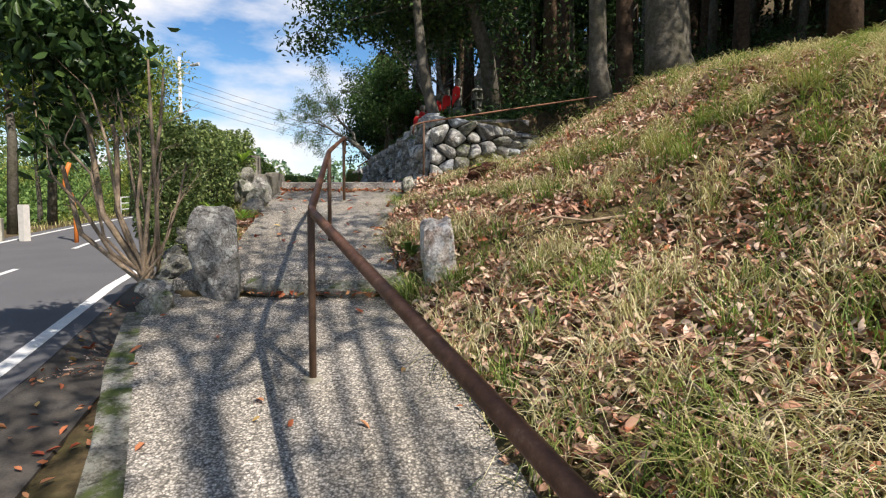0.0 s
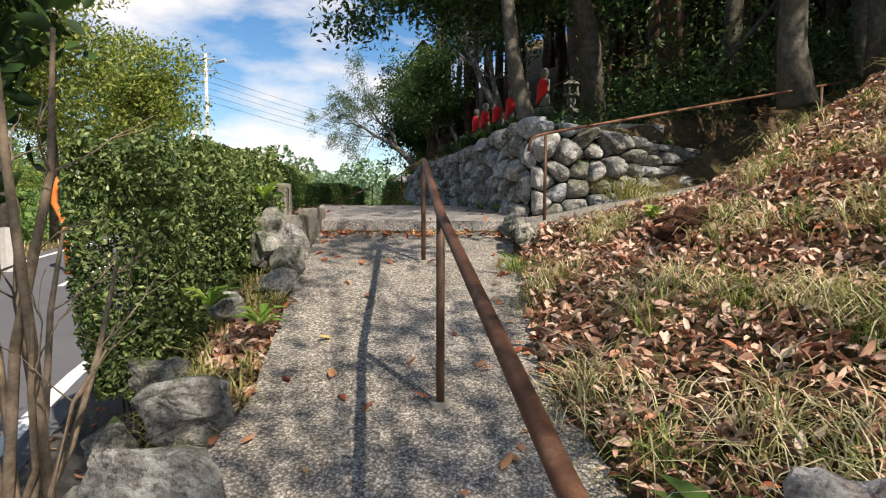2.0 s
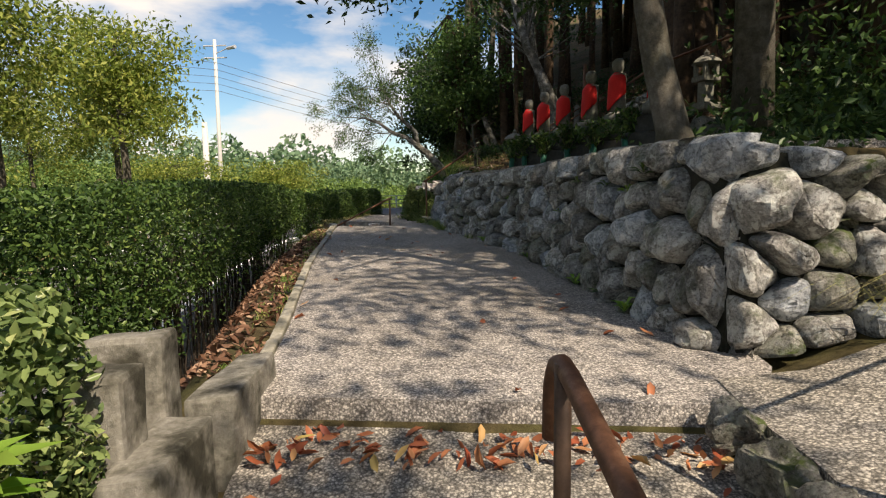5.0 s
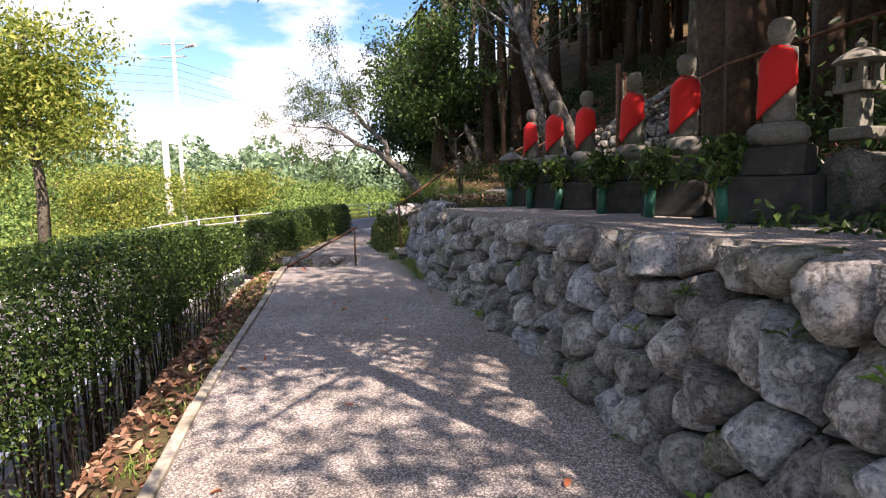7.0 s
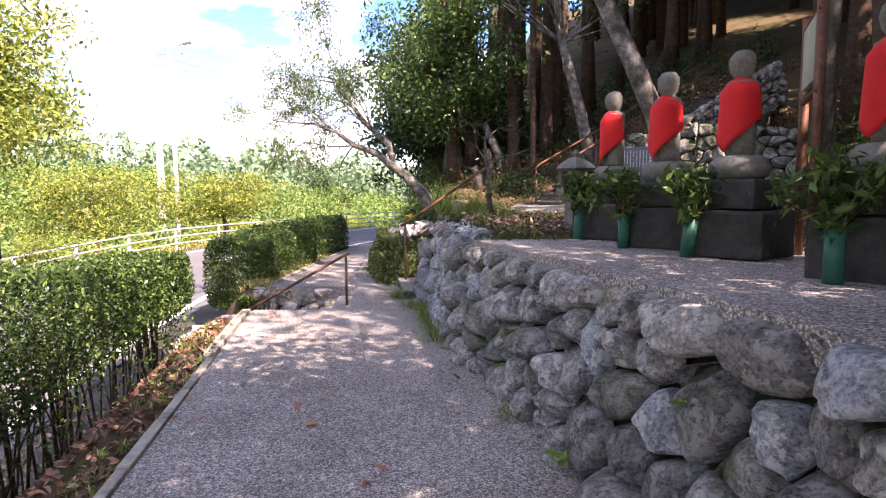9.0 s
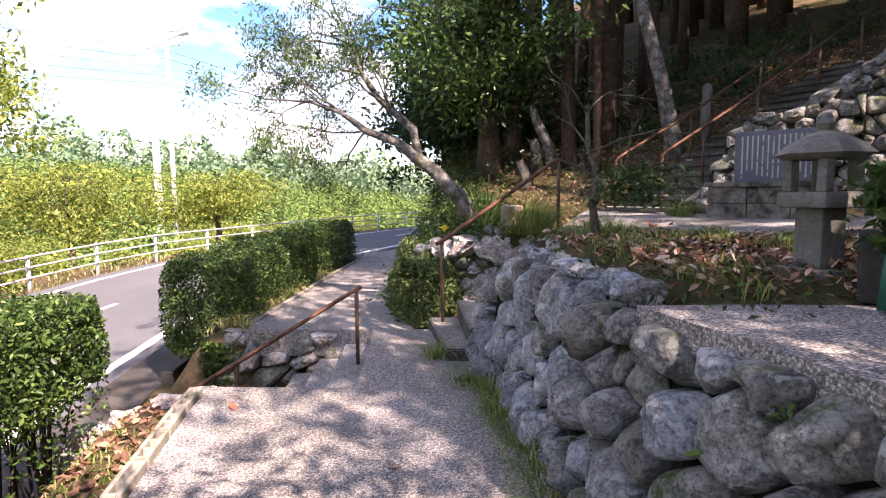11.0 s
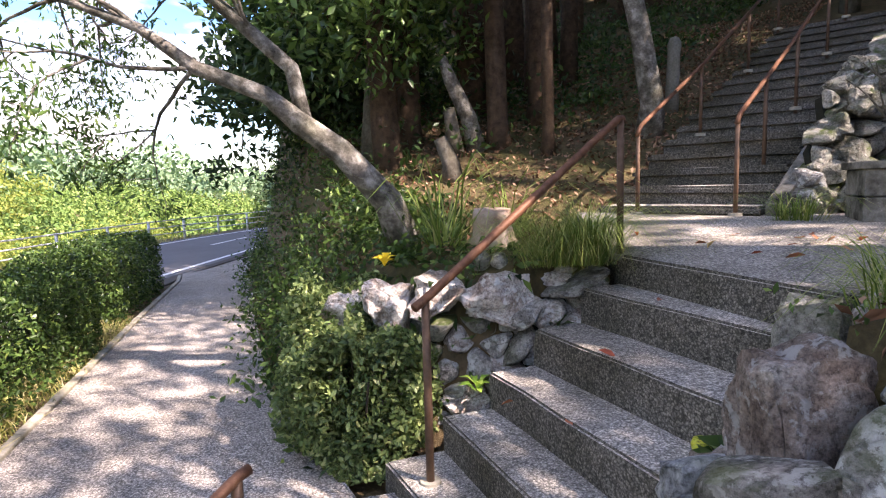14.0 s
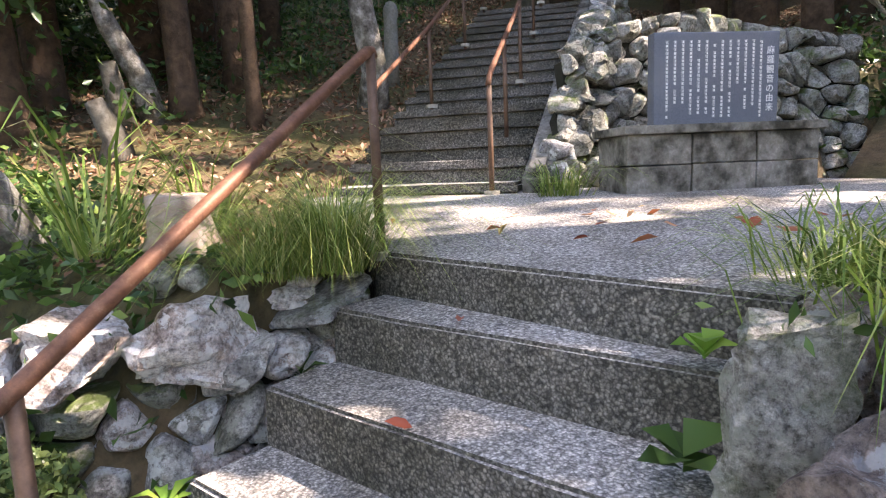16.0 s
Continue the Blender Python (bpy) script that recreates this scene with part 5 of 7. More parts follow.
spots = [(2.3, 12.4, 0), (3.4, 11.2, 2), (1.6, 16.2, 1), (1.9, 18.4, 0), (3.4, 9.0 + 2.6, 1), (0.35, 27.4, 0), (-0.1, 28.6, 1), (0.9, 26.6, 1), (-0.8, 26.2, 0), (-1.5, 27.5, 2), (1.35, 25.0 + 3.2, 0), (4.6, 26.0, 0), (-2.4, 25.3, 2), (-1.9, 29.5, 0), (-2.6, 32.0, 0), (-3.0, 28.3, 3), (-0.9, 31, 1), (0.9, 30.2, 0), (2.4, 29.0, 1), (4.9, 14.2, 0), (5.4, 17.0, 2), (4.2, 19.0, 0), (3.2, 20.6, 1), (6.2, 21.0, 0), (5.0, 11.9, 2), (6.5, 13.0, 0), (7.0, 9.0, 2), (5.6, 8.2, 0), (8.4, 6.0, 3), (9.5, 9.5, 0), (7.8, 17.5, 1), (8.6, 20.5, 0), (9.0, 24.0, 1), (6.6, 26.5, 2)]
for _ in range(46):
    spots.append((rng.uniform(1.5, 20), rng.uniform(11, 48), int(rng.integers(0, 4))))
for _ in range(130):
    spots.append((rng.uniform(4.2, 24), rng.uniform(11.5, 50), 4 + int(rng.integers(0, 2))))
for _ in range(40):
    spots.append((rng.uniform(-2.5, 8), rng.uniform(31, 55), 4 + int(rng.integers(0, 2))))
for _ in range(16):
    spots.append((rng.uniform(10, 24), rng.uniform(3, 12), 4 + int(rng.integers(0, 2))))
kinds += dense
kinds.append(forest_tree("tall straight cedar with a thin high crown", 12.5, 0.19, (0.01, 0.0), BARK_BROWN, CEDAR_LEAF, 205, 0.75, 260, 0.26, 1.2))
kinds.append(forest_tree("slim grey tree with a thin high crown", 11.0, 0.12, (0.03, 0.02), BARK, OAK_LEAF, 206, 0.75, 260, 0.2, 1.2))
TALL = [12.5, 11.5, 9.5, 9.0, 12.0, 9.5, 12.5, 11.0]
used = [False] * 8
placed = []
for x, y, k in spots:
    s = 0.85 * (x + 0.81) + 0.527 * (y - 22.13)
    w = 0.527 * (x + 0.81) - 0.85 * (y - 22.13)
    if -0.9 < w < 2.6 and -1 < s < 7:
        continue
    if k >= 4 and x < 8.0 and 13.0 < y < 21:
        continue
    if x < beyond_right(y) + 1.2 or x < line_x(y) + 5:
        continue
    if any((x - a) ** 2 + (y - b) ** 2 < 0.5 for a, b in placed):
        continue
    # thin crowns where the wood lets the sun through to the stairs and the path
    up = ground_at(x, y) + 0.8 * TALL[k] - 3.2
    sx, sy = x - 0.605 * up, y + 0.72 * up
    if -6.0 < sx < 4.2 and 20.3 < sy < 27.5:
        k = 6 + len(placed) % 2
    elif -4.0 < sx < 0.6 and 10.0 < sy <= 20.3 and len(placed) % 2:
        k = 6 + k % 2
    placed.append((x, y))
    m = pose(x, y, ground_at(x, y), 0, 0, float(rng.uniform(0, 360)))
    if not used[k]:
        used[k] = True
        kinds[k].matrix_world = m
    else:
        copy_thing(kinds[k], m)

# trees beside the walk
# crown added over the path, above the view, to shade the hedge
tree("tree", "slender grey tree rooted on top of the stone wall", None, [((-0.13, 10.75, 2.9), 0.17), ((-0.17, 10.72, 3.1), 0.115), ((-0.3, 10.7, 3.6), 0.1), ((-0.37, 10.7, 4.0), 0.095), ((-0.5, 10.8, 5.2), 0.08), ((-0.6, 10.9, 6.6), 0.05)], OAK_LEAF, BARK, 301, (-0.9, 10.5, 7.2), (2.5, 2.2, 0.9), 4200, 0.13, 9, clumps=60, clump=0.4)
tree("tree", "massive cedar with ribbed bark behind the statues", None, [((2.1, 16.8, 3.1), 0.75), ((2.05, 16.8, 3.5), 0.56), ((1.97, 16.8, 4.2), 0.49), ((1.75, 16.8, 6.2), 0.43), ((1.5, 16.8, 11), 0.18)], CEDAR_LEAF, BARK_BROWN, 302, (1.5, 16.8, 11.8), (1.3, 1.3, 1.2), 500, 0.24, 4, clumps=16, clump=0.5, sides=16)
# unseen crown set forward of the trunk to shade wall and bank
tree("tree", "stout old tree with flaking bark above the bank", None, [((3.5, 9.0, 3.3), 0.42), ((3.42, 9.0, 3.75), 0.33), ((3.38, 9.0, 4.6), 0.3), ((3.3, 8.9, 7), 0.26), ((3.3, 8.9, 10), 0.12)], OAK_LEAF, BARK, 303, (3.5, 6.9, 8.0), (2.9, 1.9, 1.0), 3600, 0.17, 10, clumps=70, clump=0.5, sides=16)
# unseen crown swung back over the wall to shade the boughs and terrace
tree("tree", "grey tree with forked trunk above the bank", None, [((2.5, 9.2, 3.0), 0.2), ((2.42, 9.2, 3.6), 0.14), ((2.35, 9.1, 5), 0.12), ((2.2, 9, 8), 0.06)], OAK_LEAF, BARK, 304, (1.0, 10.9, 8.4), (1.9, 1.6, 0.7), 3200, 0.15, 9, clumps=60, clump=0.45)
tree("tree", "leaning grey trunk behind the stone statues", None, [((0.2, 17.9, 3.1), 0.13), ((-0.17, 17.5, 4.09), 0.1), ((-0.4, 17.5, 4.61), 0.09), ((-0.76, 17.5, 5.35), 0.08), ((-1.1, 17.6, 6.6), 0.05)], OAK_LEAF, BARK_PALE, 305, (-0.9, 17.8, 7.4), (1.6, 1.8, 0.9), 500, 0.12, 7, clumps=44, clump=0.4)
tree("tree", "mottled pale tree leaning beside the upper stairs", None, [((0.55, 23.95, 3.7), 0.2), ((0.45, 23.7, 4.3), 0.13), ((0.25, 23.66, 5.1), 0.11), ((-0.1, 23.7, 6.4), 0.09), ((-0.3, 23.8, 8), 0.05)], OAK_LEAF, BARK_PALE, 307, (-0.4, 23.8, 8.0), (2.0, 2.0, 1.0), 1800, 0.14, 8, clumps=50, clump=0.45)
# the tree that sweeps out over the road
sweep = thing("tree", "grey tree sweeping a long bare limb over the road", "tree")
part("trunk", tube([(-2.62, 22.55, 2.95), (-2.8, 22.4, 3.36), (-3.14, 22.4, 3.74), (-3.42, 22.4, 3.94), (-3.65, 22.4, 4.14), (-4.1, 22.38, 4.31), (-4.43, 22.4, 4.56), (-4.87, 22.4, 4.72)], [0.15, 0.115, 0.095, 0.085, 0.06, 0.05, 0.036, 0.024], 12), BARK_PALE, sweep, "", True)
part("limb", tube([(-3.38, 22.42, 3.92), (-3.46, 22.42, 4.33), (-3.72, 22.4, 4.56), (-3.92, 22.4, 4.74), (-4.12, 22.3, 5.05), (-4.25, 22.2, 5.4)], [0.06, 0.058, 0.052, 0.046, 0.036, 0.024], 10), BARK_PALE, sweep, "", True)
rs = np.random.default_rng(308)
lines, tips = [], []
for p, d in (((-4.87, 22.4, 4.72), (-1, -0.1, 0.2)), ((-4.43, 22.4, 4.56), (-0.8, -0.3, 0.5)), ((-4.25, 22.2, 5.4), (-0.7, -0.5, 0.4)), ((-4.12, 22.3, 5.05), (-0.9, -0.2, 0.1)), ((-4.1, 22.38, 4.31), (-0.8, -0.3, -0.05)), ((-3.92, 22.4, 4.74), (-0.8, 0.3, 0.5)), ((-3.72, 22.4, 4.56), (-0.3, -0.6, 0.6)), ((-4.6, 22.4, 4.6), (-0.7, 0.5, 0.3)), ((-4.25, 22.2, 5.4), (0.1, -0.5, 0.7))):
    for turn in (0.0, 0.5):
        e = np.array(d) + np.array([0.3 * turn, turn, -0.5 * turn])
        grow(rs, np.array(p), e / np.linalg.norm(e), 0.62, 0.018, 3, lines, 0.5, 0.0, tips)
attach("branch", tubes_mesh("branch", lines, BARK_PALE, 4), sweep)
tips = np.array(tips)
P = np.repeat(tips, 6, axis=0) + rs.normal(0, 0.07, (len(tips) * 6, 3))
attach("crown", leaf_mesh("crown", P, 0.065, MID_LEAF, rs, 0.9, 0.3), sweep)

# dark evergreen masses between road and wood
tree("tree", "dense dark evergreen with tiered leafy branches", None, [((-2.2, 25.2, 2.8), 0.22), ((-2.3, 25.1, 4), 0.18), ((-2.4, 25, 6), 0.12), ((-2.4, 25, 8), 0.05)], MID_LEAF, BARK_BROWN, 310, (-2.35, 24.9, 6.2), (1.5, 1.5, 1.6), 9500, 0.13, 14, clumps=90, clump=0.33)
tree("tree", "dense dark cedar hanging low over the path", None, [((-2.9, 28.0, 2.6), 0.25), ((-2.9, 28, 5), 0.2), ((-2.9, 28, 9), 0.08)], CEDAR_LEAF, BARK_BROWN, 311, (-2.9, 27.7, 5.8), (1.7, 1.7, 2.2), 14000, 0.17, 14, clumps=90, clump=0.4)
# overhanging boughs above the lower path
tree("tree", "tall evergreen whose boughs overhang the path", None, [((1.1, 12.4, 2.95), 0.2), ((0.9, 12.0, 4.4), 0.16), ((0.5, 11.5, 5.6), 0.12), ((-0.3, 11.0, 6.4), 0.06)], OAK_LEAF, BARK, 314, (-0.75, 12.6, 5.6), (2.5, 1.9, 0.85), 13000, 0.12, 16, clumps=110, clump=0.34)

# tall trees behind the start, whose sparse crowns dapple the lower path and the road
tree("tree", "tall roadside tree with a sparse high crown", None, [((4.4, -6.6, 0.3), 0.22), ((3.9, -5.0, 5), 0.14), ((3.0, -2.2, 7.3), 0.06)], OAK_LEAF, BARK, 315, (2.4, 0.2, 7.8), (1.9, 4.6, 0.9), 4300, 0.15, 12, clumps=70, clump=0.3)
tree("tree", "tall tree with a sparse crown beside the road bend", None, [((1.9, -6.8, -0.9), 0.25), ((1.8, -6.5, 3), 0.18), ((1.0, -5.6, 6.2), 0.1)], OAK_LEAF, BARK, 316, (-1.0, -2.2, 7.0), (1.7, 3.6, 1.0), 5200, 0.16, 12, clumps=80, clump=0.34)

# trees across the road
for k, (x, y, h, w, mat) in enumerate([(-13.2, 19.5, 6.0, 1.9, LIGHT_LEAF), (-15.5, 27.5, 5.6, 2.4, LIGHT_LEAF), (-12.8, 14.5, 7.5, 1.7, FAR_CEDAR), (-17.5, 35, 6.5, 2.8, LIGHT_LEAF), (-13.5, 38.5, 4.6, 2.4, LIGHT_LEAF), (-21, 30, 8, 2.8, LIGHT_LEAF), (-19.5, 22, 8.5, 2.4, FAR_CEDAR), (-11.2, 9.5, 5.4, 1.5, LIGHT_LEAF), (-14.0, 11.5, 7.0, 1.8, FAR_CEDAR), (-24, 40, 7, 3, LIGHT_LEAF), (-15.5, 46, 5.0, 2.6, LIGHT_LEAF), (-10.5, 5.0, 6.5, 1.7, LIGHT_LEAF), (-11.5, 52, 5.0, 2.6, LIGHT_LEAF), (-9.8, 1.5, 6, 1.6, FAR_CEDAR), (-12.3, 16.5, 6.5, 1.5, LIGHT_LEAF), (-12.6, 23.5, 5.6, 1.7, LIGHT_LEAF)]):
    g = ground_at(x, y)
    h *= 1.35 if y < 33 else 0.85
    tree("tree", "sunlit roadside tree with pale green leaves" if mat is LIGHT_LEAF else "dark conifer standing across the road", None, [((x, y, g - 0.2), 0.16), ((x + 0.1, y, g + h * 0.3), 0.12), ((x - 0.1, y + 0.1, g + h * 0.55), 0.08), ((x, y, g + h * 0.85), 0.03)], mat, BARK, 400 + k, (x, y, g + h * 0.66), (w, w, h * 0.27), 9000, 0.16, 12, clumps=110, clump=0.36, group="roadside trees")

# wooded hills
def woods(name, label, mat, n, area, seed, size, spread, conic=False, per=70):
    rng = np.random.default_rng(seed)
    x = rng.uniform(area[0], area[1], n)
    y = rng.uniform(area[2], area[3], n)
    keep = (line_x(y) - 7 - x > area[4]) | (y > 95)
    x, y = x[keep], y[keep]
    g = on_ground(x, y)
    m = len(g)
    h = rng.uniform(0.7, 1.3, m) * spread * 2.0
    c = np.repeat(np.arange(m), per)
    u = rng.random(len(c))
    ang = rng.uniform(0, 6.283, len(c))
    r = spread * (0.9 * (1 - u) + 0.1 if conic else np.sqrt(np.clip(1 - (1.6 * u - 0.7) ** 2, 0, 1))) * rng.uniform(0.75, 1.05, len(c))
    P = np.c_[g[c, 0] + r * np.cos(ang), g[c, 1] + r * np.sin(ang), g[c, 2] + 0.2 * h[c] + u * h[c]]
    tagged(attach(name, leaf_mesh(name, P, size, mat, rng, 0.2, 0.7, 0.6)), label, "woods", kind="stuff")


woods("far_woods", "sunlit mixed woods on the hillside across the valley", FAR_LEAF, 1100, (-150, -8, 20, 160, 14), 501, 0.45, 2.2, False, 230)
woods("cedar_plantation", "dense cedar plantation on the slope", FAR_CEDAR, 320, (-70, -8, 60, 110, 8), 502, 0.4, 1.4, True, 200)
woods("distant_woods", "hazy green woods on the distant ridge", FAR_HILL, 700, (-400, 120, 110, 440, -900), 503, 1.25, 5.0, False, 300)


# ---------- stone statues on the terrace ----------
def lathe(rows, sides=20, squash=1.0, bump=0.0, seed=0):
    """rows of (radius, z, forward shift); forward is -x."""
    bm = bmesh.new()
    rings = []
    for r, z, f in rows:
        ring = []
        for k in range(sides):
            a = 2 * math.pi * k / sides
            w = 1 + bump * noise.noise(Vector((math.cos(a) * 2, math.sin(a) * 2, z * 9 + seed)))
            ring.append(bm.verts.new((-f + r * squash * math.cos(a) * w, r * math.sin(a) * w, z)))
        rings.append(ring)
    for a, b in zip(rings, rings[1:]):
        for k in range(sides):
            bm.faces.new((a[k], a[(k + 1) % sides], b[(k + 1) % sides], b[k]))
    bm.faces.new(rings[0][::-1])
    bm.faces.new(rings[-1])
    return bm


STATUES = [(-0.74, 16.87, 3.0), (-0.56, 16.04, 2.99), (-0.32, 15.42, 2.99), (-0.1, 14.42, 2.98), (0.1, 13.72, 2.98), (0.32, 12.78, 2.98)]


def statue(x, y, z0, seed):
    rnd = random.Random(seed)
    turn = rnd.uniform(-8, 8) + 44
    plinth = thing("statue_plinth", "dark stacked stone plinth with pale lichen patches", "plinth", "statue plinths")
    for name, half, lo, hi, j in (("base_block", 0.25, 0.0, 0.29, 0.01), ("upper_block", 0.19, 0.294, 0.47, 0.01)):
        bm = bmesh.new()
        bm_box(bm, (-half, -half, lo), (half, half, hi), 0.02, j, rnd)
        part(name, bm, PLINTH, plinth)
    part("lotus_seat", lathe([(0.13, 0.472, 0), (0.165, 0.5, 0), (0.18, 0.54, 0), (0.165, 0.59, 0), (0.13, 0.62, 0)], 18, 1, 0.12, seed), STATUE, plinth, "", True)
    plinth.matrix_world = pose(x, y, z0, 0, 0, turn)
    rows = [(0.115, 0.62, 0), (0.125, 0.66, 0), (0.12, 0.8, 0), (0.125, 0.95, 0.005), (0.13, 1.02, 0.005), (0.1, 1.07, 0.0), (0.05, 1.09, 0.0), (0.052, 1.1, 0.005), (0.072, 1.13, 0.01), (0.082, 1.18, 0.012), (0.076, 1.225, 0.01), (0.05, 1.255, 0.005), (0.015, 1.265, 0)]
    ob = part("stone_statue", lathe([(r * (0.74 if z < 1.05 else 0.95), z, f) for r, z, f in rows], 18, 0.85, 0.08, seed), STATUE, None, "", True)
    ob.matrix_world = pose(x, y, z0, 0, 0, turn)
    tagged(ob, "small weathered standing stone figure with a bald head", "statue", "stone statues")
    # cape: a triangular bib hanging to a point, folded round the shoulders
    V, F, n, m = [], [], 21, 12
    for i in range(m):
        s = i / (m - 1)
        for j in range(n):
            a = (j / (n - 1) - 0.5) * 2
            ang = a * (1.3 + 0.1 * s) + 0.15
            hem = 1.0 - 0.5 * abs(a - 0.35) / 1.35 - 0.12 * max(0, a - 0.35)
            zz = 1.095 - s * 0.45 * hem - 0.02 * abs(a)
            r = 0.066 + 0.05 * min(1, max(0, (1.09 - zz) / 0.07)) + 0.008 * math.sin(6 * a + seed) * s + 0.01 * s
            V.append((-r * math.cos(ang) * 0.98, r * math.sin(ang) * 1.04, zz))
    for i in range(m - 1):
        for j in range(n - 1):
            k = i * n + j
            F.append((k, k + 1, k + n + 1, k + n))
    me = mesh_fast("red_cape", V, F, RED, True)
    cape = attach("red_cape", me)
    cape.matrix_world = pose(x, y, z0, 0, 0, turn + rnd.uniform(-14, 14))
    mod = cape.modifiers.new("thickness", "SOLIDIFY")
    mod.thickness = 0.006
    tagged(cape, "bright red cloth cape hanging from a stone statue", "cape", "red capes")
    # flower tube with greenery
    vase = thing("flower_vase", "green tube vase filled with evergreen sprigs", "vase", "flower vases")
    part("tube", tube([(0, 0, 0), (0, 0, 0.25)], 0.042, 14), GREEN_TUBE, vase, "", True)
    rv = np.random.default_rng(600 + seed)
    lines, tips = [], []
    for k in range(9):
        d = np.array([rv.normal(0, 0.35), rv.normal(0, 0.35), 1.0])
        grow(rv, np.array([0, 0, 0.2]), d / np.linalg.norm(d), 0.2, 0.004, 1, lines, 0.35, 0.1, tips)
    attach("twig", tubes_mesh("twig", lines, TWIG, 4), vase)
    tips = np.array(tips)
    attach("sprig", leaf_mesh("sprig", np.repeat(tips, 3, axis=0) + rv.normal(0, 0.03, (len(tips) * 3, 3)), 0.085, HEDGE_LEAF, rv, 0.3, 0.35), vase)
    vase.matrix_world = pose(x - 0.33, y - 0.1 + rnd.uniform(-0.12, 0.12), z0 - 0.005, rnd.uniform(-4, 4), rnd.uniform(-5, 5), 0)


for k, (x, y, z0) in enumerate(STATUES):
    statue(x, y, z0, k + 1)

# stone lantern at the end of the row, stone lantern further back
def lantern(at, s, label):
    t = thing("stone_lantern", label, "stone lantern", "stone lanterns")
    for name, lo, hi, h, b in (("foot", 0, 0.12, 0.17, 0.02), ("pillar", 0.12, 0.46, 0.09, 0.015), ("platform", 0.46, 0.55, 0.16, 0.02)):
        bm = bmesh.new()
        bm_box(bm, (-h, -h, lo), (h, h, hi), b)
        part(name, bm, STATUE, t)
    for sx in (-1, 1):
        for sy in (-1, 1):
            bm = bmesh.new()
            bm_box(bm, (sx * 0.11 - 0.03, sy * 0.11 - 0.03, 0.55), (sx * 0.11 + 0.03, sy * 0.11 + 0.03, 0.73), 0.008)
            part("fire_box_post", bm, STATUE, t)
    part("roof", lathe([(0.2, 0.73, 0), (0.25, 0.76, 0), (0.2, 0.81, 0), (0.1, 0.87, 0), (0.04, 0.89, 0), (0.05, 0.93, 0), (0.01, 0.98, 0)], 6), STATUE, t)
    t.matrix_world = pose(*at, 0, 0, 20) @ Matrix.Scale(s, 4)


lantern((-0.98, 17.35, 2.98), 0.85, "grey stone lantern at the end of the statue row")
boulder("lantern_base", (0.75, 12.7, 3.2), (0.24, 0.24, 0.3), ROCK_MOSS, 410, "mossy stone block carrying a small lantern", "stone", 0, 0.5, 0.06)
lantern((0.75, 12.7, 3.48), 0.62, "dark mossy stone lantern under the trees")
lantern((4.4, 15.4, 4.25), 1.0, "tall stone lantern among the dark trees")

# notice board on two posts
board = thing("notice_board", "faded notice board between two brown posts", "notice board")
for y in (15.02, 15.5):
    part("post", tube([(-0.1 + 0.4 * (y - 15), y, 2.95), (-0.1 + 0.4 * (y - 15), y, 4.45)], 0.028, 10), RUST, board, "", True)
bm = bmesh.new()
bm_box(bm, (-0.02, 0.03, 4.0), (0.01, 0.45, 4.36), 0.006)
ob = part("panel", bm, BOARD, board)
ob.matrix_local = pose(-0.1, 15.02, 0, 0, 0, -21.8)
for z in (3.94, 4.38):
    part("crossbar", tube([(-0.11, 15.0, z), (0.1, 15.52, z)], 0.018, 8), RUST, board, "", True)
handrail("rusty rail behind the statues along the hillside", [(0.4, 15.4, 4.1), (0.7, 14.4, 4.28), (1.3, 13.4, 4.4), (2.2, 12.4, 4.55)], [(0.7, 14.4, 3.0, 4.27), (1.3, 13.4, 3.05, 4.39), (2.2, 12.4, 3.3, 4.54)], 0.016, 0.014)

# inscribed stone
N_PL = math.degrees(math.atan2(-0.6, 0.8))
ped = thing("plaque_pedestal", "weathered concrete block pedestal with dark stains", "pedestal")
rnd = random.Random(8)
for row in range(2):
    for k in range(3):
        bm = bmesh.new()
        bm_box(bm, (0.385 * k + 0.003, 0, 0.17 * row), (0.385 * k + 0.379, 0.4, 0.17 * row + 0.166), 0.008, 0.003, rnd)
        part("block", bm, BLOCKS, ped)
bm = bmesh.new()
bm_box(bm, (-0.025, -0.03, 0.338), (1.175, 0.43, 0.385), 0.008)
part("cap_slab", bm, BLOCKS, ped)
M_PED = pose(-0.18, 20.73, 3.16, 0, 0, N_PL)
ped.matrix_world = M_PED
pl = thing("inscribed_stone", "dark polished granite slab with white engraved Japanese text", "stone plaque")
bm = bmesh.new()
bm_box(bm, (0.22, 0.13, 0.387), (0.98, 0.21, 0.9), 0.008)
part("slab", bm, GRANITE, pl)
pl.matrix_world = M_PED


def writing(text, x, z, size, name):
    cu = bpy.data.curves.new(name, "FONT")
    cu.body = text
    cu.size = size
    cu.extrude = 0.0008
    cu.align_x = "CENTER"
    ob = new(name, cu)
    cu.materials.append(ENGRAVED)
    ob.parent = pl
    ob.matrix_local = pose(x, 0.1285, z, 90, 0, 0)
    return ob


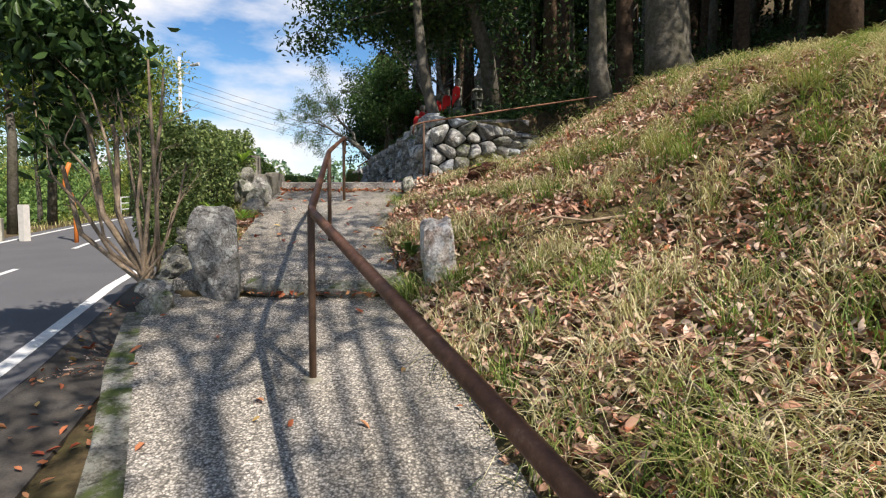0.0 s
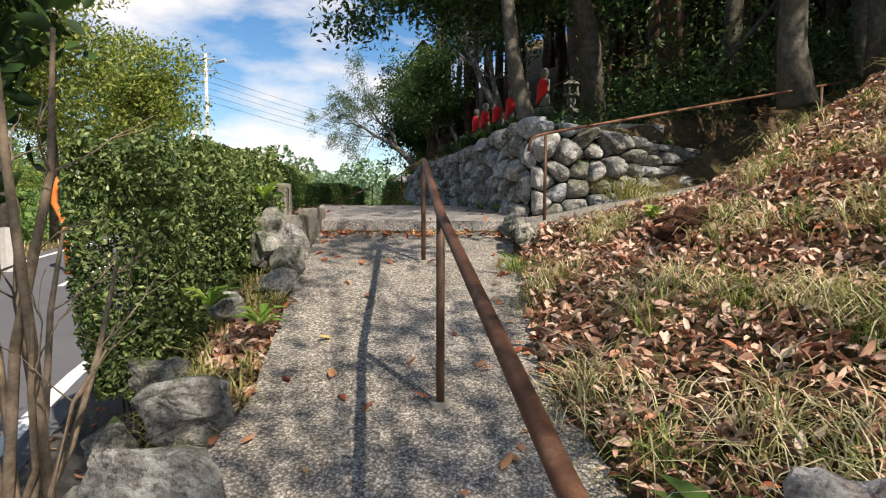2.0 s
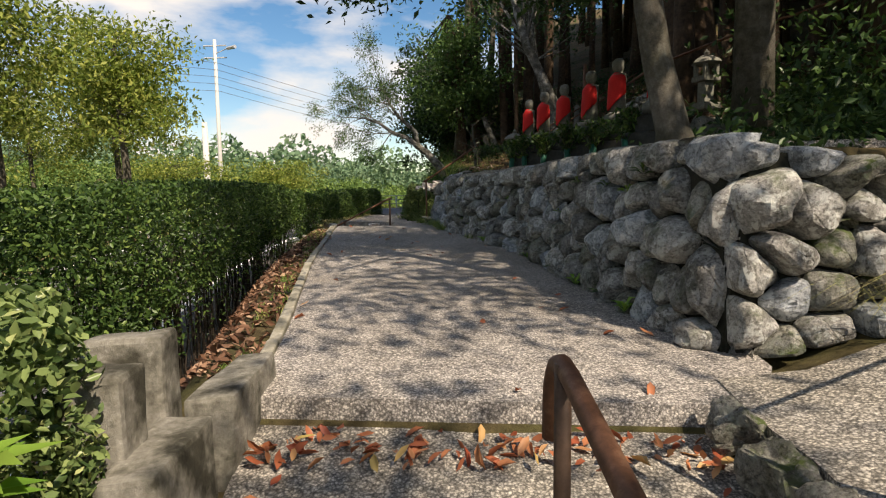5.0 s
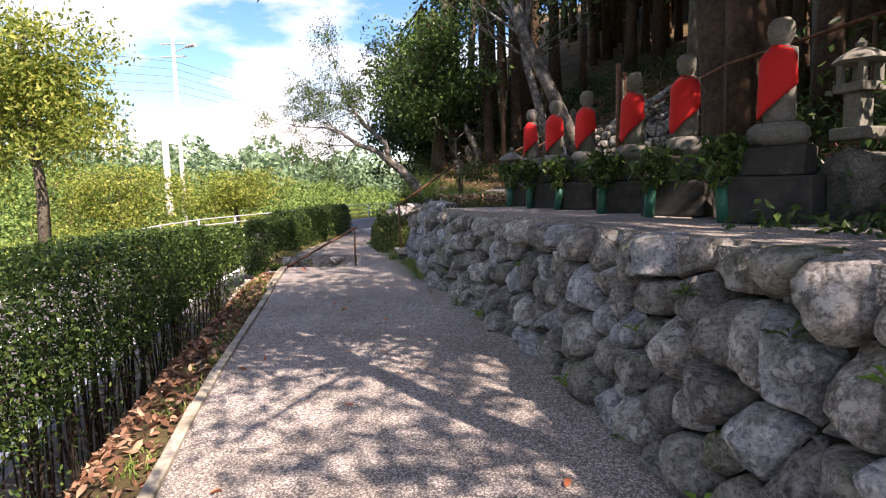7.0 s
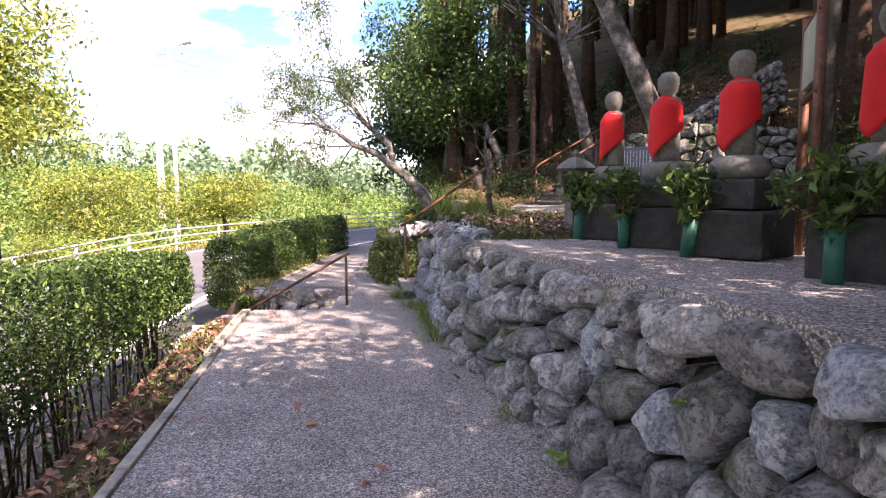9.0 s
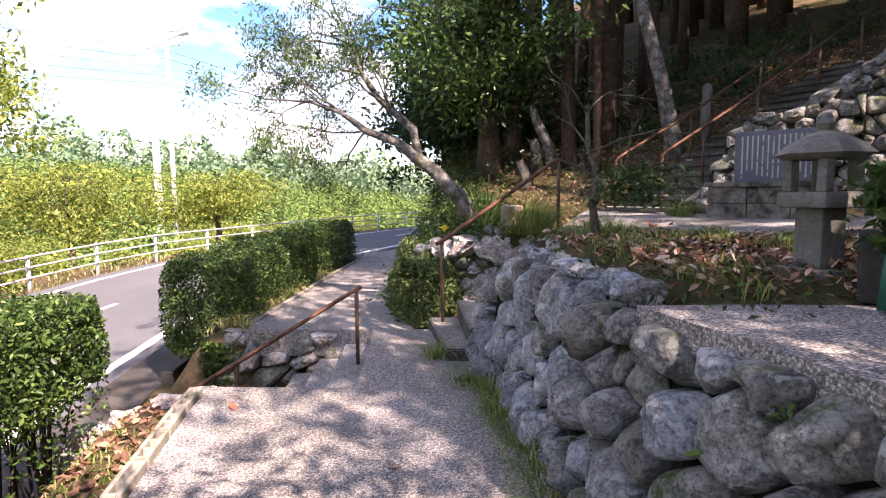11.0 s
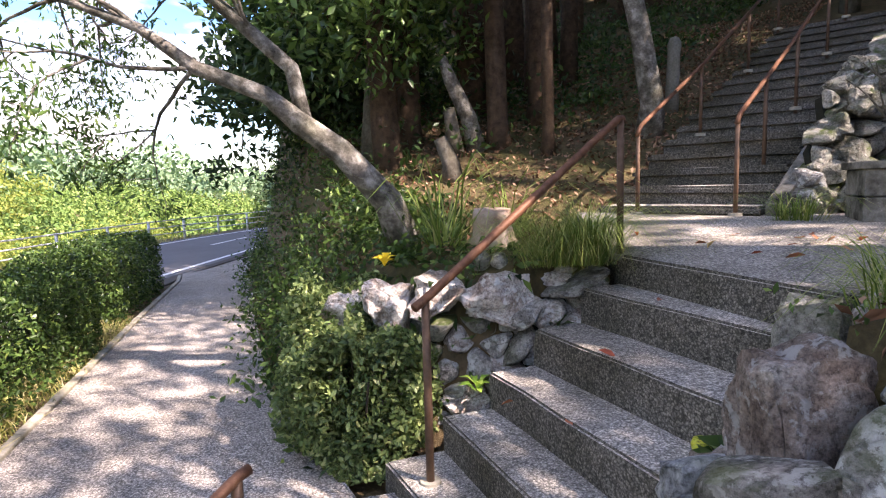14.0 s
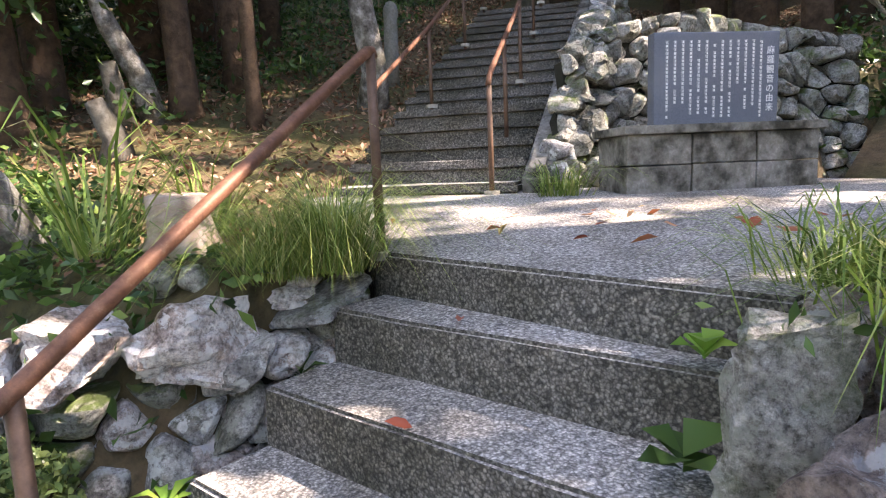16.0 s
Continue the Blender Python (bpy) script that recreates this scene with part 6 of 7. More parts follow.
for k, ch in enumerate("麻羅観音の由来"):
    writing(ch, 0.925, 0.775 - 0.053 * k, 0.05, "title_letter")
rnd = random.Random(5)
V, F = [], []
for c in range(13):
    x = 0.865 - 0.0475 * c
    zt = 0.845 if c else 0.84
    n = rnd.randint(17, 21) if c not in (3,) else 13
    for k in range(n):
        z = zt - 0.0205 * k
        if rnd.random() < 0.06:
            continue
        # an unreadable letter: three short bars and an upright
        for (ax, az, bx, bz) in ((-0.009, 0.004, 0.009, 0.0065), (-0.009, -0.002, rnd.uniform(0.002, 0.009), 0.0005), (-0.007, -0.008, 0.008, -0.0055), (rnd.uniform(-0.006, 0.003), -0.008, rnd.uniform(0.004, 0.006), 0.006)):
            b = len(V)
            V += [(x + ax, 0.1265, z + az), (x + bx, 0.1265, z + az), (x + bx, 0.1265, z + bz), (x + ax, 0.1265, z + bz)]
            F.append((b, b + 1, b + 2, b + 3))
attach("small_text", mesh_fast("small_text", V, F, ENGRAVED), pl)

# rubble face round the plaque and beside the stairs
stone_wall("wall_plaque", [(1.5, 20.9), (0.95, 21.25), (0.3, 21.32)], const(3.1), along([(0, 4.5), (0.6, 4.4), (1.3, 4.15)]), 0.17, 0.15, "mossy rubble face behind the inscribed stone", ROCK_MOSS, 18, batter=0.15, thick=0.08, bulge=0.07, flip=-1, mats=[ROCK_MOSS])
stone_wall("wall_stair_side", [(0.2, 21.3), (1.18, 21.75), (2.55, 22.38), (3.95, 23.02)], along([(0, 3.15), (1, 3.5), (4, 5.0)]), along([(0, 3.75), (1, 4.3), (4, 5.85)]), 0.18, 0.15, "mossy rubble face beside the upper stairs", ROCK_MOSS, 21, batter=0.12, thick=0.05, flip=1, mats=[ROCK, ROCK_MOSS, ROCK_MOSS])
CORNER_ROCKS = [(0.14, 21.3, 3.27, 0.17), (0.3, 21.2, 3.3, 0.14), (0.26, 21.42, 3.52, 0.16), (0.4, 21.28, 3.6, 0.15), (0.38, 21.45, 3.8, 0.16), (0.52, 21.35, 3.98, 0.15), (0.6, 21.5, 4.15, 0.17), (0.8, 21.62, 4.25, 0.18), (0.44, 21.24, 3.38, 0.13)]
for k, (x, y, z, r) in enumerate(CORNER_ROCKS):
    boulder("rock", (x, y, z), (r * 0.85, r * 0.8, r * 0.7), ROCK_MOSS, 240 + k, "mossy rock stacked at the foot of the upper stairs", "rock", 47 * k, 0.65, 0.2, "stair corner rocks")
rk = random.Random(77)
for k in range(34):
    f = rk.random()
    low, top = 3.16 + 0.1 * f, 3.3 + 1.2 * f
    r = rk.uniform(0.07, 0.13)
    boulder("rock", (0.0 + 1.15 * f + rk.uniform(-0.06, 0.06), 21.3 + 0.5 * f + rk.uniform(-0.05, 0.05), rk.uniform(low, top)), (r, r * 0.9, r * 0.75), ROCK_MOSS if k % 3 else ROCK, 440 + k, "small mossy stone packed beside the upper stairs", "rock", 47 * k, 0.6, 0.14, "stair corner rocks")
stone_wall("wall_behind_plaque", [(2.6, 20.1), (2.0, 20.6), (1.5, 20.9)], const(3.1), along([(0, 4.3), (1.5, 4.5)]), 0.18, 0.16, "mossy rubble bank behind the inscribed stone", ROCK_MOSS, 19, batter=0.25, thick=0.4, bulge=0.07, flip=-1, mats=[ROCK_MOSS])
pil = part("stone_pillar", lathe([(0.085, 0, 0), (0.08, 0.5, 0), (0.075, 0.78, 0), (0.085, 0.8, 0), (0.08, 0.88, 0), (0.05, 0.94, 0), (0.01, 0.96, 0)], 16, 1, 0.05, 4), STATUE, None, "", True)
pil.matrix_world = pose(1.15, 24.3, 4.25, 0, 2, 0)
tagged(pil, "round-headed stone pillar beside the upper stairs", "stone pillar")
for k in range(9):
    y = 17.15 + 0.22 * k
    r = 0.1 + 0.02 * ((k * 7) % 3)
    boulder("cap_stone", (float(wall_x(y)) + 0.3, y, 2.96), (r, r * 0.95, 0.09), ROCK_BLUE if k % 3 else ROCK, 260 + k, "flat angular block on the head of the rubble wall", "stone", 31 * k, 0.6, 0.14, "cap stones")
# ---------- tree stump, small bare tree ----------
stump = part("tree_stump", lathe([(0.2, 0, 0), (0.16, 0.08, 0), (0.14, 0.2, 0), (0.135, 0.27, 0), (0.12, 0.275, 0)], 18, 1, 0.25, 3), CUT_WOOD, None, "", True)
stump.matrix_world = pose(-2.15, 21.9, 3.02, 4, 0, 0)
tagged(stump, "sawn pale tree stump among the grasses", "tree stump")
for k, (x, y, h) in enumerate([(-1.75, 24.2, 0.5), (-1.5, 24.9, 0.6)]):
    st = part("broken_stump", tube([(0, 0, 0), (0.03, 0, h * 0.4), (-0.05, 0.02, h)], [0.15, 0.1, 0.07], 10), BARK, None, "", True)
    st.matrix_world = pose(x, y, ground_at(x, y) - 0.05, 0, -8, 60 * k)
    tagged(st, "broken grey tree stump on the leafy slope", "tree stump", "broken stumps")
tree("dead_tree", "pale leaning broken trunk lit by the sun", None, [((-1.2, 24.85, ground_at(-1.2, 24.85) - 0.1), 0.13), ((-1.32, 24.87, 4.3), 0.1), ((-1.52, 24.9, 4.72), 0.085), ((-1.62, 24.92, 5.0), 0.05)], OAK_LEAF, BARK_PALE, 321, leaves=0)
for k, (x, y, r, lean) in enumerate([(-0.95, 24.8, 0.12, -0.03), (-0.2, 25.25, 0.135, 0.01), (-0.62, 24.1, 0.062, -0.01), (0.15, 26.2, 0.12, 0.02), (-1.9, 25.6, 0.15, 0.0)]):
    g = ground_at(x, y)
    tree("tree", "straight reddish cedar trunk above the leafy slope", None, [((x, y, g - 0.15), r * 1.6), ((x + lean * 0.4, y, g + 0.25), r * 1.1), ((x + lean * 2, y, g + 2.2), r), ((x + lean * 7, y, g + 7.0), r * 0.7), ((x + lean * 10, y, g + 10.0), r * 0.35)], CEDAR_LEAF, BARK_BROWN, 520 + k, (x + lean * 10, y, g + 9.5), (1.0, 1.0, 1.0), 260, 0.2, 4, clumps=14, clump=0.3, sides=14, group="slope cedars")
bare = thing("small_tree", "small crooked bare tree with pale peeling bark", "tree")
part("trunk", tube([(-1.66, 18.92, 2.95), (-1.72, 18.9, 3.13), (-1.75, 18.9, 3.35), (-1.72, 18.92, 3.6), (-1.79, 18.9, 3.8), (-1.8, 18.9, 4.1)], [0.045, 0.036, 0.03, 0.026, 0.022, 0.015], 10), BARK, bare, "", True)
rs = np.random.default_rng(330)
lines, tips = [], []
for p, d in (((-1.75, 18.9, 3.4), (0.8, 0.2, 0.6)), ((-1.73, 18.92, 3.55), (-0.8, -0.3, 0.7)), ((-1.79, 18.9, 3.8), (-0.7, 0.5, 0.6)), ((-1.8, 18.9, 4.05), (-0.6, -0.6, 0.4)), ((-1.8, 18.9, 4.05), (0.5, 0.5, 0.6)), ((-1.74, 18.9, 3.3), (0.3, 0.9, 0.5)), ((-1.79, 18.9, 3.75), (0.5, -0.6, 0.2))):
    grow(rs, np.array(p), np.array(d) / np.linalg.norm(d), 0.24 if d[0] < 0 else 0.34, 0.011, 2, lines, 0.45, 0.0, tips)
attach("branch", tubes_mesh("branch", lines, BARK, 6), bare)
P = rs.normal(0, 1, (900, 3)) * np.array([0.17, 0.16, 0.0]) + np.array([-1.46, 18.85, 3.5]) + np.c_[np.zeros((900, 2)), 0.1 * np.round(rs.uniform(-1.4, 1.4, 900)) + rs.normal(0, 0.03, 900)]
attach("foliage", leaf_mesh("foliage", P, 0.05, OAK_LEAF, rs, 0.2, 0.5, 0.8), bare)

# ---------- twiggy shrub beside the gatepost ----------
shrub = thing("shrub", "straggly many-stemmed shrub with bare pale stems", "shrub")
rs = np.random.default_rng(340)
lines, tips = [], []
STEMS = [(-2.23, 4.44, 2.5, 0.016), (-2.23, 4.68, 2.49, 0.016), (-2.4, 4.6, 2.1, 0.014), (-3.0, 4.7, 2.35, 0.026), (-2.85, 4.9, 2.3, 0.022), (-3.2, 4.6, 2.1, 0.02), (-2.7, 4.5, 2.25, 0.014), (-2.55, 4.9, 1.95, 0.014), (-2.1, 4.75, 1.75, 0.012), (-2.95, 4.4, 1.6, 0.018), (-2.2, 4.5, 1.6, 0.012), (-2.35, 4.85, 1.85, 0.012), (-2.65, 4.75, 2.4, 0.012), (-2.05, 4.6, 1.5, 0.01), (-2.8, 4.3, 1.85, 0.013)]
for x, y, z, r in STEMS:
    b = np.array([-2.38 + rs.normal(0, 0.05), 4.62 + rs.normal(0, 0.06), 0.78])
    e = np.array([x, y, z])
    m = b * 0.55 + e * 0.45 + np.array([(x + 2.38) * 0.12, rs.normal(0, 0.04), -0.12 * abs(x + 2.38) * 2])
    m2 = b * 0.25 + e * 0.75 + rs.normal(0, 0.02, 3)
    lines.append([(tuple(b), r * 1.2), (tuple(m), r), (tuple(m2), r * 0.85), (tuple(e), r * 0.5)])
    if x < -2.45:
        grow(rs, e, np.array([-0.4, rs.normal(0, 0.5), 0.8]), 0.4, r * 0.4, 2, lines, 0.5, 0.1, tips)
    for j in range(2):
        d = np.array([rs.normal(0, 0.6), rs.normal(0, 0.6), 0.7])
        grow(rs, m2, d / np.linalg.norm(d), 0.22, r * 0.3, 1, lines, 0.4, 0.1, None)
attach("stem", tubes_mesh("stem", lines, TWIG, 6), shrub)
tips = np.array(tips)
P = np.concatenate([np.repeat(tips, 7, axis=0) + rs.normal(0, 0.09, (len(tips) * 7, 3)), rs.normal(0, 1, (1100, 3)) * np.array([0.26, 0.28, 0.22]) + np.array([-3.1, 4.75, 2.75])])
attach("foliage", leaf_mesh("foliage", P, 0.11, OAK_LEAF, rs, 0.5, 0.45, 0.0, None, True), shrub)

# ---------- across the road ----------
def utility_pole(x, y, z0, z1, r, label, arm=True):
    p = thing("utility_pole", label, "utility pole", "utility poles")
    part("pole", tube([(x, y, z0), (x, y, z1)], [r * 1.25, r * 0.8], 14), POLE, p, "", True)
    if arm:
        for dz in (0.6, 1.8):
            part("crossarm", tube([(x - 1.2, y, z1 - dz), (x + 1.2, y, z1 - dz)], 0.07, 6), WHITE_METAL, p)
        part("lamp_arm", tube([(x, y, z1 - 1.4), (x + 1.6, y - 0.5, z1 - 1.0)], 0.05, 6), WHITE_METAL, p)
        part("lamp_head", tube([(x + 1.5, y - 0.45, z1 - 1.02), (x + 2.5, y - 0.8, z1 - 0.95)], [0.16, 0.2], 8), WHITE_METAL, p)


utility_pole(-29.2, 65, -4.5, 18.3, 0.2, "tall concrete utility pole with a street lamp")
utility_pole(-31.2, 66, -4.5, 10.2, 0.34, "thick pale concrete pole beside the road", False)
for k in range(5):
    w = thing("power_line", "thin sagging power line above the valley", "cable", "power lines")
    z = 16.0 - 0.7 * k
    pts = []
    for j in range(15):
        s = j / 14
        pts.append((-70 + 41 * s, 15 + 50 * s, z + (3 - 0.5 * k) * (1 - s) - 3.0 * 4 * s * (1 - s) * 0.5))
    for j in range(1, 15):
        s = j / 14
        pts.append((-29 + 60 * s, 65 + 70 * s, z - 5 * s - 5.0 * 4 * s * (1 - s) * 0.5))
    part("wire", tube(pts, 0.022, 4), DARK_WOOD, w)


def guard_rail():
    g = thing("guard_rail", "white three-bar steel guard rail along the road", "guard rail")
    ys = np.linspace(23, 60, 20)
    P = [(float(line_x(y)) - 5.1, y, float(road_z(y)) - 0.05) for y in ys]
    for x, y, z in P:
        part("post", tube([(x, y, z - 0.3), (x, y, z + 0.82)], 0.045, 8), WHITE_METAL, g, "", True)
    for h in (0.32, 0.56, 0.8):
        part("bar", tube([(x + 0.06, y, z + h) for x, y, z in P], 0.022, 6), WHITE_METAL, g, "", True)


guard_rail()
op = part("bent_post", tube([(-8.9, 14, 0.5), (-8.9, 14, 1.3), (-8.98, 14, 1.7), (-9.12, 14, 2.0), (-9.1, 14, 2.25), (-9.0, 14, 2.5)], [0.05, 0.05, 0.055, 0.06, 0.055, 0.05], 10), ORANGE, None, "", True)
tagged(op, "bent orange post at the far road edge", "post")
sg = part("sign_board", lathe([(0.12, 0, 0), (0.12, 0.9, 0)], 4), POLE)
sg.matrix_world = pose(-10.3, 14.2, 0.6, 0, 0, 30)
tagged(sg, "narrow white sign board beside a tree", "sign")
ww = thing("garden_wall", "low reddish concrete wall across the road", "wall")
bm = bmesh.new()
bm_box(bm, (-3, -0.12, -0.5), (3, 0.12, 0.62), 0.02)
part("panel", bm, CONCRETE, ww)
ww.matrix_world = pose(-13.6, 13.0, 0.55, 0, 0, 25)


# ---------- ground cover ----------
def scatter(rng, n, x0, x1, y0, y1, keep):
    x, y = rng.uniform(x0, x1, n), rng.uniform(y0, y1, n)
    k = keep(x, y)
    return x[k], y[k]


def patch(x, y, s, seed):
    return np.sin(x * 2.3 * s + seed) * np.sin(y * 1.9 * s + 1.7 * seed) + 0.6 * np.sin(x * 5.1 * s - y * 4.3 * s + seed)


rng = np.random.default_rng(900)
bank = lambda x, y: (x > path_right(np.minimum(y, 8.8)) - 0.04) & (y < 7.75 + 0.36 * np.clip(x, 0, 9))
# litter on the bank
x, y = scatter(rng, 90000, -0.7, 7, 0.5, 10, lambda x, y: bank(x, y) & (rng.random(len(x)) < np.clip(1.7 - 0.22 * np.hypot(x, 0.5 * (y - 3)), 0.3, 1)))
P = on_ground(x, y) + np.c_[np.zeros((len(x), 2)), rng.uniform(0.005, 0.07, len(x))]
tagged(attach("leaf_litter", leaf_mesh("leaf_litter", P, rng.uniform(0.045, 0.085, len(x)), DRY_LEAF, rng, 0, 0.42, 1.2, None, True)), "thick litter of curled brown leaves on the bank", "fallen leaves", kind="stuff")
# grass on the bank
x, y = scatter(rng, 13000, -0.6, 7, 0.5, 9.5, lambda x, y: bank(x, y) & (patch(x, y, 2.1, 4) + 0.1 * (4.2 - y) + 0.1 * x > 0.5))
x, y = np.repeat(x, 7) + rng.normal(0, 0.035, len(x) * 7), np.repeat(y, 7) + rng.normal(0, 0.035, len(y) * 7)
tagged(attach("bank_grass", blade_mesh("bank_grass", on_ground(x, y), 0.21, GRASS, rng, 0.003, 1.05)), "tufts of green and yellowing grass on the bank", "grass", kind="stuff")
x, y = scatter(rng, 22000, -0.6, 7, 0.5, 9.5, lambda x, y: bank(x, y) & (patch(x, y, 2.4, 7) + 0.1 * (4.2 - y) > 0.45))
x, y = np.repeat(x, 6) + rng.normal(0, 0.04, len(x) * 6), np.repeat(y, 6) + rng.normal(0, 0.04, len(y) * 6)
tagged(attach("dry_grass", blade_mesh("dry_grass", on_ground(x, y), 0.22, STRAW, rng, 0.0034, 1.4)), "bent dry straw-coloured grass on the bank", "grass", kind="stuff")
# forest floor litter
x, y = scatter(rng, 60000, -2.6, 8, 9.5, 28, lambda x, y: ((x > wall_x(y) + np.where(y > 16.95, 0.3, 1.9)) & (y < 19.3) | (y >= 21.8) & (x > beyond_right(y) + 0.9)) & ~((0.527 * (x + 0.81) - 0.85 * (y - 22.13) > -0.3) & (0.527 * (x + 0.81) - 0.85 * (y - 22.13) < 1.2) & (0.85 * (x + 0.81) + 0.527 * (y - 22.13) > -0.3)))
P = on_ground(x, y) + np.c_[np.zeros((len(x), 2)), rng.uniform(0.005, 0.05, len(x))]
tagged(attach("forest_litter", leaf_mesh("forest_litter", P, 0.06, ROT_LEAF, rng, 0, 0.45, 1.4)), "brown leaf litter on the forest floor", "fallen leaves", kind="stuff")
# litter and short grass on the planted bed above the big blocks
x, y = scatter(rng, 1500, -2.6, 0.6, 16.95, 19.45, lambda x, y: x > wall_x(y) + 0.42)
P = on_ground(x, y) + np.c_[np.zeros((len(x), 2)), rng.uniform(0.01, 0.07, len(x))]
tagged(attach("bed_litter", leaf_mesh("bed_litter", P, 0.055, DRY_LEAF, rng, 0, 0.5, 1.6, None, True)), "dry brown leaves lying on the planted bed", "fallen leaves", kind="stuff")
x, y = scatter(rng, 900, -2.6, 0.6, 16.95, 19.45, lambda x, y: (x > wall_x(y) + 0.42) & (patch(x, y, 1.2, 5) > -0.1))
x, y = np.repeat(x, 9) + rng.normal(0, 0.03, len(x) * 9), np.repeat(y, 9) + rng.normal(0, 0.03, len(y) * 9)
tagged(attach("bed_grass", blade_mesh("bed_grass", on_ground(x, y), 0.14, GRASS, rng, 0.0025, 1.0)), "thin green grass on the planted bed", "grass", kind="stuff")
# dark undergrowth behind terrace and bank
def undergrowth(name, label, n, x0, x1, y0, y1, keep, h, leaf, mat, seed, category="undergrowth"):
    rg = np.random.default_rng(seed)
    x, y = scatter(rg, n, x0, x1, y0, y1, keep)
    g = on_ground(x, y)
    c = np.repeat(np.arange(len(g)), 26)
    P = g[c] + rg.normal(0, 1, (len(c), 3)) * np.array([0.16, 0.16, 0.0])
    P[:, 2] += np.abs(rg.normal(0, 0.5, len(c))) * h * (0.5 + 0.5 * np.sin(g[c, 0] * 3 + g[c, 1] * 2.3))
    tagged(attach(name, leaf_mesh(name, P, leaf, mat, rg, 0.2, 0.45, 0.4)), label, category, kind="stuff")


undergrowth("undergrowth", "dark evergreen undergrowth on the hillside", 1500, 1.2, 14, 10.5, 21, lambda x, y: x > 1.3 + 0.12 * (y - 10), 0.9, 0.1, OAK_LEAF, 910)
undergrowth("thicket", "dark leafy thicket behind the stone wall", 460, 0.9, 6.5, 10.5, 13.4, lambda x, y: y > 10.35 + 0.36 * x, 2.6, 0.09, OAK_LEAF, 918)
undergrowth("bank_ferns", "low ferns and seedlings on the earth behind the wall", 340, 0.9, 6.5, 9.6, 13.2, lambda x, y: (y > 9.72 + 0.36 * x) & (y < 10.7 + 0.36 * x), 0.45, 0.07, OAK_LEAF, 919)
undergrowth("slope_undergrowth", "dark evergreen seedlings under the tall trees", 620, -2.5, 7, 24.6, 31, lambda x, y: (0.527 * (x + 0.81) - 0.85 * (y - 22.13) < -1.6), 0.75, 0.1, OAK_LEAF, 917)
undergrowth("wall_plants", "low green plants growing on top of the wall", 240, 0.0, 3.6, 9.9, 12.6, lambda x, y: y > 10.0 + 0.36 * x, 0.4, 0.08, OAK_LEAF, 911, "plants")
undergrowth("mound_plants", "mixed leafy plants on the mound beside the steps", 190, -3.7, -1.9, 21.15, 25, lambda x, y: (x > beyond_right(y) + 0.02) & (x < -2.0 - 0.1 * (y - 21)), 0.35, 0.075, HEDGE_LEAF, 912, "plants")
undergrowth("slope_plants", "green plants along the far path edge", 1300, -4.4, -1.9, 22.2, 33, lambda x, y: (x > beyond_right(y) - 0.05) & (x < beyond_right(y) + 1.4), 0.45, 0.07, HEDGE_LEAF, 913, "plants")
undergrowth("bed_plants", "weeds and seedlings in the planted bed", 90, -2.3, -0.4, 16.9, 19.2, lambda x, y: x > wall_x(y) + 0.4, 0.07, 0.04, HEDGE_LEAF, 914, "plants")
undergrowth("plaque_plants", "creeping leaves on the rubble beside the plaque", 130, 0.3, 3.4, 20.6, 25.5, lambda x, y: 0.527 * (x + 0.81) - 0.85 * (y - 22.13) > 1.25, 0.35, 0.09, OAK_LEAF, 915, "plants")
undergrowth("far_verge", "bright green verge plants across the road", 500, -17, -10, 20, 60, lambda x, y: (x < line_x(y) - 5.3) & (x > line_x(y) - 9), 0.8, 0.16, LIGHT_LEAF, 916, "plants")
# planted strip beside the lower path
x, y = scatter(rng, 5200, -3.3, -1.85, 4.6, 7.4, lambda x, y: x < path_left(y) - 0.02)
P = on_ground(x, y) + np.c_[np.zeros((len(x), 2)), rng.uniform(0.005, 0.04, len(x))]
tagged(attach("strip_litter", leaf_mesh("strip_litter", P, 0.08, DRY_LEAF, rng, 0, 0.5, 1.8, None, True)), "dead leaves caught on the planted strip", "fallen leaves", kind="stuff")
x, y = scatter(rng, 420, -2.7, -1.9, 4.7, 7.2, lambda x, y: (x < path_left(y) - 0.05) & (patch(x, y, 2, 2) > -0.1))
x, y = np.repeat(x, 12) + rng.normal(0, 0.03, len(x) * 12), np.repeat(y, 12) + rng.normal(0, 0.03, len(y) * 12)
tagged(attach("strip_grass", blade_mesh("strip_grass", on_ground(x, y), 0.2, DRY_GRASS, rng, 0.004, 0.8)), "bent grass tufts on the planted strip", "grass", kind="stuff")
# leaf litter and grass between upper path and hedge
x, y = scatter(rng, 15000, -7, -2.6, 9.2, 18.6, lambda x, y: (x < path_left(y) - 0.09) & (x > path_left(y) - 2.0))
P = on_ground(x, y) + np.c_[np.zeros((len(x), 2)), rng.uniform(0.005, 0.035, len(x))]
tagged(attach("hedge_litter", leaf_mesh("hedge_litter", P, 0.07, ROT_LEAF, rng, 0, 0.5, 1.9, None, True)), "brown fallen leaves under the clipped hedge", "fallen leaves", kind="stuff")
x, y = scatter(rng, 2600, -5.6, -2.6, 9.2, 18.6, lambda x, y: (x < path_left(y) - 0.07) & (x > path_left(y) - 0.3 - 0.5 * np.clip((y - 15) / 3, 0, 1)) & (patch(x, y, 1.5, 3) > -0.5))
x, y = np.repeat(x, 8) + rng.normal(0, 0.02, len(x) * 8), np.repeat(y, 8) + rng.normal(0, 0.02, len(y) * 8)
tagged(attach("edge_grass", blade_mesh("edge_grass", on_ground(x, y), 0.07, GRASS, rng, 0.004, 0.8)), "short grass fringe along the path edging", "grass", kind="stuff")
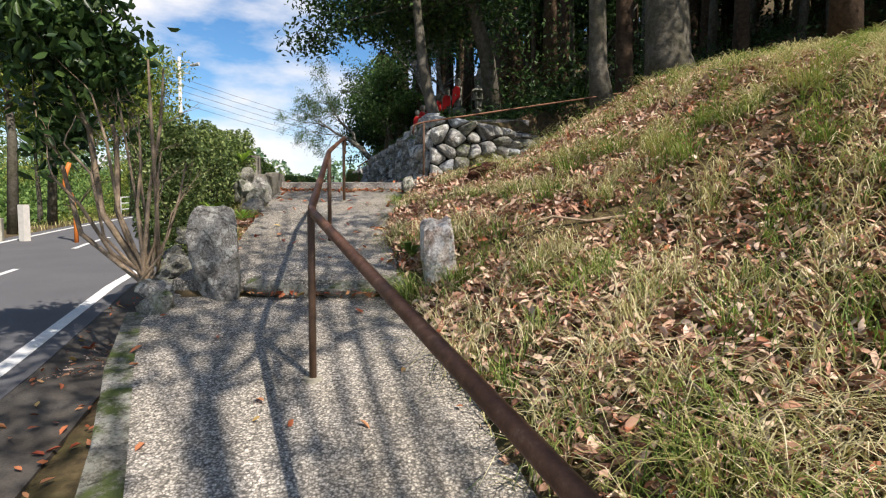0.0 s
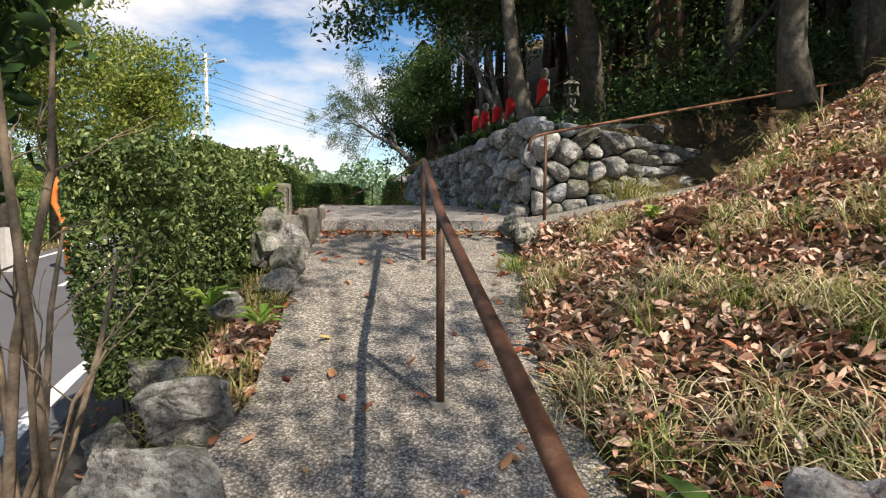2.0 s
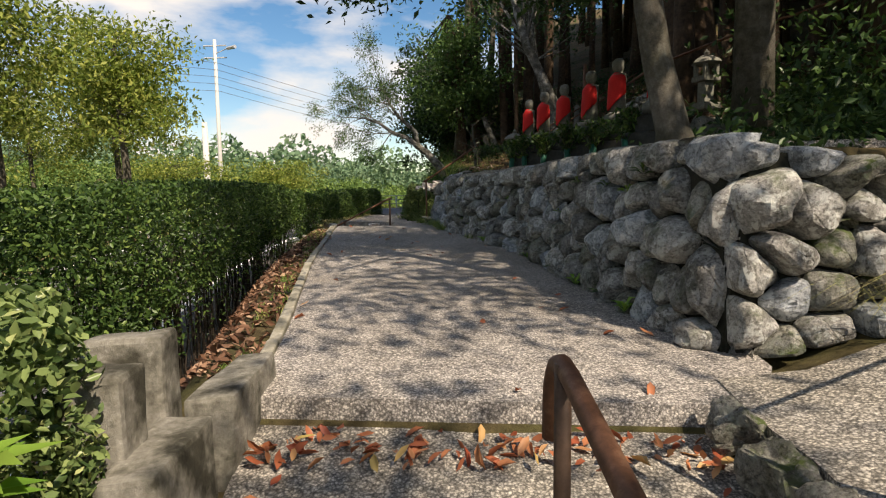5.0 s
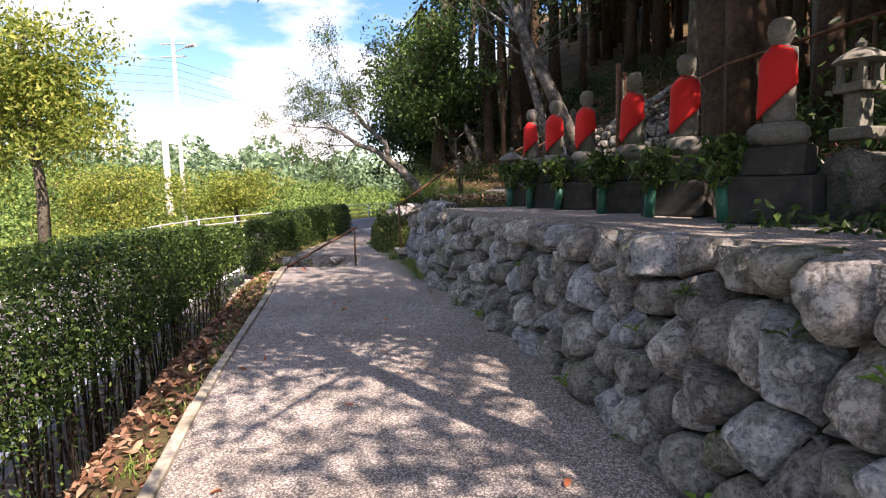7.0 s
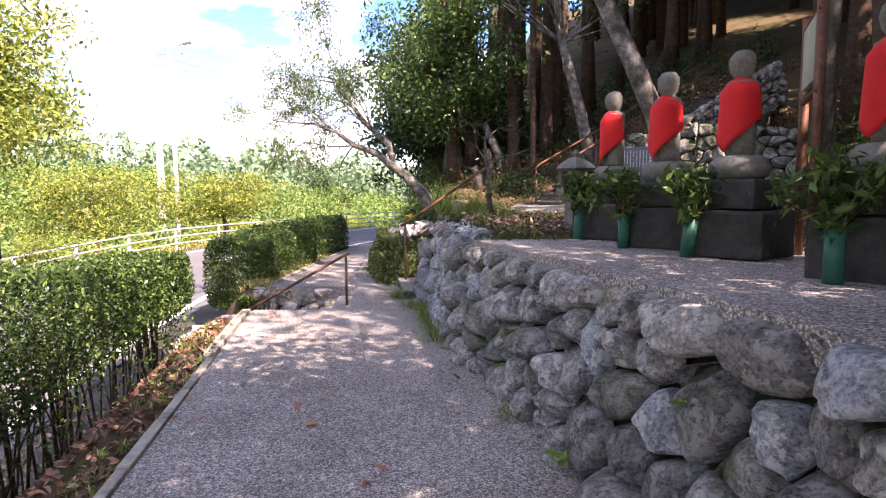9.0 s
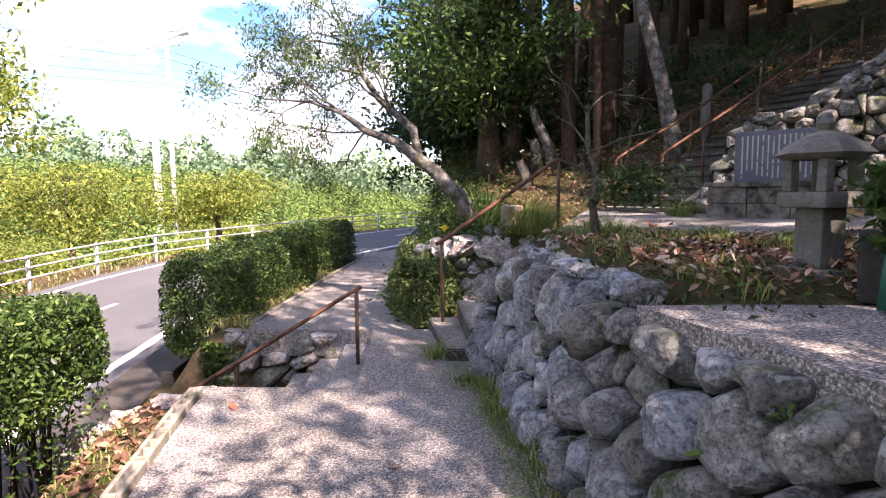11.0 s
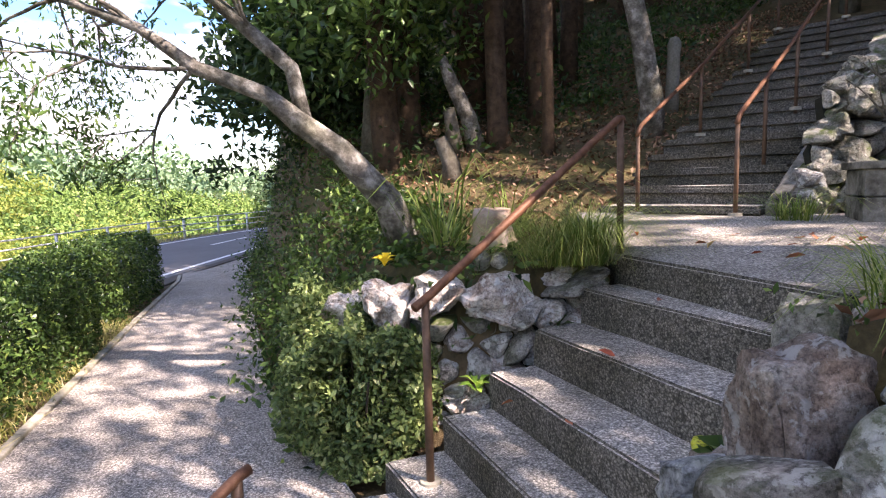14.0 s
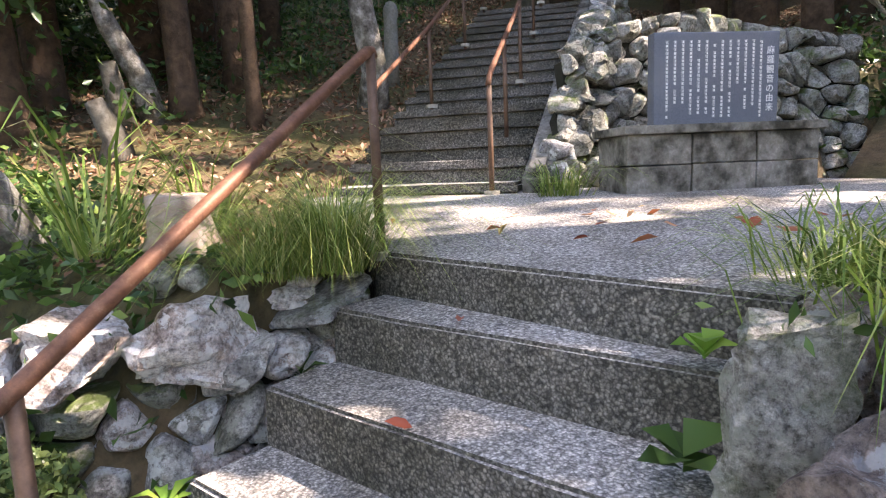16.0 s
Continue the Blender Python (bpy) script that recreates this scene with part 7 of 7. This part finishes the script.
x, y = scatter(rng, 900, -6.2, -4.9, 20.9, 26, lambda x, y: (x < beyond_left(y) - 0.08) & (x > beyond_left(y) - 0.55))
x, y = np.repeat(x, 9) + rng.normal(0, 0.03, len(x) * 9), np.repeat(y, 9) + rng.normal(0, 0.03, len(y) * 9)
tagged(attach("hedge_grass", blade_mesh("hedge_grass", on_ground(x, y), 0.17, DRY_GRASS, rng, 0.005, 0.9)), "yellow-green grass at the foot of the hedge", "grass", kind="stuff")
# verge across the road
x, y = scatter(rng, 14000, -16, -6, 2, 45, lambda x, y: (x < line_x(y) - 4.8) & (x > line_x(y) - 6.3))
tagged(attach("verge_grass", blade_mesh("verge_grass", on_ground(x, y), 0.22, DRY_GRASS, rng, 0.012, 0.7)), "yellowed grass verge across the road", "grass", kind="stuff")


def tuft(label, at, n, h, mat, seed, spread=0.06, width=0.003, lean=1.2, category="grass tuft", group="grass tufts"):
    rg = np.random.default_rng(seed)
    P = np.c_[rg.normal(0, spread, n), rg.normal(0, spread, n), np.zeros(n)]
    ob = attach("grass_tuft", blade_mesh("grass_tuft", P, h, mat, rg, width, lean, P[:, :2] + rg.normal(0, spread * 0.9, (n, 2))))
    ob.location = at
    return tagged(ob, label, category, group)


tuft("large arching tuft of fine green grass on the landing edge", (-1.92, 20.98, 3.0), 1000, 0.46, GRASS, 950, 0.06, 0.0016, 1.25)
tuft("large arching tuft of fine green grass beside the handrail", (-2.05, 21.15, 2.98), 650, 0.4, GRASS, 951, 0.08, 0.0016, 1.25)
tuft("tall pale-striped grass clump behind the stump", (-2.5, 21.9, 3.05), 60, 0.8, GRASS, 952, 0.07, 0.006, 1.25)
tuft("tall pale-striped grass clump beside the stump", (-1.95, 22.1, 3.1), 60, 0.6, GRASS, 953, 0.06, 0.005, 1.25)
tuft("tuft of bright grass at the foot of the steps", (-3.0, 19.6, 1.97), 160, 0.2, GRASS, 954, 0.05)
tuft("tuft of long grass on the bed by the landing", (-1.72, 19.2, 3.0), 240, 0.3, GRASS, 955, 0.1)
tuft("tuft of long grass behind the boulder", (-1.5, 19.45, 3.05), 200, 0.28, GRASS, 956, 0.09)
tuft("tuft of long green grass beside the pale gatepost", (-0.22, 4.05, 0.72), 240, 0.27, GRASS, 957, 0.06)
tuft("tuft of grass against the pale gatepost", (0.12, 4.0, 0.85), 160, 0.22, GRASS, 958, 0.06)
tuft("grass clump at the end of the stone wall", (0.85, 9.4, 2.02), 300, 0.36, DRY_GRASS, 959, 0.14)
tuft("grass clump where bank and path meet", (-0.5, 7.3, 1.45), 160, 0.2, GRASS, 960, 0.1)
tuft("grass tuft at the foot of the stone wall", (-1.75, 15.3, 1.97), 70, 0.1, GRASS, 961, 0.05)
tuft("grass tuft at the wall foot beside the path", (-2.45, 18.2, 1.97), 150, 0.16, GRASS, 962, 0.08)
tuft("grass tuft beside the plaque pedestal", (-0.35, 21.05, 3.18), 160, 0.25, GRASS, 963, 0.07)
tuft("grass tuft at the wall foot near the steps", (-2.66, 18.9, 1.97), 160, 0.18, GRASS, 964, 0.08)
for k in range(14):
    rk = random.Random(970 + k)
    bx, by = rk.uniform(0.5, 3.2), rk.uniform(1.6, 5.5)
    tuft("bushy tuft of bright bank grass", (bx, by, ground_at(bx, by)), 130, rk.uniform(0.2, 0.34), GRASS if k % 3 else DRY_GRASS, 970 + k, 0.07, 0.003, 1.2)


def rosette(label, at, n, size, mat, seed, tilt=0.55, slim=0.36, name="leafy_plant"):
    """A ring of long leaves rising from one point."""
    rg = np.random.default_rng(seed)
    V, F = [], []
    for k in range(n):
        a = 2.4 * k + rg.normal(0, 0.2)
        r = size * rg.uniform(0.7, 1.1)
        up = tilt * rg.uniform(0.6, 1.4) * (1 - 0.5 * k / n) + 0.5 * k / n
        d, s = np.array([math.cos(a), math.sin(a), 0]), np.array([-math.sin(a), math.cos(a), 0])
        h0 = np.array([0, 0, 0.35 * size * k / n])
        p = [h0, h0 + d * r * 0.45 + np.array([0, 0, up * r * 0.5]), h0 + d * r * 0.95 + np.array([0, 0, up * r * 0.55])]
        w = r * slim / 2
        b = len(V)
        V += [p[0], p[1] - s * w + (0, 0, 0.01), p[1], p[1] + s * w + (0, 0, 0.01), p[2]]
        F += [(b, b + 1, b + 2), (b, b + 2, b + 3), (b + 2, b + 1, b + 4), (b + 3, b + 2, b + 4)]
    ob = attach(name, mesh_fast(name, V, F, mat, True))
    ob.location = at
    return tagged(ob, label, "plant", "small plants")


BRIGHT = leafy("bright_young_leaves", [(0.0, (0.10, 0.22, 0.03)), (0.6, (0.17, 0.32, 0.05)), (1.0, (0.32, 0.45, 0.08))], 0.4, 0.35)
rosette("bright rosette plant among the fallen leaves", (0.45, 7.3, ground_at(0.45, 7.3) + 0.02), 16, 0.16, BRIGHT, 980)
rosette("young plant sprouting beside the kerb block", (-2.62, 7.6, 1.98), 14, 0.2, BRIGHT, 981)
rosette("young plant under the big bush", (-2.5, 6.3, 1.32), 14, 0.2, BRIGHT, 982)
rosette("young plant growing beside the path rocks", (-2.12, 6.1, 1.25), 12, 0.18, BRIGHT, 983)
rosette("broad-leaved plant by the bank foot", (-0.25, 4.5, 0.98), 16, 0.2, HEDGE_LEAF, 984)
rosette("round-leaved plant at the edge of the steps", (-2.0, 19.62, 2.72), 7, 0.13, HEDGE_LEAF, 985, 0.4, 0.9)
rosette("round-leaved plant on the landing edge", (-1.8, 19.66, 2.9), 6, 0.09, BRIGHT, 986, 0.7, 0.9)
rosette("round-leaved plant low beside the boulder", (-2.2, 19.58, 2.5), 8, 0.14, HEDGE_LEAF, 987, 0.4, 0.9)
rosette("leafy sprig at the foot of the rock pile", (-2.6, 20.98, 2.32), 10, 0.13, BRIGHT, 988)
rosette("leafy sprig between the stacked rocks", (-2.1, 20.98, 2.62), 10, 0.11, HEDGE_LEAF, 989)
rosette("bright sprig at the corner of the stairs", (-0.1, 21.35, 3.2), 10, 0.12, BRIGHT, 990)
for k, y in enumerate((10.3, 10.7, 11.2, 11.8, 12.6, 13.5, 14.6)):
    rosette("green plant rooted at the foot of the wall", (float(wall_x(y)) - 0.12, y, float(path_z(y)) + 0.01), 9, 0.11, HEDGE_LEAF if k % 2 else BRIGHT, 991 + k, 0.8)
rk = random.Random(45)
for k in range(16):
    y = rk.uniform(9.9, 17.8)
    rosette("small fern sprouting from a wall joint", (float(wall_x(y)) + 0.02, y, rk.uniform(2.1, 2.85)), 9, rk.uniform(0.07, 0.12), HEDGE_LEAF if k % 3 else BRIGHT, 1300 + k, 0.3, 0.3)
for k in range(7):
    y = 17.2 + 0.26 * k
    tuft("thin grass growing along the wall foot", (float(wall_x(y)) - 0.13, y, 1.97), 90, 0.14 + 0.03 * (k % 3), GRASS, 1340 + k, 0.06)
YELLOW = leafy("yellow_petals", [(0.0, (0.7, 0.5, 0.03)), (1.0, (0.85, 0.7, 0.08))], 0.5, 0.3, (0.5, 0.4, 0.05))
rosette("yellow flower cluster on the rock edge", (-3.0, 21.5, 2.98), 12, 0.09, YELLOW, 999, 1.1, 0.5, "yellow_flower")

# loose leaves on paths and steps
P = []
rg = np.random.default_rng(1000)
for _ in range(150):
    y = rg.uniform(8.55, 8.84)
    x = rg.uniform(-2.45, -0.55)
    P.append((x, y, path_z(8.7) + rg.uniform(0.0, 0.05)))
tagged(attach("leaf_drift", leaf_mesh("leaf_drift", P, 0.075, RED_LEAF, rg, 0, 0.42, 2.0, None, True)), "drift of orange and red leaves against the step", "fallen leaves", kind="stuff")
P = []
for y0, y1, n in ((1.5, 4.1, 14), (4.3, 8.5, 75), (8.9, 18.6, 40)):
    for _ in range(n):
        y = rg.uniform(y0, y1)
        l, r = float(path_left(y)), float(path_right(y))
        s = rg.beta(0.45, 0.45)
        P.append((l + (r - l) * s, y, float(path_z(y)) + 0.015))
for _ in range(26):
    P.append((rg.uniform(-1.55, -0.2), rg.uniform(19.6, 21.6), 3.03 + 0.09 + rg.uniform(0, 0.02)))
for x, y, z in ((-2.2, 20.3, 2.69), (-2.5, 20.1, 2.48), (-2.65, 20.4, 2.48), (-1.85, 20.4, 2.89), (-2.9, 20.2, 2.09), (-3.2, 19.7, 1.985), (-3.3, 20.2, 1.985), (-3.0, 19.3, 1.985), (-3.4, 18.6, 1.985)):
    P.append((x, y, z))
for _ in range(120):
    y = rg.uniform(2.2, 8)
    P.append((float(line_x(y)) + rg.uniform(0.35, 1.2), y, float(road_z(y)) + 0.02))
for _ in range(60):
    y = rg.uniform(4.1, 4.2)
    P.append((rg.uniform(-1.4, -0.3), y, 0.75 + rg.uniform(0, 0.03)))
tagged(attach("loose_leaves", leaf_mesh("loose_leaves", P, 0.075, RED_LEAF, rg, 0, 0.45, 3.0, None, True)), "single orange and brown leaves lying on the paths", "fallen leaves", kind="stuff")
# fallen sticks on the bank
for k in range(16):
    rk = random.Random(1100 + k)
    x, y = rk.uniform(0.3, 2.8), rk.uniform(1.6, 7.0)
    a = rk.uniform(0, 6.28)
    L = rk.uniform(0.25, 0.8)
    pts = [(x + L * s * math.cos(a + 0.3 * s), y + L * s * math.sin(a + 0.3 * s), ground_at(x + L * s * math.cos(a), y + L * s * math.sin(a)) + 0.035 + 0.02 * rk.random()) for s in (0, 0.33, 0.66, 1.0)]
    tagged(part("stick", tube(pts, [0.011, 0.01, 0.008, 0.005], 6), TWIG, None, "", True), "dry fallen stick on the leafy bank", "stick", "fallen sticks")
# rotten root plate on the bank
ROTTEN = surface("rotten_red_wood", [(0.3, (0.05, 0.02, 0.013)), (0.55, (0.14, 0.06, 0.038)), (0.72, (0.27, 0.14, 0.095))], [(0.3, (0.5, 0.45, 0.4)), (0.65, (1, 1, 1))], 38, 6, 0.95, 1.0, bump_dist=0.03)
rot = thing("rotten_stump", "crumbling red-brown root plate among the leaves", "tree stump")
rz0 = ground_at(0.5, 6.85)
body = part("body", stone_mesh(610, (0.24, 0.09, 0.11), 4, 0.8, 0.3), ROTTEN, rot, "", True)
body.matrix_local = pose(0.5, 6.85, rz0 + 0.04, 0, -10, 25)
rg2 = random.Random(611)
for k in range(9):
    a = rg2.uniform(-0.4, 1.2)
    bx, by = 0.5 + rg2.uniform(-0.22, 0.24), 6.8 + rg2.uniform(-0.08, 0.1)
    L = rg2.uniform(0.16, 0.34)
    part("root", tube([(bx, by, rz0 + 0.08), (bx + 0.5 * L * math.cos(a), by - 0.04, rz0 + 0.14 + rg2.uniform(-0.06, 0.05)), (bx + L * math.cos(a), by - 0.1, rz0 + 0.1 + rg2.uniform(-0.06, 0.05))], [0.02, 0.013, 0.005], 6), ROTTEN, rot, "", True)
# spotted fruit at the edge of the steps
FRUIT = surface("spotted_fruit_skin", [(0.4, (0.05, 0.045, 0.01)), (0.47, (0.42, 0.42, 0.05)), (0.7, (0.58, 0.58, 0.1))], [(0.3, (0.8, 0.85, 0.6)), (0.7, (1, 1, 1))], 45, 9, 0.45, 0.1)
for k, (x, y) in enumerate(((-2.2, 19.68), (-2.16, 19.74))):
    f = part("fruit", lathe([(0.008, 0, 0), (0.028, 0.008, 0), (0.037, 0.03, 0), (0.032, 0.052, 0), (0.014, 0.064, 0), (0.004, 0.062, 0)], 14, 1, 0.1, k), FRUIT, None, "", True)
    f.matrix_world = pose(x, y, 2.462, 8 * k, 5, 40 * k)
    tagged(f, "fallen yellow-green fruit with dark spots on a step", "fruit", "fallen fruit")
# leaning dead branch at the edge of the wood
tree("dead_branch", "long bare dead branch leaning in the dark wood", None, [((1.9, 11.4, 3.2), 0.05), ((2.6, 11.5, 3.9), 0.045), ((3.3, 11.5, 4.7), 0.035), ((3.8, 11.6, 5.4), 0.02)], OAK_LEAF, BARK, 1200, leaves=0)
